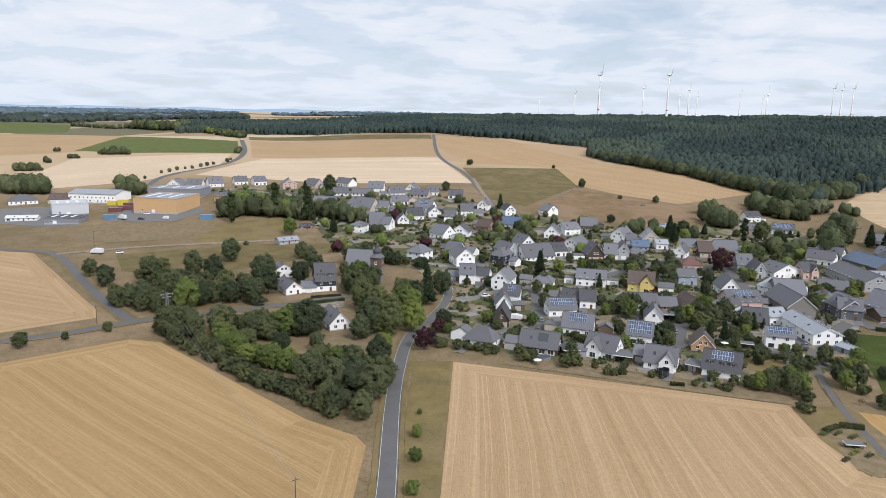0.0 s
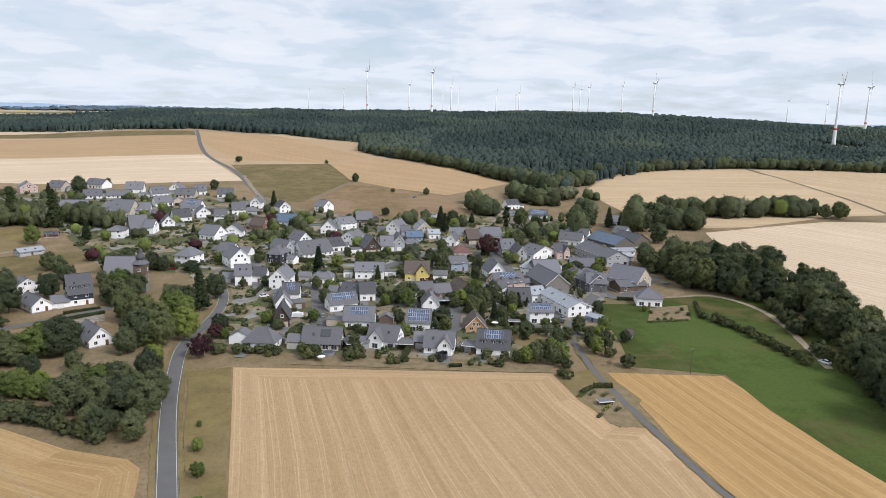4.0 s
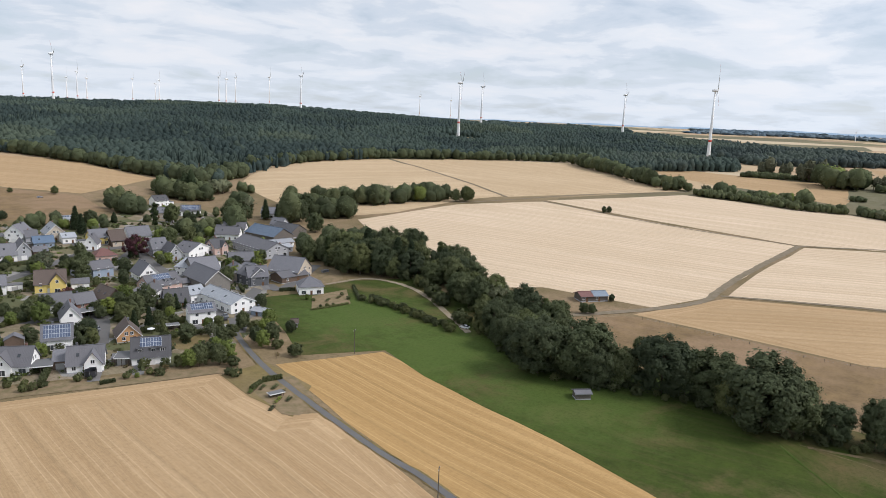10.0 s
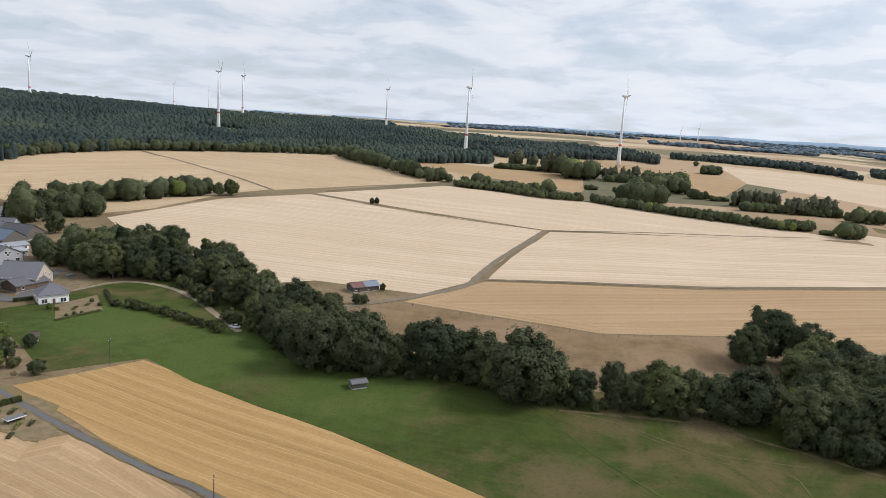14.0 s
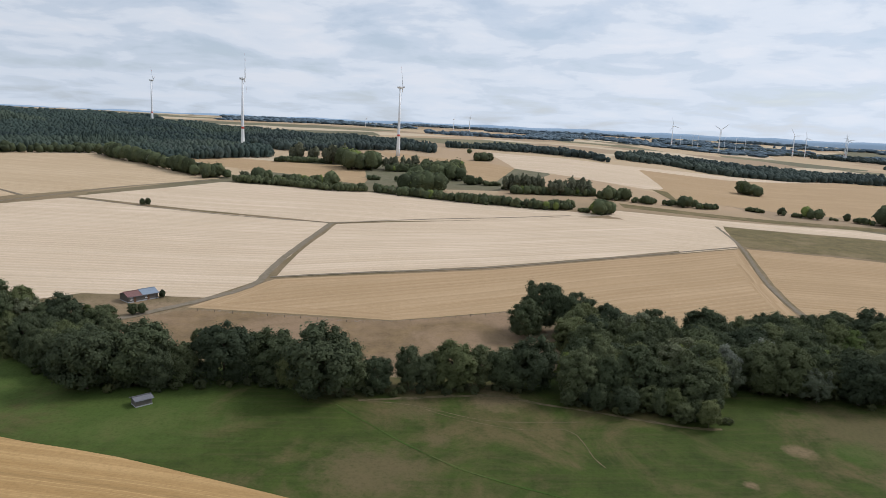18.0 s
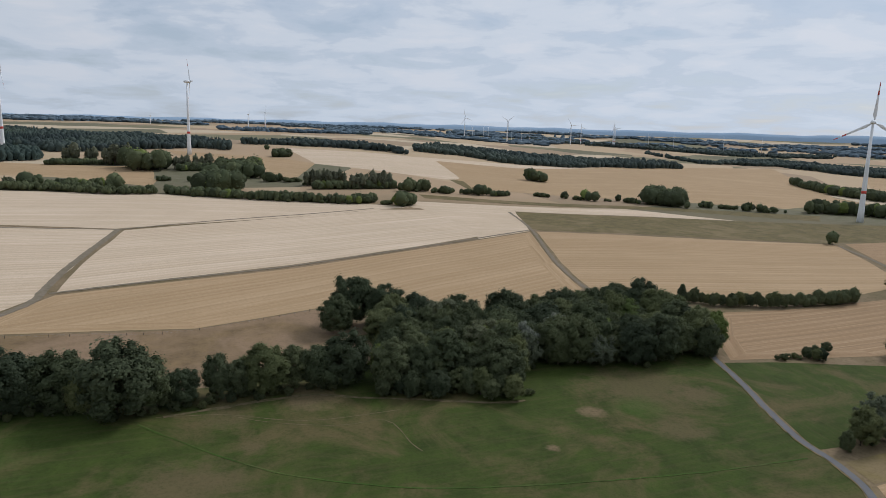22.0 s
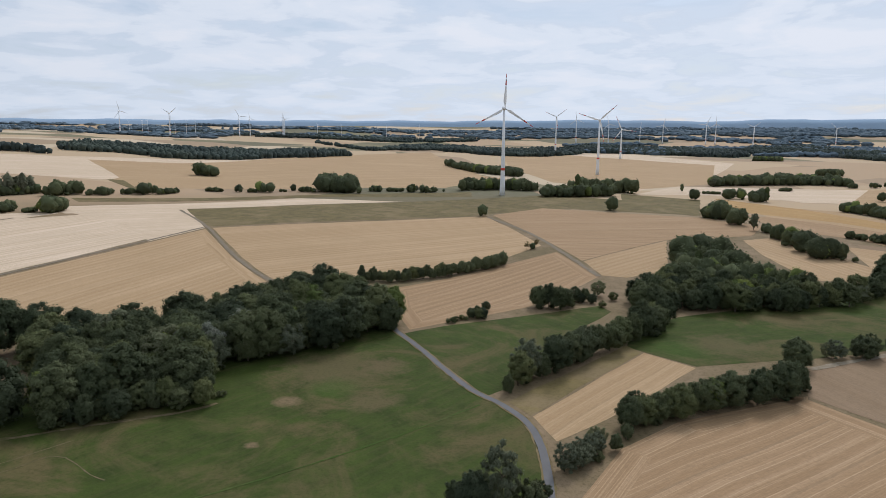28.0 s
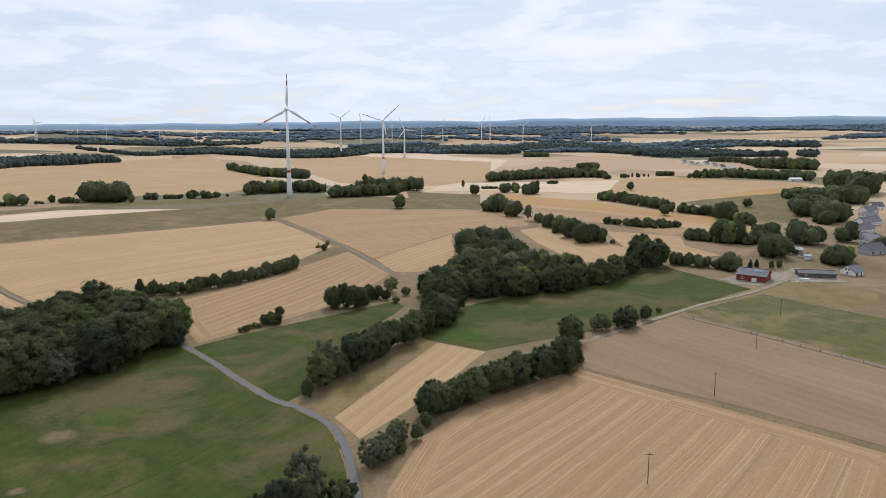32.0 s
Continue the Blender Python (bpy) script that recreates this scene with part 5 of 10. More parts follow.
        part("roof_deck", *box(-hx - 0.15, -hy - 0.15, eave + 0.003, hx + 0.15, hy + 0.15, eave + 0.3), rm, root)
        part("parapet", *joined(box(-hx - 0.2, -hy - 0.2, eave + 0.3, hx + 0.2, -hy + 0.1, eave + rise), box(-hx - 0.2, hy - 0.1, eave + 0.3, hx + 0.2, hy + 0.2, eave + rise),
                                box(-hx - 0.2, -hy + 0.1, eave + 0.3, -hx + 0.1, hy - 0.1, eave + rise), box(hx - 0.1, -hy + 0.1, eave + 0.3, hx + 0.2, hy - 0.1, eave + rise)), wm, root)
        for k in range(3):
            part("roof_light", *box(-hx * 0.7 + k * hx * 0.55, -hy * 0.6, eave + 0.31, -hx * 0.7 + k * hx * 0.55 + 1.6, hy * 0.6, eave + 0.6), TRIM, root, "translucent roof light strip")
    # a gabled wing towards the front
    if shape == "x":
        w, out, cx = L * 0.24, 1.1, L * (0.22 if rnd.random() < 0.7 else -0.18)
        wt = eave + rise * 0.86
        we = eave + 0.5
        part("wing", [(cx - w, -hy - out, z0), (cx + w, -hy - out, z0), (cx + w, 0, z0), (cx - w, 0, z0), (cx - w, -hy - out, we), (cx + w, -hy - out, we), (cx + w, 0, we), (cx - w, 0, we),
                      (cx, -hy - out, wt), (cx, 0, wt)], [(0, 1, 5, 4), (1, 2, 6, 5), (3, 0, 4, 7), (4, 5, 8)], wm, root)
        kk = (wt - we) / w
        for s in (-1, 1):
            slab([(cx + s * (w + 0.4), -hy - out - 0.5, we - 0.4 * kk), (cx + s * (w + 0.4), 0, we - 0.4 * kk), (cx, 0, wt), (cx, -hy - out - 0.5, wt)], thick, rm, "roof_slope", root, (0, 1, 0))
        wn_ = new("window", BIG_WINDOW)
        wn_.parent, wn_.location = root, (cx, -hy - out - 0.02, 0.3)
        wn_ = new("window", WINDOW)
        wn_.parent, wn_.location = root, (cx, -hy - out - 0.02, we - 0.2)
    # chimney
    if kind == "house" and rnd.random() < 0.85:
        cx, cy = (rnd.uniform(-0.3, 0.3) * L, 0.5) if not across else (0.5, rnd.uniform(-0.2, 0.35) * D)
        part("chimney", *joined(box(cx - 0.3, cy - 0.3, top - 1.4, cx + 0.3, cy + 0.3, top + 0.9), box(cx - 0.36, cy - 0.36, top + 0.9, cx + 0.36, cy + 0.36, top + 1.02)), BRICKS if rnd.random() < 0.6 else WALLS["slate"], root)
    # windows and doors
    blind = wall in ("wood", "metalwall", "orangehall", "greyhall", "barnred", "stone", "brown")

    def opening(me, name, px, py, pz, face):
        o = new(name, me)
        o.parent = root
        o.matrix_local = pose(px, py, pz, 0, 0, face)

    def facade(width, cx, cy, face, gable):
        c, s = math.cos(radians(face)), math.sin(radians(face))
        for level in range(1 if eave < 4.2 else 2):
            n = max(1, int(width / (3.4 if level else 3.0) * (1.0 if face == 0 else 0.72 if math.hypot(x, y) < 450 else 0.45)))
            for i in range(n):
                o = (i + 0.5) / n * width - width / 2
                me, nm, pz = WINDOW, "window", 0.95 + 2.6 * level
                if level == 0 and i == n // 2 and face == 0:
                    me, nm, pz = (GATE, "gate", 0.0) if rnd.random() < 0.25 else (DOOR, "door", 0.0)
                elif level == 0 and rnd.random() < 0.2 and n > 1:
                    me, pz = BIG_WINDOW, 0.35
                opening(me, nm, cx + c * o, cy + s * o, pz, face)
        if gable and rise > 3:
            for o in ((-0.9, 0.9) if width > 7 else (0,)):
                opening(WINDOW, "window", cx + c * o, cy + s * o, eave + 0.35, face)

    if not blind:
        if "glass" in extras:
            for k in range(4):
                opening(BIG_WINDOW, "window", -hx + (k + 0.7) * L / 4.4, -hy - 0.04, 0.3, 0)
        else:
            facade(L - 0.8, 0, -hy - 0.02, 0, across)
        if math.hypot(x, y) < 560:
            facade(D - 0.8, hx + 0.02, 0, 90, shape in ("f", "x"))
            facade(D - 0.8, -hx - 0.02, 0, 270, shape in ("f", "x"))
    elif L > 6:
        opening(GATE if wall not in ("stone", "wood", "brown") else DOOR, "gate", rnd.uniform(-0.2, 0.2) * L, -hy - 0.03, 0, 0)
        opening(WINDOW, "window", -hx * 0.6, -hy - 0.02, min(1.2, eave - 1.6), 0)
    # on the roof
    for o, u, w, ln, sl in slopes_made:
        n = u.cross(w)
        if n.z < 0:
            n = -n
        o2 = o + n * thick
        if "solar" in extras or roof == "barnsolar":
            full = "full" in extras
            cols = int((ln - 0.6) * (1.0 if full else 0.6) / 1.68)
            rows = max(1, int((sl - 0.5) * (1.0 if full else 0.7) / 1.70))
            if roof == "barnsolar":
                cols = int(ln * 0.5 / 1.68)
                o2 = o2 + u * (ln * 0.48)
            solar_array(root, o2 + u * ((ln - cols * 1.68) * 0.5 if roof != "barnsolar" else 0) + w * 0.35, u, w, n, cols, rows)
        elif kind == "house" and rnd.random() < 0.7 and ln > 7:
            for q in range(rnd.choice((1, 2, 2))):
                at = o2 + u * (ln * (0.25 + 0.4 * q)) + w * (sl * 0.4)
                c = [at + n * 0.02, at + u * 0.85 + n * 0.02, at + u * 0.85 + w * 1.2 + n * 0.02, at + w * 1.2 + n * 0.02]
                d2 = [p + n * 0.07 for p in c]
                part("skylight", c + d2, [(4, 5, 6, 7), (0, 1, 5, 4), (1, 2, 6, 5), (2, 3, 7, 6), (3, 0, 4, 7)], GLASS, root, "roof window of dark glass")
        if "glass" in extras:
            at = o2 + u * (ln * 0.47) + w * (sl * 0.15)
            c = [at + n * 0.02, at + u * 3.6 + n * 0.02, at + u * 3.6 + w * 3.0 + n * 0.02, at + w * 3.0 + n * 0.02]
            d2 = [p + n * 0.12 for p in c]
            part("skylight", c + d2, [(4, 5, 6, 7), (0, 1, 5, 4), (1, 2, 6, 5), (2, 3, 7, 6), (3, 0, 4, 7)], GLASS, root, "large dark glazed roof opening")
    if "dormer" in extras and shape == "f":
        for k in (-0.28, 0.06, 0.3):
            cx = k * L
            zb = eave + rise * 0.22
            yb = -hy * 0.78
            dormer = part("dormer", *box(cx - 1.0, yb, zb - 0.3, cx + 1.0, 0.0, zb + 1.25), WALLS["slate"], root, "slate dormer with a flat lid")
            part("dormer_lid", *box(cx - 1.2, yb - 0.25, zb + 1.253, cx + 1.2, 0.0, zb + 1.4), rm, dormer)
            opening(WINDOW, "window", cx, yb - 0.02, zb - 0.15, 0)
    return root


SHEET = roofing("flat_roof_felt", (0.17, 0.175, 0.18))


def shed(x, y, turn, length, depth, tall):
    """A carport or garage: posts, back wall and a flat lid with a fascia."""
    root = new("carport")
    tagged(root, "low flat-roofed shed with wooden posts and grey roof", "shed")
    root.matrix_basis = pose(x, y, height(x, y), 0, 0, turn)
    hx, hy = length / 2, depth / 2
    part("back_wall", *joined(box(-hx, hy - 0.2, -0.8, hx, hy, tall), box(-hx, -hy * 0.2, -0.8, -hx + 0.2, hy - 0.2, tall)), WALLS["wood"], root)
    for sx in (-1, 0, 1):
        part("post", *box(sx * (hx - 0.15) - 0.08, -hy + 0.1, -0.8, sx * (hx - 0.15) + 0.08, -hy + 0.26, tall), WALLS["timber"], root)
    lid = part("roof_deck", *box(-hx - 0.25, -hy - 0.25, tall, hx + 0.25, hy + 0.25, tall + 0.18), SHEET, root)
    part("fascia", *joined(box(-hx - 0.29, -hy - 0.29, tall - 0.06, hx + 0.29, -hy - 0.253, tall + 0.22), box(-hx - 0.29, -hy - 0.253, tall - 0.06, -hx - 0.253, hy + 0.29, tall + 0.22)), TRIM, lid)
    return root



GARAGE_DOOR = door_mesh(2.5, 2.1, plaster("garage_door", (0.42, 0.42, 0.41)))


def garage(x, y, turn, length, depth, tall, wall, pitched):
    """A small outbuilding: rendered walls, a flat or gently pitched roof and an up-and-over door."""
    root = new("garage")
    tagged(root, "small %s garage with a %s roof" % (WALL_WORDS[wall], "pitched grey" if pitched else "flat grey"), "garage", "outbuildings of the village")
    root.matrix_basis = pose(x, y, height(x, y), 0, 0, turn)
    BUILT.append((x, y, radians(turn), length / 2, depth / 2))
    hx, hy = length / 2, depth / 2
    if pitched:
        v = [(sx * hx, y_, z_) for sx in (-1, 1) for y_, z_ in ((-hy, -1.2), (hy, -1.2), (hy, tall), (0, tall + hy * 0.58), (-hy, tall))]
        part("wall", v, [(4, 3, 2, 1, 0), (5, 6, 7, 8, 9), (0, 5, 9, 4), (2, 7, 6, 1)], WALLS[wall], root)
        for s in (-1, 1):
            slab([(-hx - 0.3, s * (hy + 0.3), tall - 0.05), (hx + 0.3, s * (hy + 0.3), tall - 0.05), (hx + 0.3, 0, tall + hy * 0.6), (-hx - 0.3, 0, tall + hy * 0.6)], 0.14, ROOFS["slate"], "roof_slope", root, (1, 0, 0))
    else:
        part("wall", *box(-hx, -hy, -1.2, hx, hy, tall), WALLS[wall], root)
        part("roof_deck", *box(-hx - 0.15, -hy - 0.15, tall + 0.003, hx + 0.15, hy + 0.15, tall + 0.2), SHEET, root)
    o = new("garage_door", GARAGE_DOOR)
    o.parent, o.matrix_local = root, pose(0, -hy - 0.03, 0)
    return root


house(15.3, 252.6, -26, 12.5, 9.0, 3.4, 4.6, "h", "slate", "white")
house(36.4, 247.1, -21, 15.1, 9.0, 3.2, 5, "f", "slate", "timber", "glass")
house(58.9, 243.8, -34, 12.2, 10.0, 3.6, 5, "x", "slate", "white")
house(76.5, 232.8, -25, 11.5, 10.0, 3.2, 5, "x", "slate", "white")
house(95.3, 227.4, -25, 12.9, 11.0, 3.4, 5.5, "f", "dark", "white", "solar dormer")
house(76.2, 259.2, -21, 10.2, 9.0, 4.6, 4.5, "f", "slate", "white", "solarfull")
house(98.3, 254.9, -15, 8.7, 11.0, 2.6, 4.6, "p", "brown", "orange")
house(129.2, 259.4, -15, 10.9, 9.0, 5.8, 2.6, "f", "slate", "white", "solarfull")
house(149.2, 275.4, 1, 12.4, 30.0, 4.8, 2.8, "g", "metal", "white")
house(132.4, 288.6, -16, 10.6, 10.0, 3, 5, "f", "dark", "grey")
house(142.0, 291.9, 8, 8.2, 9.0, 4.5, 3, "f", "metal", "white")
house(127.5, 302.0, -46, 4.6, 10.0, 5, 3.5, "g", "dark", "white")
house(136.8, 314.4, 7, 15.7, 11.0, 5, 4, "f", "slate", "pink", "solar dormer")
house(157.8, 310.5, -2, 12.2, 24.0, 6, 5, "g", "slate", "stone")
house(180.5, 306.2, 3, 10.1, 12.0, 5.5, 3.5, "g", "slate", "slate")
house(180.0, 321.0, -8, 8.8, 14.0, 5, 3.5, "h", "slate", "beige")
house(98.9, 341.5, -18, 12.1, 10.0, 5, 5, "x", "brown", "yellow")
house(90.4, 306.8, -7, 12.1, 9.0, 4, 4, "f", "slate", "white")
house(100.8, 307.1, 1, 8.3, 9.0, 3, 3.5, "f", "slate", "brick")
house(88.3, 284.1, -14, 7.5, 12.0, 4.5, 4.5, "g", "slate", "white")
house(111.0, 307.0, 6, 10.2, 14.0, 3, 5, "g", "brown", "timber")
house(51.1, 294.1, 8, 13.3, 9.0, 4, 4, "f", "slate", "white", "solarfull")
house(54.2, 268.5, -18, 12.9, 9.0, 4, 5, "f", "slate", "white", "solar")
house(65.5, 308.5, -7, 7.5, 10.0, 4.5, 4, "f", "dark", "white")
house(59.5, 312.6, -32, 9.2, 10.0, 3.5, 4, "f", "dark", "white")
house(32.1, 313.2, -13, 8.1, 9.0, 4.5, 4, "f", "dark", "white", "solar")
house(26.8, 300.6, -0, 7.0, 13.0, 4, 4.5, "g", "slate", "white")
house(24.9, 279.0, -8, 6.3, 13.0, 4, 5, "g", "dark", "timber")
house(50.5, 343.2, -18, 9.9, 9.0, 3.5, 3.5, "h", "slate", "white")
house(30.1, 336.9, -20, 8.9, 13.0, 6, 4.5, "g", "slate", "white")
house(12.8, 346.2, -7, 7.3, 10.0, 6, 4, "f", "slate", "white")
house(21.0, 351.0, -16, 6.3, 9.0, 4, 3, "f", "dark", "white")
house(10.6, 386.4, 17, 10.4, 14.0, 6, 4.5, "g", "slate", "white")
house(33.7, 392.6, -35, 7.9, 12.0, 6, 3.5, "h", "slate", "dark")
house(37.0, 406.6, 34, 7.2, 13.0, 6, 4, "g", "slate", "grey")
house(49.4, 427.4, 19, 8.4, 14.0, 6, 4.5, "g", "slate", "white")
house(53.6, 406.2, 24, 19.3, 14.0, 3, 6, "f", "slate", "white")
house(68.4, 418.0, 19, 8.1, 12.0, 4, 4, "f", "dark", "white")
house(83.1, 433.3, -41, 10.4, 12.0, 5, 4, "g", "slate", "white")
house(-13.2, 395.2, -34, 9.5, 12.0, 6, 3.5, "h", "slate", "white")
house(7.3, 410.3, -26, 8.4, 10.0, 4, 4, "f", "slate", "white")
house(-0.5, 457.5, -41, 11.5, 12.0, 4, 5, "f", "slate", "white")
house(11.9, 463.5, -12, 11.6, 12.0, 4, 4.5, "g", "dark", "white")
house(29.2, 484.1, -26, 9.0, 12.0, 4, 4, "f", "brown", "brick")
house(48.4, 495.9, -19, 12.9, 10.0, 3.5, 4.5, "f", "solarblue", "white")
house(49.8, 542.7, 16, 8.3, 11.0, 5, 4, "g", "dark", "white")
house(81.6, 545.8, -49, 9.3, 12.0, 5, 4, "f", "slate", "white")
house(73.7, 470.4, -13, 9.9, 14.0, 4, 5, "g", "slate", "white")
house(85.9, 480.8, 23, 12.2, 12.0, 5, 3.5, "f", "slate", "white")
house(103.7, 501.2, -5, 11.1, 14.0, 3, 5, "f", "slate", "brown")
house(9.9, 609.4, -1, 12.5, 11.0, 3.5, 4, "f", "dark", "white")
house(-9.6, 623.4, -3, 9.4, 11.0, 4, 4, "f", "slate", "white")
house(-28.4, 636.3, -21, 9.7, 10.0, 4, 4, "g", "slate", "white")
house(-20.6, 612.1, -14, 15.5, 11.0, 3, 4, "f", "slate", "beige")
house(-42.1, 614.6, 22, 11.8, 11.0, 4, 5, "f", "slate", "white")
house(-37.0, 576.9, 18, 12.7, 11.0, 3.5, 4, "f", "slate", "white")
house(32.2, 561.0, -17, 8.1, 11.0, 5, 4, "g", "slate", "white")
house(17.7, 535.7, -2, 9.1, 11.0, 5, 4.5, "f", "slate", "white")
house(4.5, 511.8, -3, 7.8, 11.0, 5, 4, "f", "slate", "white")
house(-7.6, 530.0, 9, 9.3, 12.0, 4, 4, "g", "slate", "white")
house(-21.6, 517.2, 16, 11.5, 11.0, 4, 4.5, "f", "dark", "white")
house(-29.0, 494.5, 8, 7.7, 11.0, 5, 4, "g", "dark", "white")
house(-14.3, 552.8, -23, 13.6, 12.0, 3.5, 5, "f", "slate", "white", "solar")
house(-46.7, 485.4, 14, 10.3, 13.0, 4, 7, "f", "slate", "stone")
house(-211.8, 649.2, 37, 13.1, 11.0, 4, 5, "f", "slate", "white")
house(-182.3, 576.6, 8, 10.5, 12.0, 5, 2, "f", "slate", "orange")
house(-192.7, 664.7, 32, 11.8, 10.0, 4, 4, "f", "slate", "white")
house(-175.1, 665.0, 35, 11.5, 10.0, 4.5, 4, "f", "slate", "white")
house(-143.8, 650.2, 26, 12.5, 10.0, 5, 4, "g", "slate", "pink")
house(-121.5, 656.0, -30, 13.4, 12.0, 4, 4.5, "f", "slate", "beige")
house(-93.1, 666.3, -37, 17.7, 11.0, 4, 4, "f", "slate", "white")
house(-61.4, 638.7, -6, 13.5, 11.0, 4, 5, "f", "slate", "white")
house(-106.1, 638.1, -23, 8.9, 10.0, 4, 4, "g", "slate", "white")
house(-90.5, 615.4, 7, 12.9, 11.0, 3, 4, "f", "slate", "white")
house(-71.4, 615.1, -5, 16.9, 11.0, 2.8, 3.5, "f", "slate", "white")
house(-59.4, 538.4, -27, 15.6, 14.0, 5, 7, "f", "slate", "beige")
house(-70.0, 550.5, -44, 6.9, 10.0, 5, 4, "f", "slate", "white")
house(-48.0, 540.3, -4, 11.1, 12.0, 5, 4.5, "f", "slate", "grey")
house(-57.0, 471.1, -15, 9.8, 10.0, 5.5, 2.5, "h", "slate", "white")
house(-94.8, 563.2, -3, 17.5, 12.0, 3.5, 4.5, "f", "slate", "brown")
house(-84.6, 527.1, -21, 19.7, 12.0, 3, 5, "f", "brown", "pink")
house(-124.0, 544.9, 38, 13.7, 11.0, 3.5, 4, "f", "slate", "white")
house(-97.7, 434.0, 35, 12.5, 7.0, 2.6, 1.6, "f", "metal", "grey")
house(-94.5, 477.4, -3, 7.4, 5.0, 2.2, 1.2, "f", "dark", "red")
house(-56.9, 331.0, 17, 9.4, 11.0, 6, 7, "f", "dark", "slatewhite", "dormer")
house(-72.8, 324.8, 33, 7.6, 14.0, 3.4, 3, "g", "slate", "white")
house(-63.7, 327.0, 13, 6.4, 9.0, 3, 2, "f", "slate", "white")
house(-83.1, 354.9, 29, 9.8, 9.0, 4.5, 3, "g", "slate", "white")
house(-43.0, 272.4, 28, 9.3, 15.0, 3, 4.5, "g", "slate", "white")
house(153.9, 494.7, -4, 8.9, 9.0, 3.5, 2, "f", "metal", "white", "solar")
house(239.2, 545.4, 4, 11.0, 10.0, 5, 3.5, "f", "dark", "white")
house(242.8, 499.1, -29, 13.2, 11.0, 4.5, 3.5, "f", "dark", "white", "solarfull")
house(219.0, 497.5, -37, 10.1, 10.0, 4.5, 3, "f", "slate", "beige")
house(117.4, 457.5, -40, 9.8, 12.0, 6, 4.5, "g", "slate", "white")
house(122.1, 452.3, -9, 6.1, 10.0, 4, 3, "f", "slate", "grey")
house(134.4, 452.8, -6, 10.4, 14.0, 5, 5, "g", "metal", "beige")
house(138.5, 441.9, -5, 7.2, 10.0, 4, 2, "f", "metal", "white")
house(151.9, 431.7, -4, 10.2, 11.0, 5, 4, "f", "slate", "yellow")
house(144.8, 420.6, -31, 6.9, 11.0, 4, 4.5, "g", "slate", "white")
house(159.7, 425.4, -3, 8.3, 12.0, 4, 5, "f", "brown", "timber")
house(174.6, 431.0, -2, 13.2, 12.0, 4, 5, "f", "slate", "white")
house(139.7, 390.2, -4, 11.0, 10.0, 4, 3, "h", "red", "pink")
house(126.3, 359.6, 3, 9.6, 10.0, 5, 3, "f", "slate", "blue")
house(169.7, 391.5, -4, 8.5, 11.0, 5, 5, "f", "slate", "grey")
house(172.5, 379.1, -4, 6.2, 12.0, 5, 4, "g", "slate", "grey")
house(185.9, 381.5, 18, 18.0, 13.0, 4, 4, "g", "slate", "white")
house(199.6, 379.5, 3, 8.3, 11.0, 5, 4, "x", "dark", "pink")
house(169.5, 341.9, -61, 13.2, 20.0, 5, 3, "f", "metal", "white")
house(168.3, 335.4, -11, 13.0, 20.0, 5, 5, "f", "slate", "stone")
house(89.0, 411.2, 4, 9.5, 14.0, 4, 6, "g", "slate", "timber")
house(100.0, 413.9, -7, 7.6, 11.0, 4, 5, "f", "slate", "white")
house(107.7, 416.0, -8, 6.6, 14.0, 6, 4, "g", "slate", "grey")
house(75.7, 349.6, -15, 14.3, 9.0, 5, 3.5, "f", "slate", "white")
house(141.6, 342.0, -4, 8.9, 13.0, 4, 5, "g", "slate", "white")
house(123.8, 436.5, -8, 10.0, 9.0, 3.5, 3, "f", "solarblue", "blue")
house(247.5, 399.3, -82, 28.3, 16.0, 4.5, 4.5, "f", "solarblue", "wood")
house(263.9, 401.9, -77, 19.5, 14.0, 4.5, 4, "f", "dark", "wood")
house(241.4, 377.2, -5, 15.6, 8.0, 3, 1.5, "f", "metal", "white")
house(233.0, 363.5, 4, 11.7, 9.0, 3.2, 1.5, "f", "metal", "grey")
house(222.3, 368.1, -90, 36.8, 16.0, 5, 4, "f", "slate", "grey")
house(201.5, 383.0, -12, 9.9, 10.0, 6, 3.5, "h", "dark", "pink")
house(225.7, 412.2, -42, 14.6, 10.0, 4.5, 4, "f", "slate", "white")
house(238.1, 425.8, -44, 14.2, 10.0, 4, 4, "f", "slate", "white")
house(197.7, 348.1, -22, 13.0, 10.0, 3.5, 3.5, "f", "slate", "stone")
house(185.5, 316.9, -80, 7.0, 10.0, 6, 2.5, "f", "slate", "white")
house(181.3, 304.2, -22, 9.3, 11.0, 5.5, 4, "f", "slate", "slate")
house(203.0, 307.7, -60, 16.8, 16.0, 5, 6, "f", "slate", "beige")
house(198.6, 301.1, 1, 15.4, 10.0, 3.5, 2, "f", "slate", "brown")
house(192.3, 274.4, -27, 11.2, 11.0, 4.5, 3.5, "h", "slate", "white")
house(289.3, 466.2, -46, 9.8, 10.0, 4.5, 4, "f", "slate", "white")
house(270.7, 423.3, -62, 8.8, 10.0, 4.5, 4, "f", "slate", "grey")
house(323.7, 485.2, -33, 4.9, 8.0, 4, 3, "f", "slate", "white")
house(153.3, 254.1, -69, 6.7, 6.0, 2.4, 1, "f", "metal", "blue")
house(155.0, 231.5, -35, 2.4, 4.0, 2.2, 1, "f", "brown", "wood")
house(-338.1, 562.1, 33, 20.6, 16.0, 3.5, 4, "h", "slate", "white")
house(-309.1, 567.1, 0, 16.8, 12.0, 3, 4.5, "f", "brown", "yellow")
house(-281.3, 573.8, -5, 39.6, 24.0, 7, 2.5, "f", "metal", "white")
house(-279.6, 522.0, 32, 24.1, 20.0, 8, 0.8, "F", "white", "metalwall")
house(-263.4, 486.6, 5, 23.2, 16.0, 4, 0.5, "F", "dark", "greyhall")
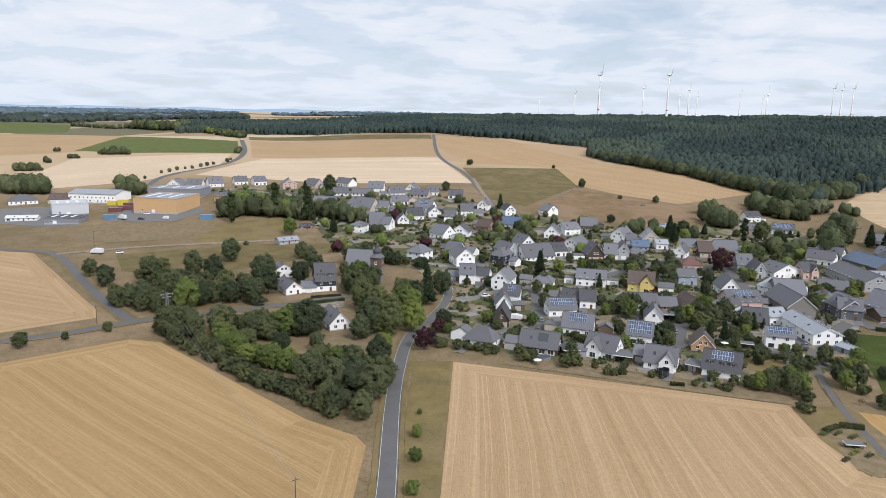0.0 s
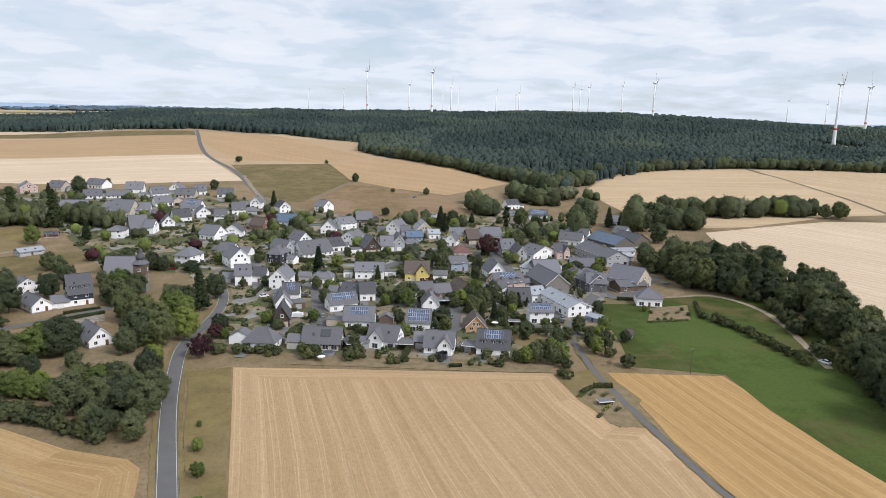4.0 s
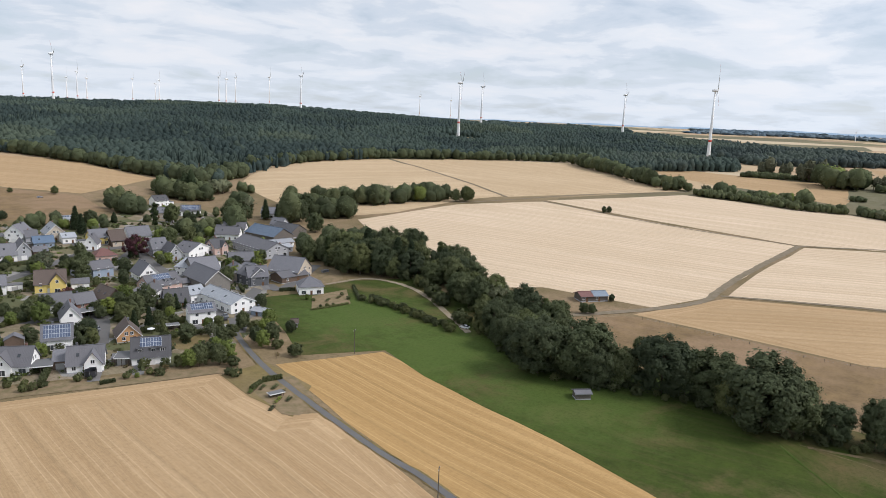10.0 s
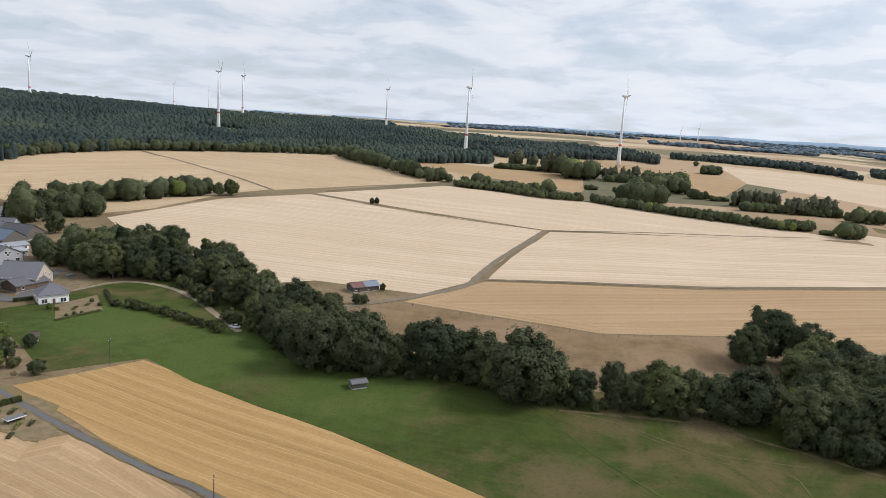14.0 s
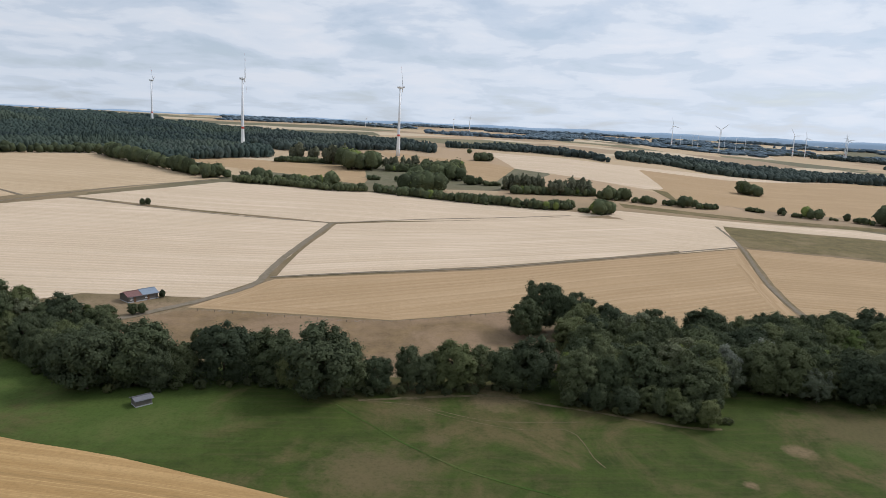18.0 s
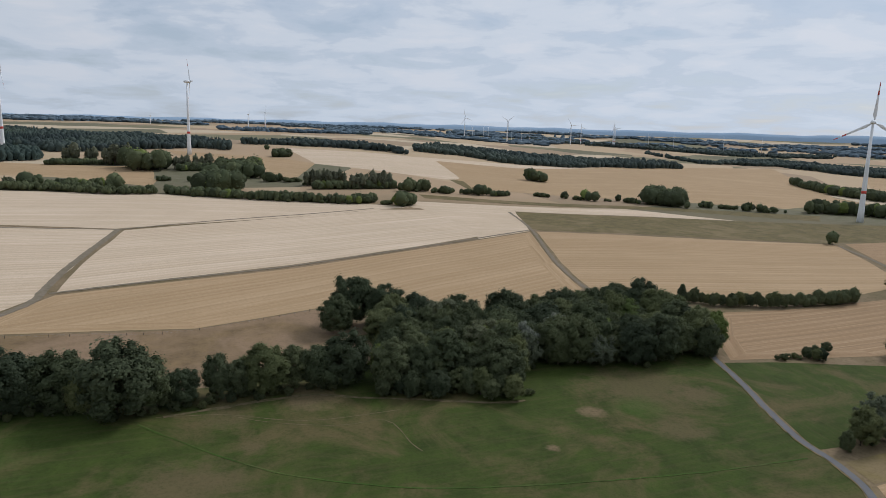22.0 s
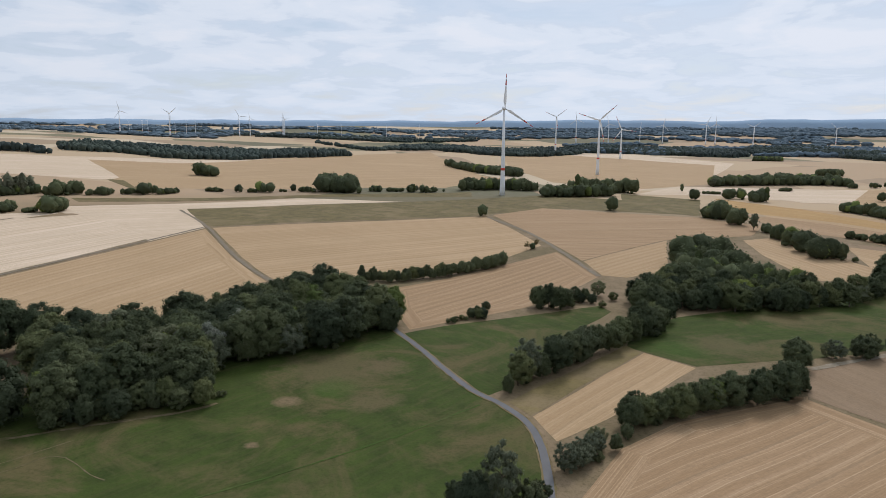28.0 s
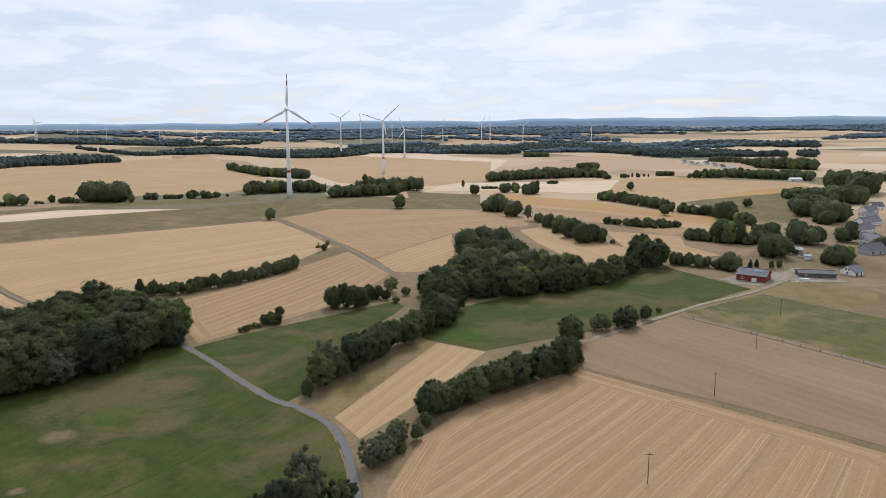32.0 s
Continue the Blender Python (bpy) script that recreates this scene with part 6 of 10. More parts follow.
house(-210.8, 534.2, -8, 34.1, 36.0, 10.5, 0.5, "F", "metal", "orangehall")
house(-224.9, 597.5, -3, 43.5, 26.0, 7, 0.6, "F", "metal", "greyhall")
house(-298.1, 493.8, 15, 19.6, 9.0, 2.4, 1.2, "f", "white", "white")
house(-242.6, 639.5, -12, 14.7, 11.0, 3.5, 5, "g", "slate", "white")
house(-226.9, 642.2, 3, 13.1, 12.0, 4, 4, "f", "slate", "white")
house(108.6, -421.8, -176, 15.5, 14.0, 4.2, 2.6, "f", "barnsolar", "barnred")
house(83.2, -454.5, -153, 20.0, 10.0, 3, 1, "f", "dark", "wood")
house(102.1, -769.5, 124, 19.6, 10.0, 4.5, 4, "g", "slate", "white")
house(93.3, -675.6, -112, 20.7, 10.0, 4, 4, "f", "slate", "white")
house(76.3, -607.3, 143, 13.0, 10.0, 5, 4, "f", "slate", "white")
house(97.5, -732.8, -109, 28.8, 10.0, 4, 4, "f", "slate", "white")
house(111.2, -829.7, -113, 18.9, 10.0, 4, 4, "f", "slate", "white")
house(256.0, -1160.7, -149, 15.9, 14.0, 4, 2, "f", "white", "white")
house(110.9, -534.0, -161, 5.7, 8.0, 3, 1.5, "f", "metal", "grey")
house(99.6, -512.2, -168, 4.0, 6.0, 3, 1, "f", "metal", "white")
house(286.7, 181.2, -31, 6.9, 7.5, 3, 1.4, "f", "red", "wood")
house(292.7, 177.6, -31, 6.9, 7.5, 3, 1.5, "f", "barnblue", "wood")
house(-38.3, 480.7, -15, 5.9, 11.0, 5, 4, "f", "slate", "white")
house(189.3, 117.8, -37, 4.4, 3.5, 2.4, 0.5, "f", "slate", "wood")
house(110.2, -870.9, -141, 11.9, 10.0, 4, 4, "f", "slate", "white")
house(70.3, -566.8, -122, 14.5, 10.0, 4, 4, "f", "slate", "grey")
house(67.5, -474.7, -115, 8.2, 9.0, 3, 3, "f", "slate", "white")
house(565.1, -1577.9, -137, 9.1, 14.0, 4, 4, "f", "slate", "white")
house(530.0, -1521.7, -135, 8.8, 14.0, 4, 4, "g", "slate", "white")
house(532.1, -1577.7, -138, 8.8, 14.0, 4, 4, "f", "dark", "white")
house(497.7, -1525.8, -136, 9.7, 14.0, 4, 4, "f", "slate", "white")
house(459.4, -1455.8, -133, 9.4, 14.0, 4, 4, "f", "brown", "white")
house(603.4, -1637.8, -139, 8.2, 14.0, 4, 4, "f", "slate", "white")
house(427.7, -1404.9, -133, 12.0, 16.0, 4, 3, "f", "metal", "white")
shed(46.5, 243.5, 3, 5.7, 7.0, 2.6)
shed(64.7, 237.9, -21, 6.4, 7.0, 2.8)
shed(87.1, 229.9, -33, 4.5, 7.0, 2.8)
shed(97.3, 291.1, -6, 6.1, 6.0, 2.8)
shed(115.6, 255.2, -18, 4.3, 3.0, 2.2)
shed(110.0, 174.2, -6, 4.3, 2.0, 1.2)

# ---- trees ----


def tube(path, radii, sides=7):
    """A tapered tube along points, as vertices and faces."""
    verts, faces = [], []
    for k, (p, r) in enumerate(zip(path, radii)):
        d = (Vector(path[min(k + 1, len(path) - 1)]) - Vector(path[max(k - 1, 0)])).normalized()
        q = d.to_track_quat("Z", "Y")
        for s in range(sides):
            t = 2 * math.pi * s / sides
            verts.append(Vector(p) + q @ Vector((r * math.cos(t), r * math.sin(t), 0)))
    for k in range(len(path) - 1):
        for s in range(sides):
            i, j = k * sides + s, k * sides + (s + 1) % sides
            faces.append((i, j, j + sides, i + sides))
    faces.append(tuple(range((len(path) - 1) * sides, len(path) * sides)))
    return verts, faces


def clumps(kind, rng):
    """Centres and radii of a crown's leaf clumps, for a tree one unit high."""
    out = []
    if kind == "conifer":
        for k in range(46):
            z = 0.1 + 0.86 * (k / 46)
            r = 0.25 * (1 - (z - 0.06) / 0.94) + 0.008
            t = k * 2.4 + rng.uniform(-0.4, 0.4)
            out.append((r * 0.62 * math.cos(t), r * 0.62 * math.sin(t), z, 0.30 * r + 0.035))
    elif kind == "poplar":
        for k in range(34):
            z = 0.1 + 0.84 * rng.random()
            w = 0.15 * math.sin(math.pi * min(1, (z - 0.03) / 0.95)) ** 0.6
            t = rng.uniform(0, 6.283)
            r = w * rng.uniform(0.2, 0.8)
            out.append((r * math.cos(t), r * math.sin(t), z, 0.06 + 0.02 * rng.random()))
    else:
        base, half, wide, n, size = {"oak": (0.51, 0.46, 0.39, 96, 0.096), "ash": (0.53, 0.45, 0.33, 86, 0.088), "maple": (0.50, 0.47, 0.40, 98, 0.098), "lime": (0.52, 0.45, 0.36, 86, 0.09), "round": (0.52, 0.46, 0.52, 40, 0.115), "hazel": (0.5, 0.47, 0.55, 42, 0.11),
                                     "purple": (0.54, 0.44, 0.46, 40, 0.11), "willow": (0.52, 0.46, 0.40, 70, 0.075), "silver": (0.55, 0.43, 0.32, 70, 0.07), "bare": (0.6, 0.36, 0.36, 14, 0.09), "aspen": (0.55, 0.44, 0.2, 40, 0.07)}[kind]
        lean = (rng.uniform(-0.06, 0.06), rng.uniform(-0.06, 0.06))
        ph = rng.uniform(0, 6.28, 4)
        for k in range(n):
            t, u = k * 2.39996 + rng.uniform(-0.5, 0.5), 1 - 1.94 * (k + 0.5) / n
            f = (0.45 + 0.53 * math.sqrt(rng.random())) * (1 + 0.10 * math.sin(2 * t + ph[0]) + 0.09 * math.sin(3 * t + 4 * u + ph[1]) + 0.07 * math.sin(7 * u + ph[2]))
            s = math.sqrt(max(0, 1 - u * u))
            s = s ** 0.8 if u < 0 else s
            out.append((wide * f * s * math.cos(t) + lean[0], wide * f * s * math.sin(t) + lean[1], base + half * min(f, 1.04) * u * 0.96, size * rng.uniform(0.7, 1.35)))
    return out


def crown_arrays(kind, seed):
    """A crown of many small leaf sprays round its clumps, open between them, as vertices and quads."""
    rng = np.random.default_rng(seed)
    cl = clumps(kind, rng)
    per = {"conifer": 70, "bare": 26, "willow": 84, "silver": 84, "poplar": 130, "purple": 120, "round": 150, "hazel": 150}.get(kind, 122)
    size = {"conifer": 0.021, "poplar": 0.016, "round": 0.025, "hazel": 0.025, "bare": 0.03}.get(kind, 0.0142)
    vs, fs, at = [], [], 0
    # dense inner shadow-giving twigs
    for x, y, z, r in cl:
        n = 5
        for a in range(n):
            for b in range(3):
                ph = math.pi * (b + 0.5) / 3
                t = 2 * math.pi * a / n
                w = 0.6 * r
                vs.append((x + w * math.sin(ph) * math.cos(t), y + w * math.sin(ph) * math.sin(t), z + w * math.cos(ph)))
        for a in range(n):
            for b in range(2):
                i, j = at + a * 3 + b, at + ((a + 1) % n) * 3 + b
                fs.append((i, i + 1, j + 1, j))
        at += 3 * n
    cl = np.array(cl)
    k = np.repeat(np.arange(len(cl)), per)
    d = rng.normal(size=(len(k), 3))
    d /= np.linalg.norm(d, axis=1, keepdims=True)
    flat = np.array([1, 1, 0.8 if kind != "conifer" else 0.55])
    pos = cl[k, :3] + d * cl[k, 3:] * flat * rng.uniform(0.35, 1.2, (len(k), 1))
    out = (pos - (0, 0, 0.46)) * (2.4, 2.4, 2.0)
    nrm = out + d * 0.45 + rng.normal(size=d.shape) * 0.34 + (0, 0, 0.3)
    nrm /= np.linalg.norm(nrm, axis=1, keepdims=True)
    u = np.cross(nrm, rng.normal(size=d.shape))
    u /= np.linalg.norm(u, axis=1, keepdims=True)
    v = np.cross(nrm, u)
    s = size * rng.uniform(0.6, 1.35, (len(k), 1))
    quad = np.stack([pos - u * s - v * s * 0.6, pos + u * s * 0.8 - v * s * 0.8 - nrm * s * 0.25, pos + u * s + v * s * 0.6, pos - u * s * 0.7 + v * s * 0.9 - nrm * s * 0.3], 1)
    quad[:, :, 2] = np.maximum(quad[:, :, 2], 0.012)
    vs = np.concatenate([np.array(vs), quad.reshape(-1, 3)])
    q = np.arange(len(k) * 4).reshape(-1, 4) + at
    return vs, np.concatenate([np.array(fs), q])


def far_crown_arrays(kind, seed, n, size):
    """A closed crown with the lumps of its clumps and sprays standing out of it, for trees far off."""
    rng = np.random.default_rng(seed)
    cl = np.array(clumps(kind, rng))
    centre = np.array((cl[:, 0].mean(), cl[:, 1].mean(), 0.47))
    rel, grow = cl[:, :3] - centre, cl[:, 3] * (0.8 if kind in ("willow", "silver", "aspen", "bare") else 1.12)

    def outer(d):
        along = d @ rel.T
        gap = (rel**2).sum(1)[None] - along**2
        hit = np.where(gap < grow**2, along + np.sqrt(np.maximum(grow**2 - gap, 0)), 0.0)
        return np.maximum(hit.max(1), 0.12)

    sides, rows = 14, 9
    d = np.array([(math.sin(math.pi * (b + 0.3) / rows) * math.cos(6.2832 * (a + 0.5 * (b % 2)) / sides), math.sin(math.pi * (b + 0.3) / rows) * math.sin(6.2832 * (a + 0.5 * (b % 2)) / sides),
                   math.cos(math.pi * (b + 0.3) / rows)) for b in range(rows) for a in range(sides)])
    vs = centre + d * outer(d)[:, None] * 0.95
    fs = np.array([(b * sides + a, (b + 1) * sides + a, (b + 1) * sides + (a + 1) % sides, b * sides + (a + 1) % sides) for b in range(rows - 1) for a in range(sides)])
    d = rng.normal(size=(n, 3)) + (0, 0, 0.25)
    d /= np.linalg.norm(d, axis=1, keepdims=True)
    pos = centre + d * (outer(d) * rng.uniform(0.9, 1.08, n))[:, None]
    nrm = d + rng.normal(size=d.shape) * 0.42 + (0, 0, 0.15)
    nrm /= np.linalg.norm(nrm, axis=1, keepdims=True)
    u = np.cross(nrm, rng.normal(size=d.shape))
    u /= np.linalg.norm(u, axis=1, keepdims=True)
    v = np.cross(nrm, u)
    s = size * rng.uniform(0.5, 1.4, (n, 1))
    quad = np.stack([pos - u * s - v * s * 0.6, pos + u * s * 0.8 - v * s * 0.8, pos + u * s + v * s * 0.6, pos - u * s * 0.7 + v * s * 0.9], 1)
    vs = np.concatenate([vs, quad.reshape(-1, 3)])
    vs[:, 2] = np.maximum(vs[:, 2], 0.01)
    return vs, np.concatenate([fs, np.arange(n * 4).reshape(-1, 4) + sides * rows])


def crown_mesh(kind, seed):
    vs, q = crown_arrays(kind, seed)
    me = bpy.data.meshes.new("crown")
    me.from_pydata(vs.tolist(), [], q.tolist())
    me.materials.append(LEAVES[kind])
    return me


def trunk_mesh(kind, seed):
    rnd = random.Random(seed)
    top = {"conifer": 0.93, "poplar": 0.85, "round": 0.5, "hazel": 0.5}.get(kind, 0.66)
    r = {"round": 0.03, "hazel": 0.03, "poplar": 0.016}.get(kind, 0.021)
    path = [(0, 0, -0.03)] + [(rnd.uniform(-0.012, 0.012), rnd.uniform(-0.012, 0.012), top * k / 5) for k in range(1, 6)]
    verts, faces = tube(path, [r * 1.3, r, r * 0.85, r * 0.7, r * 0.5, r * 0.25])
    for k in range(0 if kind in ("conifer", "poplar") else 7):
        t, z = k * 2.4, top * rnd.uniform(0.35, 0.9)
        w = rnd.uniform(0.16, 0.3)
        bv, bf = tube([(0, 0, z), (w * 0.5 * math.cos(t), w * 0.5 * math.sin(t), z + 0.08), (w * math.cos(t), w * math.sin(t), z + 0.16)], [r * 0.5, r * 0.35, r * 0.12], 5)
        o = len(verts)
        verts += bv
        faces += [tuple(i + o for i in f) for f in bf]
    me = bpy.data.meshes.new("trunk")
    me.from_pydata([tuple(v) for v in verts], [], faces)
    me.materials.append(BARK)
    return me


TREE_TEXT = {
    "oak": ("oak_tree", "dark green oak with a dense rounded crown", "tree"), "ash": ("ash_tree", "green ash tree with a tall loose crown", "tree"),
    "maple": ("maple_tree", "deep green maple with a broad dense crown", "tree"), "lime": ("lime_tree", "light green broadleaf tree in full leaf", "tree"),
    "hazel": ("hazel_bush", "leafy undergrowth bush at the edge of trees", "bush"),
    "round": ("bush", "rounded green shrub growing from the ground", "bush"), "purple": ("copper_beech", "dark purple copper-leaved tree beside the road", "tree"),
    "conifer": ("conifer", "tall dark green conifer with drooping boughs", "tree"), "poplar": ("poplar", "slender upright tree with dark leaves", "tree"),
    "aspen": ("aspen", "tall slender aspen with a thin grey-green crown", "tree"), "silver": ("silver_willow", "silvery pale-leaved willow at the copse edge", "tree"), "willow": ("willow", "grey-green willow with loose airy crown", "tree"), "bare": ("fruit_tree", "thin half-bare fruit tree on dry grass", "tree"),
}
TREES = {}
for kind, count in (("oak", 5), ("ash", 5), ("maple", 5), ("lime", 3), ("round", 3), ("hazel", 3), ("purple", 1), ("conifer", 3), ("poplar", 2), ("willow", 3), ("silver", 2), ("aspen", 2), ("bare", 1)):
    TREES[kind] = [(crown_mesh(kind, 11 * k + len(kind)), trunk_mesh(kind, k)) for k in range(count)]
tree_rnd = random.Random(5)


def tree(x, y, h, kind, wide=1.0, group=""):
    name, label, category = TREE_TEXT[kind]
    ob = new(name, TREES[kind][tree_rnd.randrange(len(TREES[kind]))][0] if category == "bush" else None)
    tagged(ob, label, category, group)
    s = h * wide
    ob.matrix_basis = Matrix.LocRotScale((x, y, height(x, y) - 0.05), Euler((0, 0, tree_rnd.uniform(0, 6.28))), (s, s, h))
    if category == "bush":
        return ob
    crown, trunk = TREES[kind][tree_rnd.randrange(len(TREES[kind]))]
    for part_name, me in (("trunk", trunk), ("crown", crown)):
        p = new(part_name, me)
        p.parent = ob
    return ob


def inside(x, y, poly):
    hit = False
    for (x1, y1), (x2, y2) in zip(poly, poly[1:] + poly[:1]):
        if (y1 > y) != (y2 > y) and x < x1 + (x2 - x1) * (y - y1) / (y2 - y1):
            hit = not hit
    return hit


NEAR = 410.0  # trees nearer than this stand as single things
FAR_TREES = {}


def plant(x, y, h, kind, wide=1.0, single=False):
    if single or math.hypot(x, y) < NEAR:
        return tree(x, y, h, kind, wide, "trees of the belts and copses")
    FAR_TREES.setdefault(kind, []).append((x, y, height(x, y) - 0.1, h, wide * h, tree_rnd.uniform(0, 6.28)))


def wood(poly, h, gap, kind):
    """A belt or copse: trees at uneven spacing over a stretch of ground."""
    poly = list(poly)
    xs, ys = [p[0] for p in poly], [p[1] for p in poly]
    reach = min(math.hypot(*p) for p in poly)
    if reach > NEAR and gap > 5:
        gap *= 0.74 if reach < 850 else 0.92
    for i in range(int((max(xs) - min(xs)) / gap) + 2):
        for j in range(int((max(ys) - min(ys)) / gap) + 2):
            x = min(xs) + (i + (0.5 if j % 2 else 0) + tree_rnd.uniform(-0.34, 0.34)) * gap
            y = min(ys) + (j + tree_rnd.uniform(-0.34, 0.34)) * gap
            if not inside(x, y, poly):
                continue
            k = kind
            if kind == "oak":
                k = tree_rnd.choices(("oak", "ash", "maple", "lime", "willow", "poplar"), (30, 28, 30, 6, 4, 2) if x > 60 else (26, 44, 18, 6, 5, 1))[0]
            plant(x, y, h * tree_rnd.uniform(0.68, 1.18), k, tree_rnd.uniform(0.85, 1.2))
            if h > 8 and tree_rnd.random() < 0.55:
                plant(x + tree_rnd.uniform(-4, 4), y + tree_rnd.uniform(-4, 4), tree_rnd.uniform(2.2, 4.6), "hazel", tree_rnd.uniform(1.0, 1.5))


def far_trees():
    """All trees past the near ones, joined by kind."""
    for kind, rows in FAR_TREES.items():
        rows = np.array(rows)
        verts, faces, at = [], [], 0
        close = np.hypot(rows[:, 0], rows[:, 1]) < 640.0
        for k in range(8):
            tv, tf = far_crown_arrays(kind, 50 + k, *((640, 0.023) if k < 4 else (170, 0.035)))
            r = rows[close if k < 4 else ~close][k % 4::4]
            if not len(r):
                continue
            c, s = np.cos(r[:, 5])[:, None], np.sin(r[:, 5])[:, None]
            w = r[:, 4][:, None]
            verts.append(np.stack([(tv[None, :, 0] * c - tv[None, :, 1] * s) * w + r[:, 0][:, None], (tv[None, :, 0] * s + tv[None, :, 1] * c) * w + r[:, 1][:, None],
                                   tv[None, :, 2] * r[:, 3][:, None] + r[:, 2][:, None]], -1).reshape(-1, 3))
            faces.append((tf[None] + (np.arange(len(r)) * len(tv))[:, None, None]).reshape(-1, 4) + at)
            at += len(r) * len(tv)
        stuff_mesh("distant_tree", np.concatenate(verts), np.concatenate(faces), leaf(LEAF_COLOURS[kind][0] + "_joined", LEAF_COLOURS[kind][1], 0.34, True), "hedgerow and garden trees: " + TREE_TEXT[kind][1], "trees", True)
        stems = [(x, y, z, h) for x, y, z, h, _, _ in rows]
        sv = np.array([(dx, dy, dz) for dz in (-0.05, 0.5) for dx, dy in ((1, 0), (0, 1), (-1, 0), (0, -1))], float)
        sf = np.array([(0, 1, 5, 4), (1, 2, 6, 5), (2, 3, 7, 6), (3, 0, 4, 7)])
        st = np.array(stems)
        v = np.stack([sv[None, :, 0] * 0.02 * st[:, 3:] + st[:, 0:1], sv[None, :, 1] * 0.02 * st[:, 3:] + st[:, 1:2], sv[None, :, 2] * st[:, 3:] + st[:, 2:3]], -1).reshape(-1, 3)
        stuff_mesh("distant_trunk", v, (sf[None] + (np.arange(len(st)) * 8)[:, None, None]).reshape(-1, 4), BARK, "brown trunks of the far trees", "trees")


def stuff_mesh(name, v, f, material, label, category, smooth=False):
    k = f.shape[1]
    me = bpy.data.meshes.new(name)
    me.vertices.add(len(v))
    me.vertices.foreach_set("co", v.astype(np.float32).ravel())
    me.loops.add(f.size)
    me.loops.foreach_set("vertex_index", f.astype(np.int32).ravel())
    me.polygons.add(len(f))
    me.polygons.foreach_set("loop_start", np.arange(len(f), dtype=np.int32) * k)
    if smooth:
        me.polygons.foreach_set("use_smooth", [True] * len(f))
    me.update(calc_edges=True)
    me.materials.append(material)
    return tagged(new(name, me), label, category, kind="stuff")


# forest: crowns past counting
def canopy(name, dark, green, light):
    """Treetops seen from afar: stands of spruce and of broadleaf trees, each crown with its own green."""
    m = Mat(name, 0.92, spec=0.08)
    p = m.place((1, 1, 0))
    warp = m.n.new("ShaderNodeVectorMath")
    warp.operation = "MULTIPLY_ADD"
    t = m.n.new("ShaderNodeTexNoise")
    t.inputs["Scale"].default_value = 0.012
    m.l.new(p, t.inputs["Vector"])
    m.l.new(t.outputs["Color"], warp.inputs[0])
    warp.inputs[1].default_value = (90, 90, 0)
    m.l.new(p, warp.inputs[2])
    stand = m.n.new("ShaderNodeSeparateColor")
    m.l.new(m.voronoi(warp.outputs[0], 0.0075), stand.inputs[0])
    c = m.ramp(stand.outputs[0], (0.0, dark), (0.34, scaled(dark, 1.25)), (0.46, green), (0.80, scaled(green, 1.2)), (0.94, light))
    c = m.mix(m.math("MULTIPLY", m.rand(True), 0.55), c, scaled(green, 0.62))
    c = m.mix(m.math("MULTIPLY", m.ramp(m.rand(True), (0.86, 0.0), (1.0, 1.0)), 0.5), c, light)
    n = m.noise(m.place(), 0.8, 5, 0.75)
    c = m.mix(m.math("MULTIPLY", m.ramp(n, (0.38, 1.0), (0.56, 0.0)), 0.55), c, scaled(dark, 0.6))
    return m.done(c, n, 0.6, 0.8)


# the farther woods' paler canopy has haze put into its colour
HAZED_WOOD = canopy("hazed_canopy", (0.046, 0.060, 0.056), (0.058, 0.075, 0.064), (0.082, 0.102, 0.078))
FOREST = canopy("forest_canopy", (0.034, 0.050, 0.047), (0.053, 0.074, 0.062), (0.085, 0.108, 0.075))


def far_crown(rng, pointed):
    """A small rough crown: rings of points with uneven radius."""
    rings = ((0.12, 0.40), (0.5, 0.54), (0.78, 0.44), (0.95, 0.20)) if not pointed else ((0.1, 0.40), (0.45, 0.30), (0.75, 0.16), (0.92, 0.06))
    n, v, f = 6, [], []
    for k, (z, r) in enumerate(rings):
        for s in range(n):
            t = 2 * math.pi * (s + 0.5 * (k % 2)) / n
            w = r * rng.uniform(0.62, 1.3)
            v.append((w * math.cos(t), w * math.sin(t), z + rng.uniform(-0.07, 0.07)))
    v.append((rng.uniform(-0.06, 0.06), rng.uniform(-0.06, 0.06), 1.0))
    for k in range(3):
        for s in range(n):
            i, j = k * n + s, k * n + (s + 1) % n
            f += [(i, j, j + n), (i, j + n, i + n)]
    f += [(3 * n + s, 3 * n + (s + 1) % n, 4 * n) for s in range(n)]
    return np.array(v), np.array(f)


forest_rng = np.random.default_rng(8)
TURBINES = [tuple(o.location[:2]) for o in scene.objects if o.name.split(".")[0] == "wind_turbine"]


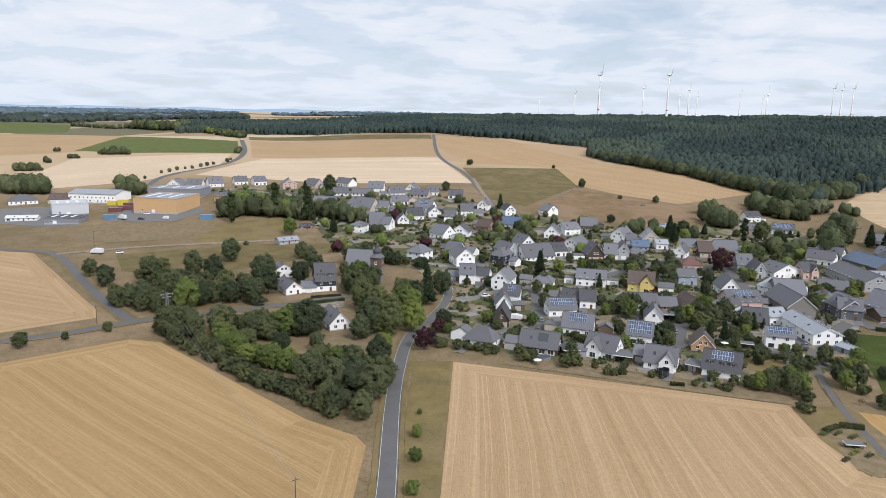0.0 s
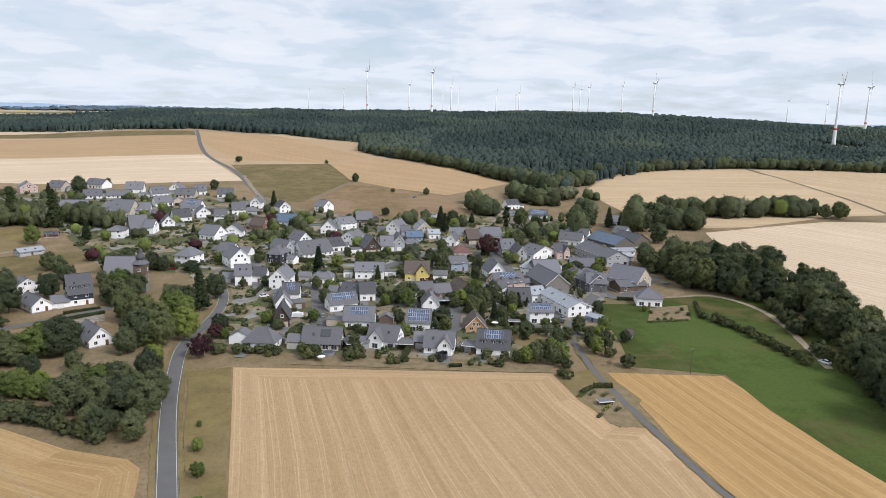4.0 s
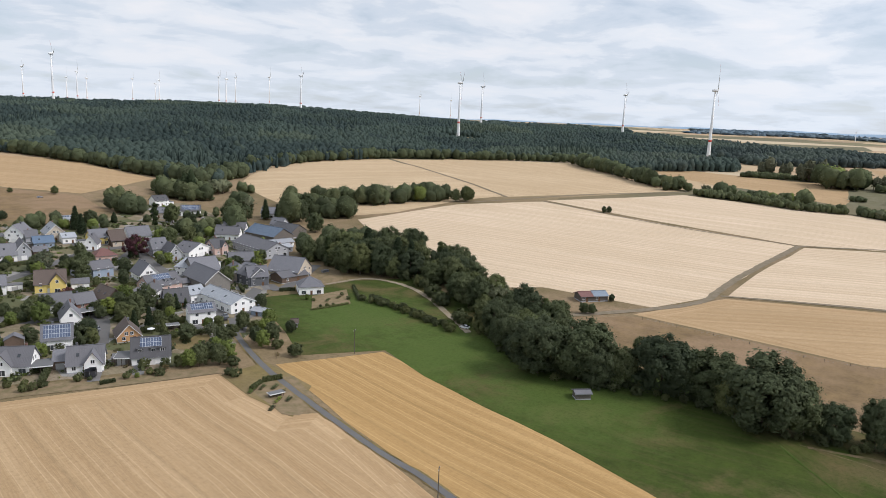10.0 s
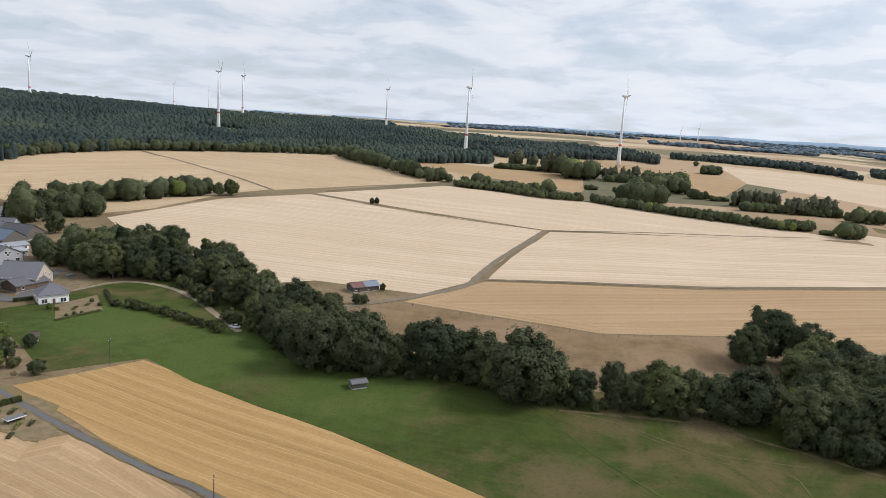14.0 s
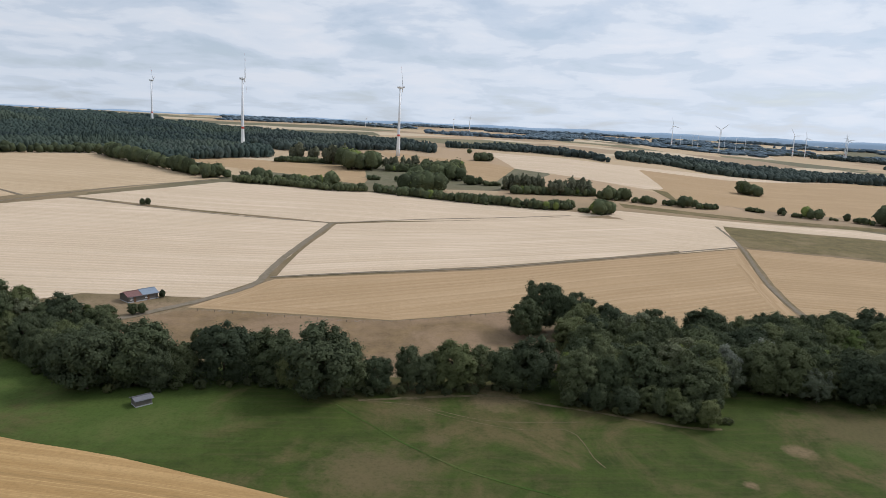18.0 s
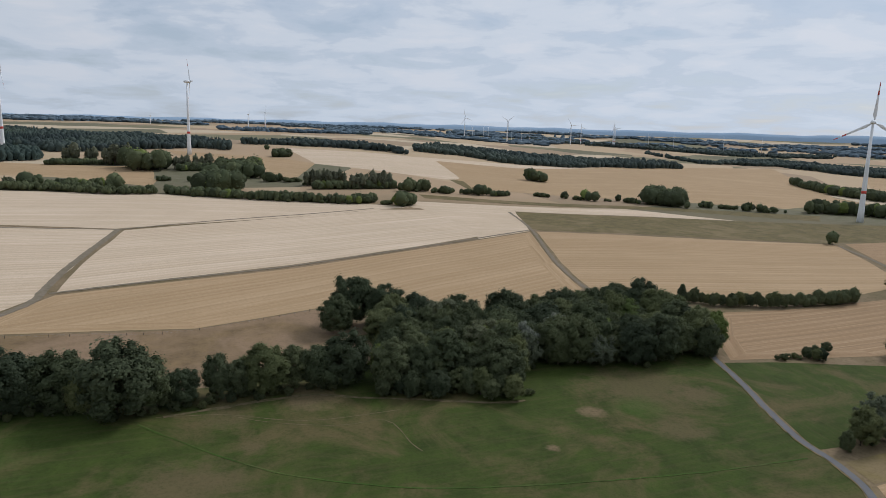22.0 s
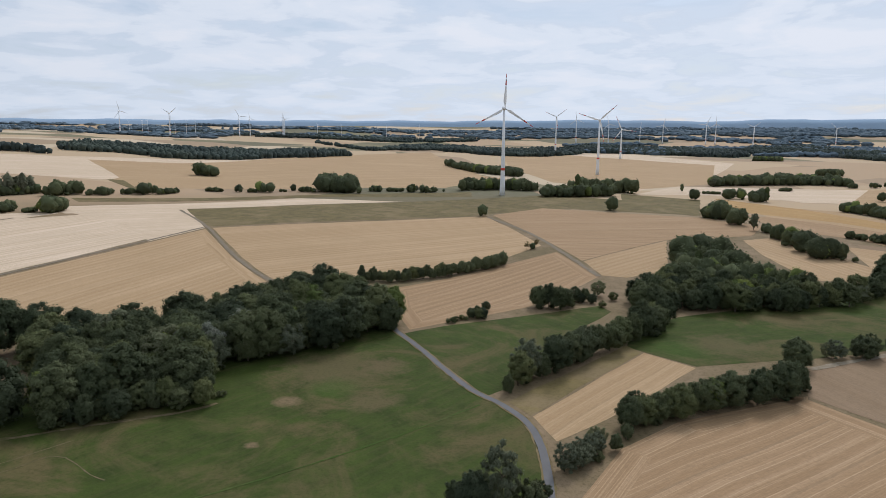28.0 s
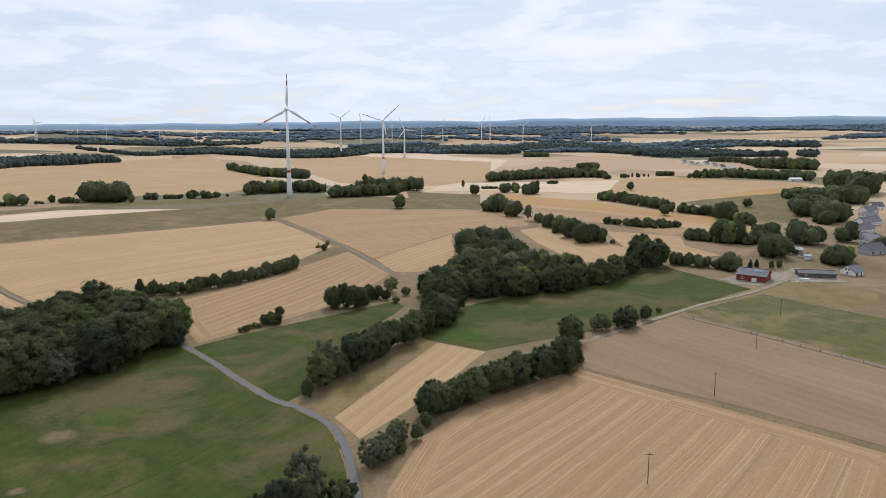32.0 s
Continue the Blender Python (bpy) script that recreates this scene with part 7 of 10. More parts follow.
def forest(poly, gap, h, canopy_material=None):
    poly = np.array(poly)
    mid = poly.mean(0)
    reach = np.hypot(*(poly - mid).T).max() + gap
    n = int(2 * reach / gap) + 1
    gx, gy = np.meshgrid(np.arange(n) * gap - reach, np.arange(n) * gap - reach)
    gx = gx + forest_rng.uniform(-0.62, 0.62, gx.shape) * gap
    gy = gy + forest_rng.uniform(-0.62, 0.62, gx.shape) * gap
    x, y = (gx * 0.85 - gy * 0.53 + mid[0]).ravel(), (gx * 0.53 + gy * 0.85 + mid[1]).ravel()
    # an edge that runs in and out
    ex, ey = x + gap * 0.9 * np.sin(y / 23 + x / 41), y + gap * 0.9 * np.sin(x / 27 - y / 37)
    ins = np.zeros(len(x), bool)
    for (ax, ay), (bx, by) in zip(poly, np.roll(poly, -1, 0)):
        if ay != by:
            ins ^= ((ay > ey) != (by > ey)) & (ex < ax + (bx - ax) * (ey - ay) / (by - ay))
    for tx, ty in TURBINES:
        ins &= np.hypot(x - tx, y - ty) > 50.0
    x, y = x[ins], y[ins]
    z = terrain(x, y) - 0.6
    stand = np.sin(x / 90 + 0.8 + np.sin(y / 130)) * np.cos(y / 75 + np.sin(x / 110)) + forest_rng.normal(size=len(x)) * 0.22
    lift = 1 + 0.16 * np.sin(x / 63 + 2 * np.sin(y / 97)) * np.cos(y / 71) + 0.10 * np.sin(x / 31 - y / 27)
    verts, faces, at = [], [], 0
    for k in range(12):
        pointed = k >= 7
        tv, tf = far_crown(forest_rng, pointed)
        group = 5 if pointed else 7
        pick = np.where((np.arange(len(x)) % group == k % group) & ((stand > 0.7) == pointed))[0]
        m = len(pick)
        if not m:
            continue
        t = forest_rng.uniform(0, 6.28, m)
        hh = h * forest_rng.uniform(0.72, 1.2, m) * (1.05 if pointed else 1.0) * lift[pick]
        w = gap * forest_rng.uniform(0.95, 1.6, m) * (0.75 if pointed else 1.0)
        px = tv[None, :, 0] * np.cos(t)[:, None] - tv[None, :, 1] * np.sin(t)[:, None]
        py = tv[None, :, 0] * np.sin(t)[:, None] + tv[None, :, 1] * np.cos(t)[:, None]
        verts.append(np.stack([px * w[:, None] + x[pick, None], py * w[:, None] + y[pick, None], tv[None, :, 2] * hh[:, None] + z[pick, None]], -1).reshape(-1, 3))
        faces.append((tf[None] + (np.arange(m) * len(tv))[:, None, None]).reshape(-1, 3) + at)
        at += m * len(tv)
    v, f = np.concatenate(verts), np.concatenate(faces)
    return stuff_mesh("forest", v, f, canopy_material or FOREST, "dense dark green mixed forest on the ridge" if mid[1] > 300 else "dark green wood between the fields of the plain, paled by painted haze", "forest", True)


tree(-5.9, 175.1, 4.0, "lime")
tree(-5.9, 161.8, 4.2, "lime")
tree(-5.8, 146.3, 4.2, "lime")
tree(-5.7, 189.8, 2.0, "lime")
tree(-148.8, 238.3, 6.5, "oak")
tree(-138.3, 248.1, 3.6, "ash")
tree(-127.7, 259.2, 4.5, "oak")
tree(-118.5, 387.0, 14.0, "oak")
tree(-109.3, 289.9, 15.0, "lime")
tree(-100.7, 269.1, 8.0, "conifer")
tree(-6.3, 245.8, 9.0, "purple")
tree(-1.1, 265.7, 6.0, "purple")
tree(-11.8, 266.5, 13.0, "lime")
tree(-20.0, 263.3, 13.0, "oak")
tree(-26.6, 262.9, 14.0, "oak")
tree(-20.3, 240.9, 8.0, "lime")
tree(-30.2, 256.0, 10.0, "oak")
tree(-6.8, 303.4, 19.0, "conifer")
tree(-0.6, 322.8, 12.0, "oak")
tree(-148.1, 486.9, 24.0, "poplar")
tree(-123.4, 511.2, 26.0, "poplar")
tree(-98.1, 504.7, 26.0, "conifer")
tree(-100.5, 458.5, 12.0, "lime")
tree(-73.8, 466.5, 13.0, "conifer")
tree(51.3, 363.2, 15.0, "conifer")
tree(151.9, 457.9, 14.0, "conifer")
tree(78.5, 343.5, 8.0, "conifer")
tree(45.5, 566.7, 13.0, "conifer")
tree(135.8, 694.7, 9.0, "oak")
tree(28.3, 824.8, 7.0, "oak")
tree(126.2, 819.3, 5.0, "oak")
tree(185.0, 614.0, 7.0, "oak")
tree(158.2, 632.0, 4.0, "round")
tree(124.5, 521.1, 7.0, "oak")
tree(156.5, 388.3, 14.0, "purple")
tree(-102.2, 632.4, 16.0, "oak")
tree(-123.5, 624.3, 12.0, "conifer")
tree(2.0, 645.4, 9.0, "oak")
tree(-87.3, 678.9, 7.0, "oak")
tree(-41.8, 343.2, 12.0, "lime")
tree(-81.4, 320.4, 13.0, "oak")
tree(-71.5, 342.9, 12.0, "oak")
tree(-67.4, 367.3, 10.0, "oak")
tree(-51.0, 380.4, 12.0, "oak")
tree(-43.9, 401.0, 10.0, "oak")
tree(473.2, 430.7, 14.0, "oak")
tree(465.6, 437.4, 12.0, "oak")
tree(134.6, 200.7, 5.0, "round")
tree(31.4, 834.5, 6.0, "oak")
tree(533.9, 324.2, 6.0, "oak")
tree(537.6, 321.8, 6.0, "oak")
tree(481.7, 440.0, 13.0, "oak")
tree(-142.1, 350.0, 11.0, "ash")
tree(-126.7, 351.3, 14.0, "ash")
tree(-116.8, 352.1, 12.0, "oak")
tree(-89.7, 342.3, 15.0, "oak")
tree(-95.2, 304.5, 10.0, "lime")
tree(99.9, 214.9, 4.5, "round")
tree(101.6, 212.3, 7.0, "lime")
tree(104.6, 211.7, 8.0, "ash")
tree(110.3, 218.5, 6.5, "hazel")
tree(110.0, 208.8, 7.5, "ash")
tree(114.1, 210.3, 8.0, "lime")
tree(112.9, 204.5, 4.0, "round")
tree(116.1, 223.1, 5.5, "lime")
tree(122.3, 229.5, 7.0, "ash")
tree(122.6, 238.8, 6.0, "willow")
tree(128.8, 234.8, 5.0, "hazel")
tree(108.5, 195.6, 3.5, "round")
tree(108.0, 198.7, 2.8, "hazel")
tree(126.7, 248.1, 5.0, "lime")
tree(129.7, 245.3, 6.0, "ash")
tree(131.7, 221.9, 7.0, "ash")
tree(131.2, 215.6, 7.0, "lime")
tree(136.9, 219.2, 8.0, "ash")
tree(140.0, 228.7, 7.0, "lime")
tree(134.3, 211.7, 4.0, "hazel")
tree(139.4, 233.8, 5.0, "round")
tree(135.8, 238.6, 8.0, "ash")
tree(146.6, 236.1, 8.0, "lime")
tree(149.3, 225.4, 5.0, "oak")
tree(128.3, 202.7, 2.5, "bare")
tree(45.3, 303.5, 8.0, "ash")
tree(50.5, 321.3, 7.0, "lime")
tree(51.7, 259.8, 4.0, "round")
tree(79.8, 291.4, 9.0, "lime")
tree(78.8, 301.7, 8.0, "ash")
tree(86.0, 304.2, 8.0, "oak")
tree(88.0, 293.4, 7.0, "ash")
tree(70.8, 294.7, 6.0, "lime")
tree(71.8, 309.2, 6.0, "oak")
tree(67.7, 250.6, 6.0, "lime")
tree(82.4, 256.1, 8.0, "hazel")
tree(86.1, 260.3, 9.0, "maple")
tree(85.2, 252.8, 7.0, "ash")
tree(29.1, 235.6, 5.0, "round")
tree(31.3, 235.9, 5.0, "round")
tree(45.9, 231.7, 5.0, "round")
tree(43.0, 231.2, 5.0, "round")
tree(111.3, 278.0, 11.0, "ash")
tree(117.6, 285.8, 12.0, "ash")
tree(104.8, 273.5, 9.0, "ash")
tree(104.7, 264.6, 8.0, "conifer")
tree(109.8, 262.8, 9.0, "conifer")
tree(114.1, 265.8, 6.0, "ash")
tree(122.3, 272.5, 5.0, "lime")
tree(119.4, 262.2, 4.0, "round")
tree(104.4, 288.0, 8.0, "lime")
tree(111.4, 296.0, 8.0, "oak")
tree(117.9, 305.0, 8.0, "lime")
tree(153.7, 473.6, 16.0, "conifer")
tree(165.5, 481.3, 11.0, "maple")
tree(201.1, 466.1, 18.0, "poplar")
tree(217.1, 474.5, 14.0, "oak")
tree(224.6, 462.8, 10.0, "maple")
tree(255.9, 468.1, 14.0, "maple")
tree(268.2, 472.3, 12.0, "oak")
tree(268.8, 464.6, 12.0, "maple")
tree(282.3, 460.1, 16.0, "conifer")
tree(284.2, 446.8, 14.0, "conifer")
tree(183.1, 405.6, 13.0, "oak")
tree(184.4, 422.3, 9.0, "lime")
tree(197.7, 410.9, 12.0, "ash")
tree(206.0, 417.8, 11.0, "oak")
tree(154.9, 388.2, 13.0, "conifer")
tree(163.0, 401.9, 10.0, "lime")
tree(123.0, 367.1, 12.0, "oak")
tree(115.9, 355.3, 12.0, "ash")
tree(131.1, 401.6, 9.0, "ash")
tree(139.7, 362.7, 8.0, "maple")
tree(160.2, 364.6, 7.0, "ash")
tree(165.1, 367.7, 7.0, "lime")
tree(170.8, 313.3, 9.0, "oak")
tree(177.0, 317.8, 8.0, "lime")
tree(245.3, 426.6, 8.0, "oak")
tree(198.3, 331.1, 7.0, "lime")
tree(237.3, 329.5, 9.0, "maple")
tree(317.8, 459.9, 18.0, "oak")
tree(299.5, 440.6, 18.0, "maple")
tree(284.6, 399.7, 14.0, "oak")
tree(45.4, 328.1, 7.0, "ash")
tree(50.8, 343.3, 8.0, "ash")
tree(75.3, 255.0, 3.0, "round")
tree(78.7, 255.2, 3.0, "lime")
tree(55.9, 255.3, 3.0, "round")
tree(55.4, 223.8, 2.5, "round")
tree(58.2, 223.7, 3.0, "hazel")
tree(82.3, 215.4, 2.5, "round")
tree(85.0, 214.3, 2.0, "lime")
tree(89.2, 214.4, 2.5, "round")
tree(91.2, 211.7, 3.0, "hazel")
tree(94.1, 213.6, 3.0, "bare")
tree(27.5, 240.9, 5.0, "ash")
tree(26.8, 253.2, 7.0, "oak")
tree(45.0, 259.5, 5.0, "lime")
tree(36.9, 277.1, 6.0, "lime")
tree(-34.8, 299.4, 12.0, "ash")
tree(-27.1, 294.7, 11.0, "lime")
tree(-20.5, 286.3, 10.0, "ash")
tree(-16.0, 290.2, 13.0, "lime")
tree(-11.7, 302.9, 12.0, "ash")
tree(-83.4, 258.9, 9.0, "ash")
tree(-75.1, 258.7, 9.0, "maple")
tree(-66.0, 255.2, 10.0, "ash")
tree(-58.5, 258.4, 8.0, "oak")
tree(-53.5, 265.0, 9.0, "ash")
tree(-50.5, 274.3, 8.0, "oak")
tree(-39.8, 344.7, 10.0, "ash")
tree(-44.0, 323.4, 9.0, "oak")
tree(-38.9, 318.0, 13.0, "ash")
tree(-33.1, 295.3, 14.0, "oak")
tree(-27.9, 286.4, 13.0, "ash")
tree(-22.0, 279.4, 12.0, "ash")
tree(-23.7, 263.2, 9.0, "lime")
tree(-17.9, 304.8, 13.0, "ash")
tree(-13.4, 290.0, 12.0, "lime")
tree(-45.6, 333.9, 9.0, "oak")
tree(-50.5, 356.4, 8.0, "ash")
tree(-80.5, 397.3, 10.0, "oak")
tree(-72.9, 381.7, 11.0, "ash")
tree(-37.8, 342.6, 8.0, "ash")
tree(182.8, 262.8, 3.0, "lime")
tree(191.6, 274.4, 4.0, "lime")
tree(180.2, 248.8, 1.5, "round")
tree(183.4, 248.3, 1.7, "round")
tree(186.3, 247.8, 1.4, "round")
tree(183.7, 259.1, 1.8, "round")
tree(200.4, 259.7, 1.8, "round")
tree(197.8, 251.6, 2.0, "round")
wood(((227.0, 308.5), (232.8, 281.4), (245.6, 255.6), (283.1, 294.5), (267.2, 323.0), (259.1, 352.0)), 17.0, 8.0, "oak")
wood(((244.5, 276.4), (251.1, 263.2), (262.1, 274.8), (255.1, 288.4)), 18.0, 6.0, "conifer")
wood(((234.4, 296.0), (240.0, 283.7), (249.0, 294.4), (243.1, 307.0)), 20.0, 5.0, "conifer")
wood(((248.8, 251.9), (228.4, 204.4), (207.4, 174.8), (195.4, 148.7), (197.2, 129.3), (244.1, 160.0), (240.0, 182.6), (250.2, 210.9), (270.1, 241.7), (288.2, 291.7)), 14.5, 8.2, "oak")
wood(((194.9, 128.9), (200.1, 118.3), (226.0, 133.5), (219.9, 145.5)), 14.0, 8.0, "oak")
wood(((-111.5, 256.7), (-90.3, 238.4), (-71.4, 222.7), (-74.5, 232.2), (-93.8, 247.8), (-115.5, 265.8)), 8.0, 5.2, "ash")
wood(((-71.0, 221.2), (-58.3, 208.7), (-43.8, 198.9), (-45.3, 205.8), (-60.2, 215.4), (-73.1, 227.8)), 4.6, 2.7, "hazel")
wood(((-37.6, 192.7), (-28.1, 184.5), (-20.9, 176.7), (-22.5, 190.6), (-30.2, 198.3), (-40.2, 206.5)), 9.0, 5.5, "ash")
wood(((-77.0, 237.5), (-62.2, 223.3), (-45.6, 216.2), (-47.3, 224.0), (-64.3, 231.0), (-79.4, 245.1)), 8.0, 3.4, "lime")
wood(((-40.1, 201.7), (-29.5, 194.0), (-16.7, 198.8), (-18.9, 224.7), (-33.4, 219.7), (-45.2, 227.2)), 11.3, 7.2, "oak")
wood(((-101.4, 251.8), (-80.7, 253.1), (-46.6, 251.8), (-48.7, 263.6), (-84.4, 264.5), (-105.9, 262.9)), 12.6, 7.2, "oak")
wood(((-141.3, 292.3), (-116.3, 284.2), (-121.6, 297.2), (-147.4, 304.9)), 9.0, 6.0, "oak")
wood(((-180.7, 346.4), (-149.7, 316.0), (-155.7, 328.7), (-187.1, 358.8)), 9.8, 6.5, "oak")
wood(((-117.6, 293.8), (-95.0, 299.8), (-76.7, 296.3), (-83.2, 321.4), (-102.9, 324.6), (-127.3, 317.9)), 12.0, 8.0, "ash")
wood(((-159.1, 503.4), (-143.1, 512.0), (-117.8, 510.0), (-97.4, 500.8), (-102.4, 526.3), (-123.6, 535.3), (-150.1, 537.0), (-166.9, 528.2)), 14.0, 7.8, "oak")
wood(((-291.4, 617.8), (-276.7, 642.0), (-280.6, 651.2), (-295.7, 626.9)), 12.6, 9.1, "oak")
wood(((-457.2, 944.6), (-423.0, 952.9), (-426.3, 960.2), (-460.6, 951.8)), 9.8, 7.8, "oak")
wood(((-122.6, 424.1), (-111.8, 422.6), (-112.8, 426.4), (-123.7, 427.9)), 4.0, 4.0, "round")
wood(((-94.0, 515.6), (-57.5, 489.8), (-59.2, 503.7), (-96.5, 529.4)), 12.6, 9.1, "oak")
wood(((-53.2, 373.9), (-26.0, 380.7), (-27.0, 394.7), (-55.2, 387.7)), 11.3, 7.8, "oak")
wood(((84.3, 220.7), (95.3, 216.2), (96.5, 219.0), (85.4, 223.5)), 3.0, 4.0, "round")
wood(((200.1, 246.3), (203.4, 235.0), (203.3, 219.3), (202.6, 204.4), (201.6, 187.8), (206.0, 191.9), (206.8, 208.7), (207.4, 223.7), (207.3, 239.5), (203.9, 250.9)), 3.4, 2.9, "hazel")
wood(((319.9, 488.1), (318.5, 445.5), (334.6, 424.0), (350.7, 444.4), (333.7, 466.7), (334.2, 509.8)), 14.6, 9.1, "oak")
wood(((355.5, 498.3), (392.3, 467.8), (465.8, 444.1), (476.0, 453.7), (401.3, 478.5), (363.6, 509.7)), 15.9, 8.5, "oak")
wood(((256.2, 588.4), (279.4, 543.0), (297.7, 578.6), (272.2, 625.1)), 14.6, 10.4, "oak")
wood(((276.1, 515.5), (292.9, 497.4), (303.0, 514.6), (285.5, 533.1)), 13.4, 10.4, "oak")
wood(((193.6, 535.2), (207.5, 497.7), (213.7, 512.5), (199.0, 550.3)), 13.4, 10.4, "oak")
wood(((228.3, 333.7), (233.6, 308.1), (245.7, 324.0), (239.6, 350.2)), 12.2, 8.5, "oak")
wood(((-6.7, 249.0), (19.8, 238.3), (20.3, 244.3), (-6.8, 255.0)), 3.5, 3.5, "round")
wood(((40.5, 232.8), (75.3, 218.4), (76.3, 221.2), (41.0, 235.7)), 2.2, 3.5, "round")
wood(((25.1, 447.5), (52.7, 438.2), (54.2, 450.1), (25.8, 459.5)), 6.0, 6.0, "oak")
wood(((96.1, 375.7), (121.8, 372.8), (126.8, 388.0), (100.1, 391.2)), 9.8, 9.1, "oak")
wood(((70.7, 378.0), (81.9, 370.4), (84.1, 380.2), (72.5, 387.8)), 9.8, 7.8, "oak")
wood(((95.2, 289.2), (110.8, 274.2), (114.2, 282.5), (98.0, 297.7)), 6.0, 5.5, "oak")
wood(((68.7, 297.4), (80.1, 291.1), (81.7, 296.9), (70.0, 303.2)), 5.0, 5.0, "oak")
wood(((51.2, 491.0), (57.4, 446.2), (58.6, 456.1), (52.2, 501.0)), 8.5, 7.8, "oak")
wood(((202.1, 427.1), (222.0, 425.7), (228.5, 438.2), (208.1, 439.7)), 9.8, 9.1, "oak")
wood(((144.8, 345.1), (143.1, 333.0), (147.0, 342.2), (148.7, 354.3)), 6.0, 5.0, "oak")
wood(((123.6, 485.9), (152.2, 482.3), (154.6, 489.9), (125.5, 493.7)), 9.8, 9.1, "oak")
wood(((186.2, 427.8), (191.1, 411.5), (195.3, 420.6), (190.2, 436.9)), 8.5, 7.8, "oak")
plant(194.7, 139.8, 21.5, "maple", 1.10)
plant(202.6, 127.8, 22.6, "oak", 1.15)
plant(205.9, 120.0, 13.4, "willow", 1.00)
plant(209.3, 113.9, 13.9, "ash", 1.10)
plant(213.8, 102.5, 21.4, "maple", 1.15)
plant(217.8, 95.9, 17.9, "oak", 1.10)
plant(217.5, 85.5, 19.3, "oak", 1.15)
plant(214.4, 78.0, 15.0, "ash", 1.00)
plant(212.8, 69.2, 24.4, "maple", 1.20)
plant(216.6, 63.9, 18.7, "oak", 1.10)
plant(219.1, 58.7, 9.8, "ash", 1.10)
plant(222.0, 51.3, 12.8, "oak", 1.10)
plant(226.0, 41.6, 15.6, "ash", 1.00)
plant(228.2, 35.3, 13.1, "ash", 1.00)
plant(231.4, 26.9, 17.5, "oak", 1.10)
plant(234.5, 17.3, 15.5, "ash", 1.10)
plant(236.0, 8.3, 16.4, "oak", 1.10)
plant(237.2, -0.7, 19.7, "maple", 1.10)
wood(((192.2, 134.7), (201.0, 116.3), (207.3, 102.0), (211.8, 86.1), (205.6, 64.3), (211.7, 58.9), (223.4, 33.5), (231.0, 3.2), (239.0, 3.3), (231.3, 34.7), (219.4, 61.1), (213.2, 66.7), (219.2, 89.1), (214.5, 105.6), (207.9, 120.3), (198.8, 139.2)), 3.3, 5.0, "hazel")
plant(240.4, 124.5, 7.8, "oak", 1.00)
plant(241.6, 140.4, 5.8, "oak", 1.00)
plant(295.3, 171.2, 3.8, "oak", 1.00)
plant(267.4, 169.1, 5.6, "oak", 1.00)
plant(270.3, 166.4, 5.1, "oak", 1.00)
wood(((233.0, -10.6), (231.5, -61.7), (244.0, -69.2), (248.2, -105.5), (254.6, -133.7), (259.4, -151.0), (268.1, -152.7), (293.8, -148.9), (313.8, -138.5), (306.0, -107.3), (295.5, -81.6), (292.2, -53.9), (292.7, -29.5), (297.2, -13.7)), 17.0, 7.6, "oak")
wood(((226.6, -4.6), (224.3, -23.7), (220.6, -42.2), (219.3, -53.2), (220.7, -60.7), (232.4, -62.9), (233.1, -7.6)), 9.0, 5.0, "oak")
plant(303.8, -2.5, 24.3, "oak", 0.95)
plant(292.2, 2.3, 17.6, "oak", 1.00)
plant(303.3, -16.4, 20.0, "oak", 1.10)
plant(295.4, -23.5, 14.7, "maple", 1.10)
plant(263.8, -84.0, 18.5, "silver", 0.90)
plant(249.8, -59.5, 18.0, "silver", 1.00)
plant(254.4, -67.9, 18.5, "silver", 0.90)
plant(257.1, -100.2, 13.7, "lime", 0.90)
plant(309.9, -139.5, 20.7, "maple", 1.20)
plant(308.8, -126.2, 18.7, "oak", 1.20)
plant(298.3, -142.2, 19.1, "oak", 1.20)
plant(305.2, -109.6, 17.7, "oak", 1.10)
plant(273.9, -146.5, 16.9, "maple", 1.10)
plant(263.0, -148.9, 12.1, "oak", 1.10)
plant(293.4, -68.8, 17.4, "oak", 1.15)
wood(((173.7, -150.2), (176.4, -161.8), (179.5, -175.9), (181.8, -193.2), (188.6, -217.0), (189.4, -234.1), (198.1, -260.5), (203.5, -267.6), (195.1, -241.1), (194.5, -223.8), (187.9, -199.7), (185.9, -182.2), (183.1, -167.9), (180.5, -156.1)), 13.3, 6.0, "oak")
plant(174.0, -146.5, 6.9, "oak", 0.80)
wood(((203.8, -253.2), (210.7, -280.8), (194.6, -304.8), (178.7, -329.9), (178.4, -348.7), (192.0, -365.9), (209.4, -377.3), (232.0, -372.2), (271.1, -396.5), (280.7, -382.1), (256.9, -337.3), (241.9, -302.0), (234.3, -276.2)), 13.0, 7.5, "oak")
plant(279.7, -377.8, 18.8, "oak", 1.20)
plant(277.6, -393.2, 19.3, "maple", 1.20)
plant(264.3, -390.0, 19.6, "oak", 1.20)
plant(242.5, -376.3, 16.5, "oak", 1.20)
wood(((177.2, -345.9), (166.5, -359.2), (169.9, -366.5), (180.9, -353.0)), 11.5, 6.2, "ash")
wood(((171.7, -370.4), (166.4, -377.3), (168.8, -382.8), (174.2, -375.8)), 16.1, 8.7, "willow")
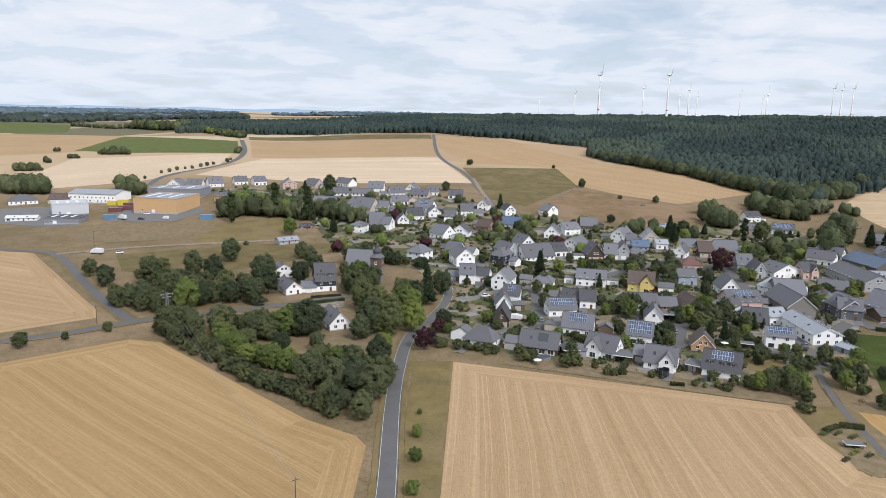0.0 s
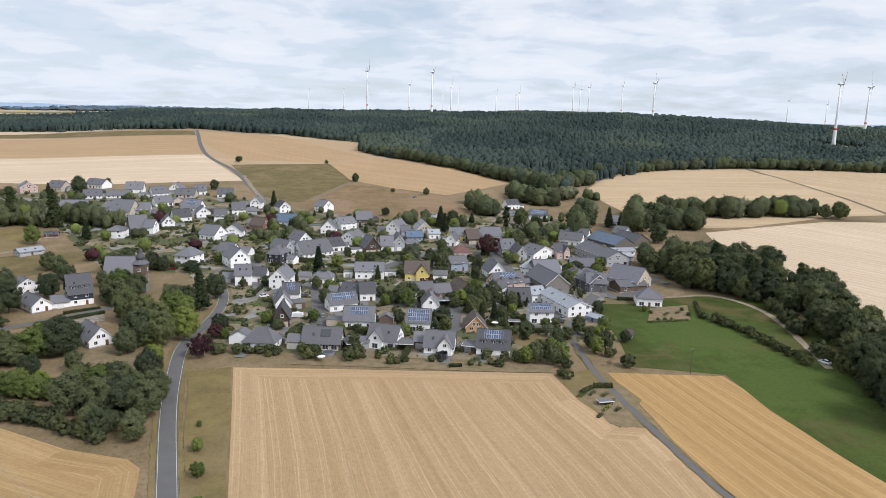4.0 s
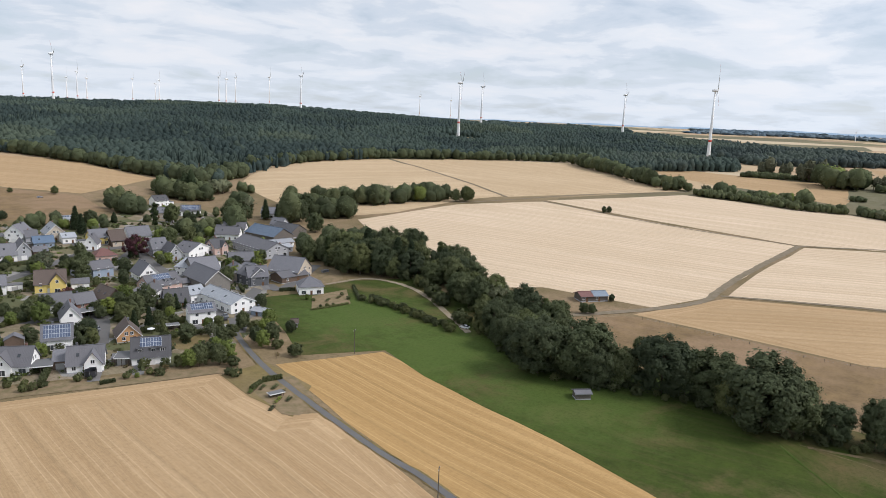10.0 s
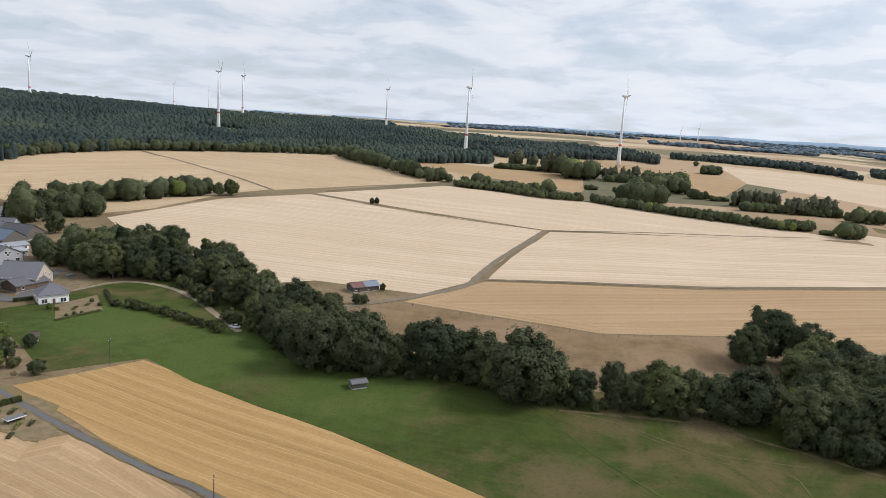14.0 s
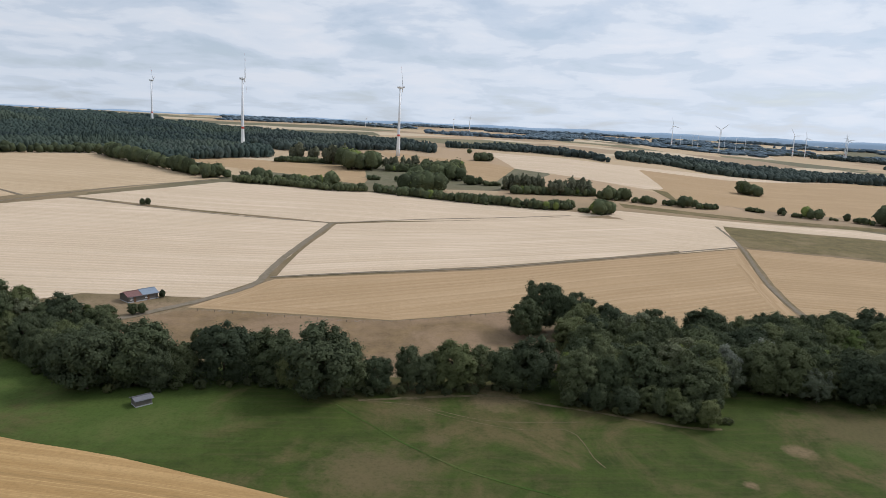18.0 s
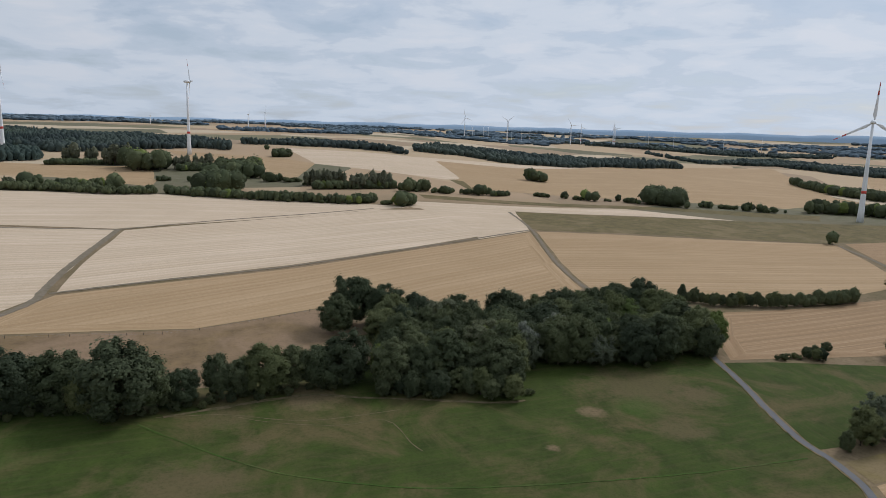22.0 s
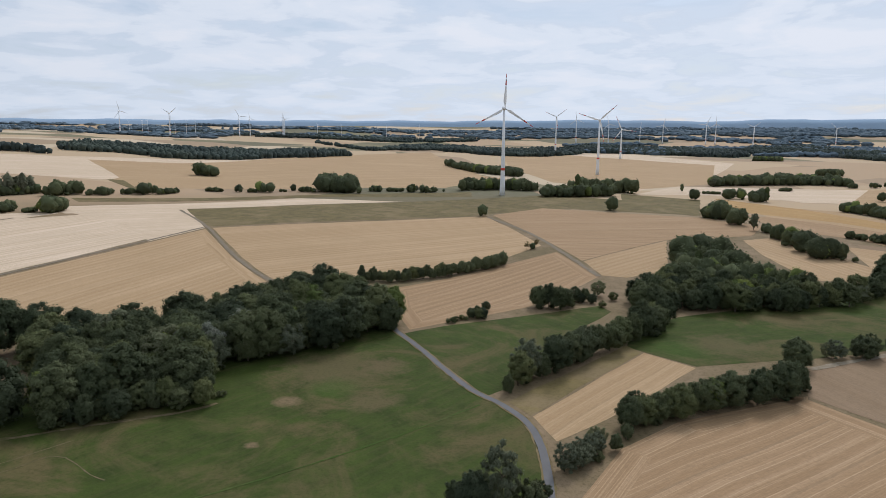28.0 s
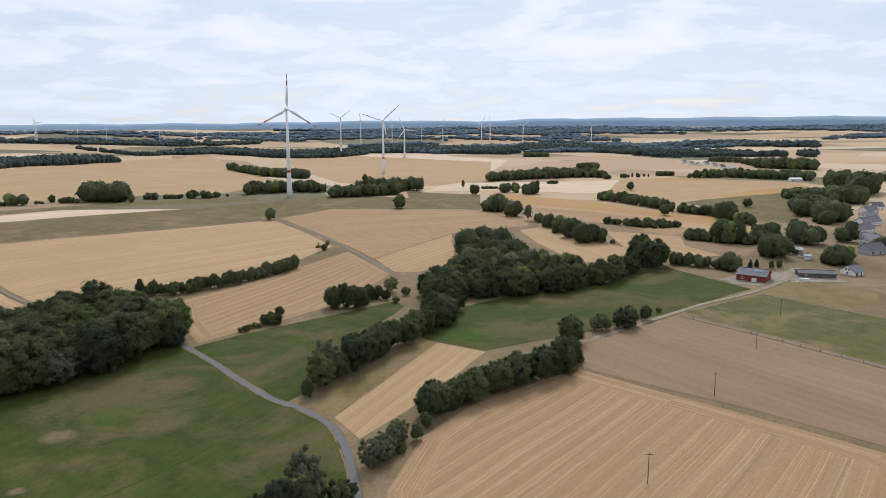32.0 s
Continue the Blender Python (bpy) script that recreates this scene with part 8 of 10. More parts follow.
for bx, by, bh, bk in ((175.0, -363.2, 14.2, "oak"), (172.2, -375.9, 15.6, "ash"), (172.0, -390.6, 12.3, "maple"), (175.4, -412.6, 16.6, "oak"), (167.5, -420.4, 18.6, "maple"),
                       (181.1, -431.3, 20.0, "oak"), (166.0, -429.7, 15.0, "ash"), (173.5, -423.4, 17.3, "ash"), (172.3, -398.4, 8.7, "hazel"), (170.4, -379.0, 7.0, "hazel"), (174.0, -404.0, 12.0, "ash")):
    plant(bx, by, bh, bk, 1.0, True)
wood(((251.6, -224.2), (241.6, -236.6), (247.3, -242.2), (257.6, -229.5)), 11.0, 6.0, "oak")
wood(((250.6, -251.1), (244.4, -258.7), (248.5, -263.0), (254.8, -255.3)), 7.8, 4.2, "oak")
wood(((253.3, -267.3), (249.6, -272.1), (253.7, -276.5), (257.4, -271.6)), 10.8, 5.8, "oak")
plant(243.3, -272.3, 4.7, "round", 1.00)
plant(236.6, -257.5, 3.4, "round", 1.10)
wood(((255.2, -188.3), (250.3, -194.8), (255.0, -198.5), (260.0, -191.8)), 5.7, 3.1, "oak")
plant(262.9, -204.0, 5.1, "oak", 1.00)
wood(((252.9, -173.5), (254.1, -186.3), (256.5, -188.1), (255.4, -175.2)), 2.6, 2.0, "round")
wood(((344.2, -177.8), (334.7, -191.0), (332.4, -227.5), (337.9, -275.3), (341.7, -278.4), (336.6, -230.4), (339.0, -193.5), (348.6, -180.1)), 7.6, 2.9, "ash")
plant(346.7, -179.8, 9.4, "poplar", 1.30)
plant(369.1, -320.9, 7.1, "bare", 1.00)
plant(371.1, -331.1, 7.2, "bare", 1.00)
plant(369.6, -326.6, 4.7, "oak", 1.10)
wood(((120.4, -119.3), (121.5, -129.3), (123.3, -140.1), (127.2, -144.6), (125.6, -133.7), (124.7, -123.5)), 8.7, 4.0, "willow")
wood(((121.1, -137.7), (125.5, -151.4), (128.7, -155.2), (124.4, -141.5)), 6.5, 3.6, "ash")
wood(((131.2, -155.2), (129.3, -165.5), (126.4, -181.5), (123.1, -198.0), (117.8, -228.1), (121.0, -234.4), (126.7, -204.0), (130.4, -187.2), (133.6, -171.0), (135.7, -160.6)), 9.6, 5.0, "oak")
plant(129.9, -163.5, 10.0, "oak", 1.05)
plant(127.2, -176.8, 11.5, "oak", 1.05)
plant(125.5, -186.1, 11.9, "oak", 1.05)
plant(123.2, -196.6, 12.3, "oak", 1.05)
plant(119.9, -206.2, 13.0, "oak", 1.05)
plant(118.6, -218.0, 13.1, "oak", 1.05)
plant(133.9, -251.7, 11.9, "oak", 1.15)
wood(((133.2, -269.7), (126.7, -276.5), (129.2, -281.9), (135.8, -275.1)), 6.9, 3.7, "willow")
wood(((126.4, -281.1), (120.7, -288.2), (123.1, -293.8), (128.9, -286.6)), 9.1, 4.9, "oak")
plant(122.7, -302.1, 7.3, "oak", 0.90)
wood(((-117.9, 271.5), (-89.4, 237.9), (-62.5, 213.3), (-47.2, 201.7), (-35.9, 190.7), (-24.9, 181.3), (-25.6, 186.2), (-36.8, 195.6), (-48.3, 206.5), (-63.9, 218.1), (-91.2, 242.5), (-119.9, 276.1)), 4.4, 4.6, "hazel")
plant(-69.3, 241.2, 8.8, "ash", 1.00)
plant(-57.2, 240.0, 7.9, "oak", 1.00)
plant(-44.5, 241.6, 7.9, "ash", 1.00)
plant(-142.4, 335.1, 15.2, "oak", 1.00)
plant(-122.6, 304.3, 13.1, "ash", 1.00)
plant(-129.0, 296.1, 11.9, "oak", 1.00)
plant(-120.4, 317.4, 12.5, "maple", 1.00)
plant(-105.4, 298.7, 11.7, "oak", 1.00)
plant(-34.4, 334.9, 10.8, "oak", 1.00)
plant(-35.4, 230.2, 6.3, "lime", 1.00)
wood(((245.0, 269.5), (239.4, 245.1), (222.9, 214.5), (210.7, 187.4), (207.2, 170.3), (210.2, 172.8), (213.7, 190.0), (225.8, 217.3), (242.2, 248.0), (247.7, 272.5)), 5.6, 4.6, "hazel")
plant(123.0, -318.7, 2.5, "round", 1.00)
plant(115.7, -97.2, 17.6, "willow", 0.70)
plant(118.3, -89.9, 11.3, "maple", 1.00)
plant(123.2, -89.3, 7.3, "oak", 1.00)
plant(113.7, -103.3, 7.4, "hazel", 1.00)
plant(117.8, -94.5, 8.5, "ash", 1.00)
plant(115.0, -108.5, 5.1, "hazel", 1.00)
wood(((163.4, -436.4), (146.2, -436.1), (125.9, -438.3), (127.8, -445.0), (148.4, -442.8), (165.9, -442.9)), 7.2, 5.5, "oak")
plant(152.1, -438.4, 8.9, "ash", 1.00)
wood(((126.4, -436.0), (122.4, -439.3), (124.1, -445.1), (128.1, -441.8)), 9.7, 5.2, "ash")
plant(120.4, -456.8, 5.7, "conifer", 1.20)
plant(118.0, -461.6, 5.7, "conifer", 1.20)
plant(109.6, -462.7, 5.3, "oak", 0.80)
plant(106.5, -468.6, 5.4, "oak", 0.80)
forest(((-496.6, 1339.3), (-360.6, 1308.0), (-189.6, 1273.3), (-22.4, 1220.9), (100.8, 1136.3), (207.0, 1034.0), (193.0, 923.6), (215.4, 864.0), (270.2, 819.7), (303.3, 695.3), (294.9, 678.0), (332.2, 646.8), (402.1, 686.3), (517.7, 743.3), (675.3, 753.5), (820.7, 696.8), (910.1, 613.8), (855.8, 531.8), (887.2, 598.7), (871.3, 496.1), (993.0, 404.8), (1648.3, 672.0), (1546.8, 880.7), (1475.5, 995.7), (1511.9, 939.5), (1475.7, 995.3), (1356.9, 1152.1), (1187.9, 1325.6), (1017.4, 1460.6), (899.9, 1535.8), (813.1, 1583.4), (709.9, 1632.3), (711.8, 1631.5), (557.3, 1690.5), (430.7, 1727.1), (364.1, 1742.4), (349.4, 1745.4), (157.3, 1773.0), (-32.6, 1779.7), (-262.1, 1760.6), (-473.0, 1716.0), (-618.8, 1669.0)), 7.0, 13.0)

wood(((1011.1, -265.6), (1005.8, -288.6), (1019.2, -292.5), (1024.6, -269.2)), 16.2, 6.4, "oak")
wood(((829.1, -226.2), (818.2, -242.4), (823.9, -244.1), (834.9, -227.8)), 4.9, 2.6, "hazel")
wood(((814.0, -256.3), (808.9, -262.4), (814.6, -264.2), (819.7, -258.1)), 8.4, 3.3, "oak")
wood(((803.6, -268.8), (796.9, -275.9), (802.6, -277.8), (809.2, -270.7)), 4.8, 2.6, "hazel")
wood(((800.0, -279.3), (786.9, -292.1), (792.5, -294.2), (805.7, -281.2)), 11.7, 4.6, "oak")
wood(((790.9, -301.6), (783.6, -309.2), (789.2, -311.4), (796.5, -303.7)), 3.5, 2.6, "hazel")
wood(((790.0, -317.5), (787.5, -321.1), (793.1, -323.4), (795.6, -319.8)), 11.8, 4.6, "oak")
wood(((779.6, -321.8), (767.1, -335.9), (772.6, -338.3), (785.2, -324.1)), 6.2, 2.6, "oak")
wood(((768.2, -343.4), (745.9, -374.0), (781.7, -391.9), (804.7, -359.7)), 18.5, 7.2, "oak")
wood(((736.4, -377.1), (734.4, -381.1), (739.7, -383.8), (741.8, -379.8)), 11.5, 4.5, "oak")
wood(((756.0, -402.7), (748.9, -413.6), (754.1, -416.5), (761.3, -405.5)), 7.0, 2.7, "oak")
wood(((750.1, -423.9), (741.6, -438.5), (746.8, -441.5), (755.3, -426.8)), 4.9, 2.6, "hazel")
wood(((737.6, -445.2), (732.0, -452.4), (737.1, -455.6), (742.7, -448.3)), 9.9, 3.9, "oak")
wood(((728.4, -458.2), (724.2, -464.8), (729.3, -468.0), (733.5, -461.4)), 8.4, 3.3, "oak")
wood(((725.7, -473.7), (723.7, -476.7), (728.7, -480.0), (730.7, -477.0)), 6.4, 2.6, "oak")
wood(((724.4, -488.2), (722.9, -490.5), (727.9, -493.8), (729.4, -491.6)), 4.3, 2.6, "oak")
wood(((1249.5, -847.7), (1018.1, -755.4), (896.1, -756.4), (926.7, -782.2), (1074.3, -797.1), (1282.6, -870.2)), 14.0, 9.0, "oak")
wood(((728.4, -519.6), (723.6, -572.8), (680.9, -605.2), (697.3, -619.8), (740.9, -586.5), (746.3, -532.4)), 14.1, 8.0, "oak")
wood(((625.6, -566.1), (612.7, -593.1), (596.3, -651.2), (609.8, -666.0), (627.1, -607.0), (640.4, -579.5)), 13.4, 8.0, "oak")
wood(((653.5, -637.6), (632.4, -690.4), (611.3, -705.1), (624.4, -720.2), (645.9, -705.1), (667.9, -651.6)), 16.7, 8.0, "ash")
plant(649.1, -643.5, 24.9, "poplar", 1.00)
wood(((1099.9, -1731.8), (1048.4, -1775.3), (1068.8, -1809.7), (1121.4, -1765.6)), 11.8, 4.6, "oak")
wood(((630.4, -885.6), (623.3, -944.0), (604.3, -996.5), (567.0, -1057.2), (518.5, -1078.7), (527.1, -1096.7), (600.1, -1118.9), (645.8, -1064.9), (656.4, -994.1), (642.0, -901.9)), 14.2, 10.0, "oak")
wood(((701.1, -1309.2), (670.7, -1335.3), (684.1, -1362.1), (715.3, -1335.7)), 11.0, 4.3, "oak")
wood(((517.0, -1050.4), (507.9, -1057.1), (510.5, -1062.5), (519.7, -1055.8)), 7.7, 3.0, "oak")
wood(((499.0, -1078.0), (473.3, -1130.0), (479.1, -1143.8), (505.3, -1091.6)), 7.9, 8.0, "oak")
wood(((473.6, -1163.5), (451.4, -1182.0), (456.8, -1196.1), (479.2, -1177.4)), 7.2, 2.8, "oak")
wood(((410.1, -1136.5), (363.0, -1186.2), (296.6, -1178.9), (236.6, -1175.2), (248.4, -1234.0), (311.3, -1237.1), (374.7, -1224.5), (415.2, -1150.6)), 12.9, 10.0, "oak")
wood(((407.9, -1492.4), (342.4, -1462.7), (287.5, -1449.1), (299.1, -1508.0), (356.1, -1521.1), (423.7, -1550.3)), 19.7, 11.0, "oak")
wood(((568.9, -1704.8), (496.5, -1685.7), (415.2, -1537.1), (423.1, -1566.1), (505.0, -1714.5), (578.4, -1733.3)), 12.6, 9.0, "oak")
plant(529.3, -720.7, 13.6, "oak", 1.10)
plant(601.2, -788.5, 11.1, "ash", 0.60)
plant(404.5, -906.0, 11.9, "oak", 1.10)
plant(496.8, -543.2, 14.7, "oak", 1.10)
plant(523.0, -398.1, 11.6, "oak", 1.00)
plant(223.2, -805.4, 10.0, "oak", 1.30)
wood(((518.9, -763.8), (513.8, -769.7), (517.1, -774.7), (522.3, -768.8)), 11.3, 4.4, "oak")
wood(((508.9, -775.4), (504.9, -779.2), (508.1, -784.2), (512.2, -780.4)), 12.9, 5.1, "oak")
wood(((483.8, -761.7), (472.0, -773.9), (478.2, -784.1), (490.2, -771.9)), 15.5, 6.1, "maple")
wood(((568.5, -787.9), (553.6, -803.4), (557.0, -808.3), (572.0, -792.8)), 4.0, 2.6, "hazel")
wood(((540.8, -918.8), (530.9, -929.2), (533.9, -934.4), (543.9, -924.0)), 5.2, 2.6, "hazel")
plant(474.8, -781.5, 19.0, "poplar", 1.00)
wood(((415.6, -583.2), (400.6, -598.5), (408.4, -610.2), (423.7, -594.6)), 15.3, 6.0, "oak")
wood(((377.4, -566.8), (370.0, -574.1), (375.5, -582.5), (383.0, -575.1)), 13.4, 5.2, "ash")
plant(347.4, -557.4, 16.8, "willow", 0.70)
wood(((334.0, -550.3), (330.6, -552.4), (333.7, -557.5), (337.1, -555.4)), 8.4, 3.3, "oak")
wood(((309.7, -523.7), (304.3, -529.2), (307.3, -534.4), (312.8, -528.8)), 12.0, 4.7, "oak")
wood(((286.7, -502.0), (280.0, -508.2), (284.8, -516.9), (291.7, -510.7)), 13.3, 5.2, "oak")
wood(((266.3, -485.7), (258.4, -492.3), (261.2, -497.6), (269.2, -491.0)), 15.9, 6.2, "maple")
wood(((245.4, -470.5), (240.3, -475.4), (244.8, -484.4), (250.1, -479.4)), 13.0, 5.1, "oak")
wood(((238.7, -479.7), (234.5, -482.9), (237.1, -488.3), (241.4, -485.1)), 10.5, 4.1, "ash")
plant(225.5, -482.7, 3.8, "round", 1.00)
wood(((280.5, -580.8), (258.7, -578.8), (234.7, -580.3), (220.4, -595.7), (225.2, -608.8), (239.9, -593.3), (264.4, -591.6), (286.6, -593.4)), 5.7, 5.0, "hazel")
wood(((255.4, -577.0), (226.1, -594.6), (229.0, -602.0), (258.6, -584.3)), 7.2, 7.0, "oak")
wood(((381.1, -764.7), (347.4, -756.4), (304.6, -732.4), (270.8, -714.5), (275.0, -725.7), (309.3, -743.4), (352.4, -767.3), (386.4, -775.4)), 11.9, 7.5, "oak")
plant(264.6, -678.0, 11.7, "oak", 1.00)
wood(((259.8, -707.9), (225.8, -702.6), (189.0, -671.7), (175.2, -655.7), (178.3, -667.3), (192.2, -683.3), (229.5, -714.0), (263.9, -719.1)), 9.4, 7.0, "oak")
wood(((212.2, -683.7), (204.3, -691.4), (208.3, -704.8), (216.3, -697.1)), 15.3, 6.0, "oak")
wood(((165.3, -624.9), (156.3, -634.6), (157.7, -640.4), (166.8, -630.7)), 5.8, 2.6, "oak")
wood(((189.4, -536.0), (172.8, -535.3), (156.9, -538.1), (161.4, -553.5), (177.7, -550.5), (194.7, -551.1)), 7.8, 6.5, "oak")
wood(((167.8, -533.7), (155.2, -547.1), (160.6, -566.3), (173.8, -552.8)), 15.2, 6.0, "oak")
wood(((150.6, -542.1), (138.3, -554.8), (141.2, -566.4), (153.8, -553.6)), 8.8, 3.5, "oak")
wood(((163.0, -609.9), (157.9, -615.4), (159.4, -621.2), (164.6, -615.7)), 6.2, 2.6, "oak")
wood(((144.6, -580.3), (137.1, -588.4), (138.5, -594.2), (146.1, -586.1)), 12.8, 5.0, "oak")
wood(((123.7, -495.8), (116.2, -502.8), (119.4, -516.5), (127.1, -509.4)), 14.3, 5.6, "oak")
wood(((118.7, -517.9), (113.6, -523.2), (114.9, -529.0), (120.0, -523.7)), 9.6, 3.8, "oak")
wood(((160.7, -756.6), (149.8, -767.1), (155.6, -796.6), (166.9, -786.0)), 19.1, 7.5, "oak")
wood(((209.6, -910.7), (183.2, -935.9), (189.0, -965.3), (216.3, -939.9)), 10.8, 4.2, "oak")
wood(((125.3, -578.8), (106.2, -562.1), (107.6, -587.5), (111.2, -607.2), (109.9, -581.7), (129.5, -598.3)), 16.3, 9.0, "oak")
wood(((175.0, -792.8), (150.5, -813.3), (155.1, -837.8), (180.4, -817.2)), 14.7, 5.8, "oak")
wood(((135.3, -719.8), (117.2, -735.3), (121.9, -764.9), (140.8, -749.3)), 18.1, 7.1, "oak")
wood(((207.3, -938.1), (178.2, -959.5), (181.9, -979.2), (211.6, -957.7)), 10.3, 4.0, "oak")
wood(((156.6, -889.9), (129.8, -910.5), (138.2, -969.9), (167.0, -949.0)), 16.4, 6.4, "oak")
wood(((193.7, -1068.1), (176.1, -1079.3), (188.9, -1158.3), (208.0, -1146.8)), 19.6, 7.7, "oak")
wood(((152.9, -992.5), (130.8, -1006.8), (138.5, -1066.3), (162.0, -1051.8)), 24.8, 9.7, "oak")
wood(((96.4, -603.9), (91.2, -608.8), (92.1, -614.7), (97.4, -609.8)), 14.0, 5.5, "oak")
wood(((129.7, -709.6), (121.8, -716.1), (122.8, -722.0), (130.8, -715.5)), 11.8, 4.6, "oak")
wood(((177.3, -1206.2), (149.1, -1227.2), (152.7, -1257.0), (181.7, -1235.8)), 10.0, 3.9, "oak")
wood(((85.8, -496.8), (74.0, -508.0), (76.9, -527.8), (89.2, -516.6)), 10.0, 3.9, "oak")
wood(((73.5, -590.9), (66.8, -596.8), (67.5, -602.7), (74.2, -596.8)), 6.8, 2.7, "oak")
wood(((723.8, 331.6), (728.5, 284.3), (715.2, 224.6), (728.9, 187.3), (746.3, 191.7), (732.4, 230.0), (745.2, 290.8), (740.2, 339.1)), 7.6, 6.0, "ash")
wood(((758.0, 321.3), (764.1, 306.5), (769.7, 308.8), (763.6, 323.7)), 13.5, 5.3, "oak")
wood(((736.7, 288.0), (752.3, 244.1), (765.7, 248.4), (749.8, 293.1)), 10.3, 4.1, "oak")
wood(((748.4, 240.0), (753.1, 228.2), (758.8, 229.9), (754.1, 241.8)), 15.4, 6.1, "ash")
wood(((738.4, 331.2), (741.0, 325.1), (746.5, 327.6), (743.8, 333.7)), 11.9, 4.7, "willow")
wood(((732.8, 175.8), (720.3, 142.6), (707.0, 84.5), (701.3, 28.1), (694.7, -0.0), (701.2, -28.2), (715.2, -28.8), (708.7, -0.0), (715.3, 28.6), (720.9, 86.1), (734.1, 145.3), (746.4, 179.0)), 8.8, 6.5, "oak")
wood(((758.3, 148.2), (770.9, 109.0), (800.6, 113.2), (787.7, 153.9)), 20.3, 8.0, "oak")
wood(((797.8, 150.8), (801.7, 140.3), (807.6, 141.3), (803.7, 151.9)), 23.9, 9.4, "oak")
wood(((710.6, -19.1), (713.3, -29.6), (719.3, -29.8), (716.6, -19.3)), 8.2, 3.2, "oak")
wood(((694.8, -35.9), (697.2, -45.6), (703.2, -46.0), (700.8, -36.2)), 4.6, 2.6, "round")
wood(((687.7, -50.6), (691.6, -64.9), (703.5, -66.0), (699.7, -51.5)), 13.6, 5.3, "oak")
wood(((776.2, 418.6), (763.2, 389.1), (755.0, 362.5), (765.8, 367.7), (773.9, 394.6), (786.7, 424.3)), 12.6, 8.0, "oak")
plant(757.6, 357.0, 9.4, "oak", 1.00)
wood(((975.2, 360.2), (982.6, 345.4), (995.8, 350.1), (988.3, 365.0)), 26.4, 6.0, "aspen")
wood(((986.0, 338.6), (989.7, 327.8), (997.3, 330.3), (993.6, 341.2)), 22.2, 6.0, "aspen")
wood(((968.1, 309.5), (978.6, 281.9), (992.1, 285.7), (981.5, 313.8)), 27.4, 6.0, "aspen")
wood(((917.8, 263.9), (930.5, 223.6), (969.4, 232.9), (956.3, 275.0)), 24.2, 9.5, "oak")
wood(((953.2, 375.6), (990.4, 288.2), (998.1, 290.5), (960.6, 378.5)), 7.6, 3.0, "oak")
wood(((944.2, 218.1), (964.9, 153.6), (980.7, 156.2), (959.8, 221.7)), 19.9, 9.0, "aspen")
wood(((934.5, 211.0), (952.8, 153.0), (962.7, 154.6), (944.2, 213.2)), 9.4, 3.7, "oak")
wood(((882.0, 148.8), (895.4, 104.5), (935.2, 109.1), (921.5, 155.5)), 19.8, 7.8, "oak")
wood(((860.8, 96.8), (866.8, 77.3), (872.8, 77.8), (866.8, 97.4)), 10.6, 4.2, "oak")
wood(((863.3, 71.0), (867.6, 53.5), (873.5, 53.9), (869.3, 71.5)), 5.7, 2.6, "hazel")
wood(((833.7, 45.3), (843.0, 1.8), (857.0, 1.9), (847.7, 46.1)), 19.9, 7.0, "aspen")
wood(((813.7, -4.6), (830.0, -54.7), (843.9, -55.7), (827.7, -4.7)), 20.2, 7.0, "aspen")
wood(((804.9, 36.5), (830.8, -57.5), (840.8, -58.2), (814.9, 37.0)), 9.4, 3.7, "oak")
wood(((807.2, -61.6), (822.2, -94.4), (832.1, -95.6), (817.2, -62.4)), 14.0, 5.5, "ash")
wood(((837.9, 212.2), (843.7, 196.7), (849.6, 198.1), (843.8, 213.7)), 5.7, 2.6, "oak")
plant(845.8, 178.2, 6.9, "oak", 1.00)
wood(((1148.5, 111.6), (1154.4, 89.5), (1184.3, 91.9), (1178.3, 114.5)), 11.3, 4.4, "oak")
plant(1300.9, 138.6, 9.4, "oak", 1.20)
wood(((809.4, -99.3), (823.6, -128.2), (829.5, -129.1), (815.4, -100.0)), 6.1, 2.6, "ash")
wood(((806.6, -112.8), (811.2, -122.4), (817.2, -123.3), (812.5, -113.6)), 8.7, 3.4, "oak")
wood(((810.6, -132.7), (822.3, -158.2), (828.2, -159.4), (816.5, -133.7)), 6.8, 2.7, "oak")
wood(((810.8, -153.9), (817.9, -169.7), (823.8, -171.0), (816.7, -155.1)), 11.5, 4.5, "oak")
wood(((807.8, -168.7), (817.9, -192.7), (823.7, -194.1), (813.7, -169.9)), 6.1, 2.6, "oak")
forest(((994.6, 601.5), (924.4, 526.8), (909.8, 480.4), (926.4, 447.5), (968.5, 428.1), (1060.0, 468.5), (1052.4, 508.4), (1033.6, 545.8), (1020.0, 581.3), (1046.0, 632.5)), 7.5, 14.0, HAZED_WOOD)
forest(((1170.7, 519.1), (1137.2, 429.0), (1192.5, 348.7), (1296.2, 277.9), (1282.6, 227.4), (1263.0, 185.7), (1302.5, 191.6), (1400.8, 248.3), (1530.9, 328.3), (1499.7, 438.6), (1492.7, 563.2), (1563.7, 693.4)), 8.5, 14.0, HAZED_WOOD)
forest(((1434.7, 194.4), (1448.8, 108.7), (1436.7, 17.5), (1443.3, -40.6), (1513.2, -42.5), (1526.7, 18.6), (1538.5, 115.5), (1494.2, 202.5)), 8.5, 12.0, HAZED_WOOD)
wood(((867.8, 588.0), (839.7, 539.3), (815.0, 491.4), (778.8, 433.5), (750.7, 390.2), (761.3, 395.8), (789.3, 439.3), (825.3, 497.6), (849.8, 545.8), (877.7, 594.7)), 17.0, 7.5, "oak")
wood(((730.7, 374.0), (754.0, 363.3), (759.4, 365.9), (736.1, 376.7)), 16.3, 6.4, "oak")
plant(754.9, 354.3, 10.0, "oak", 1.00)
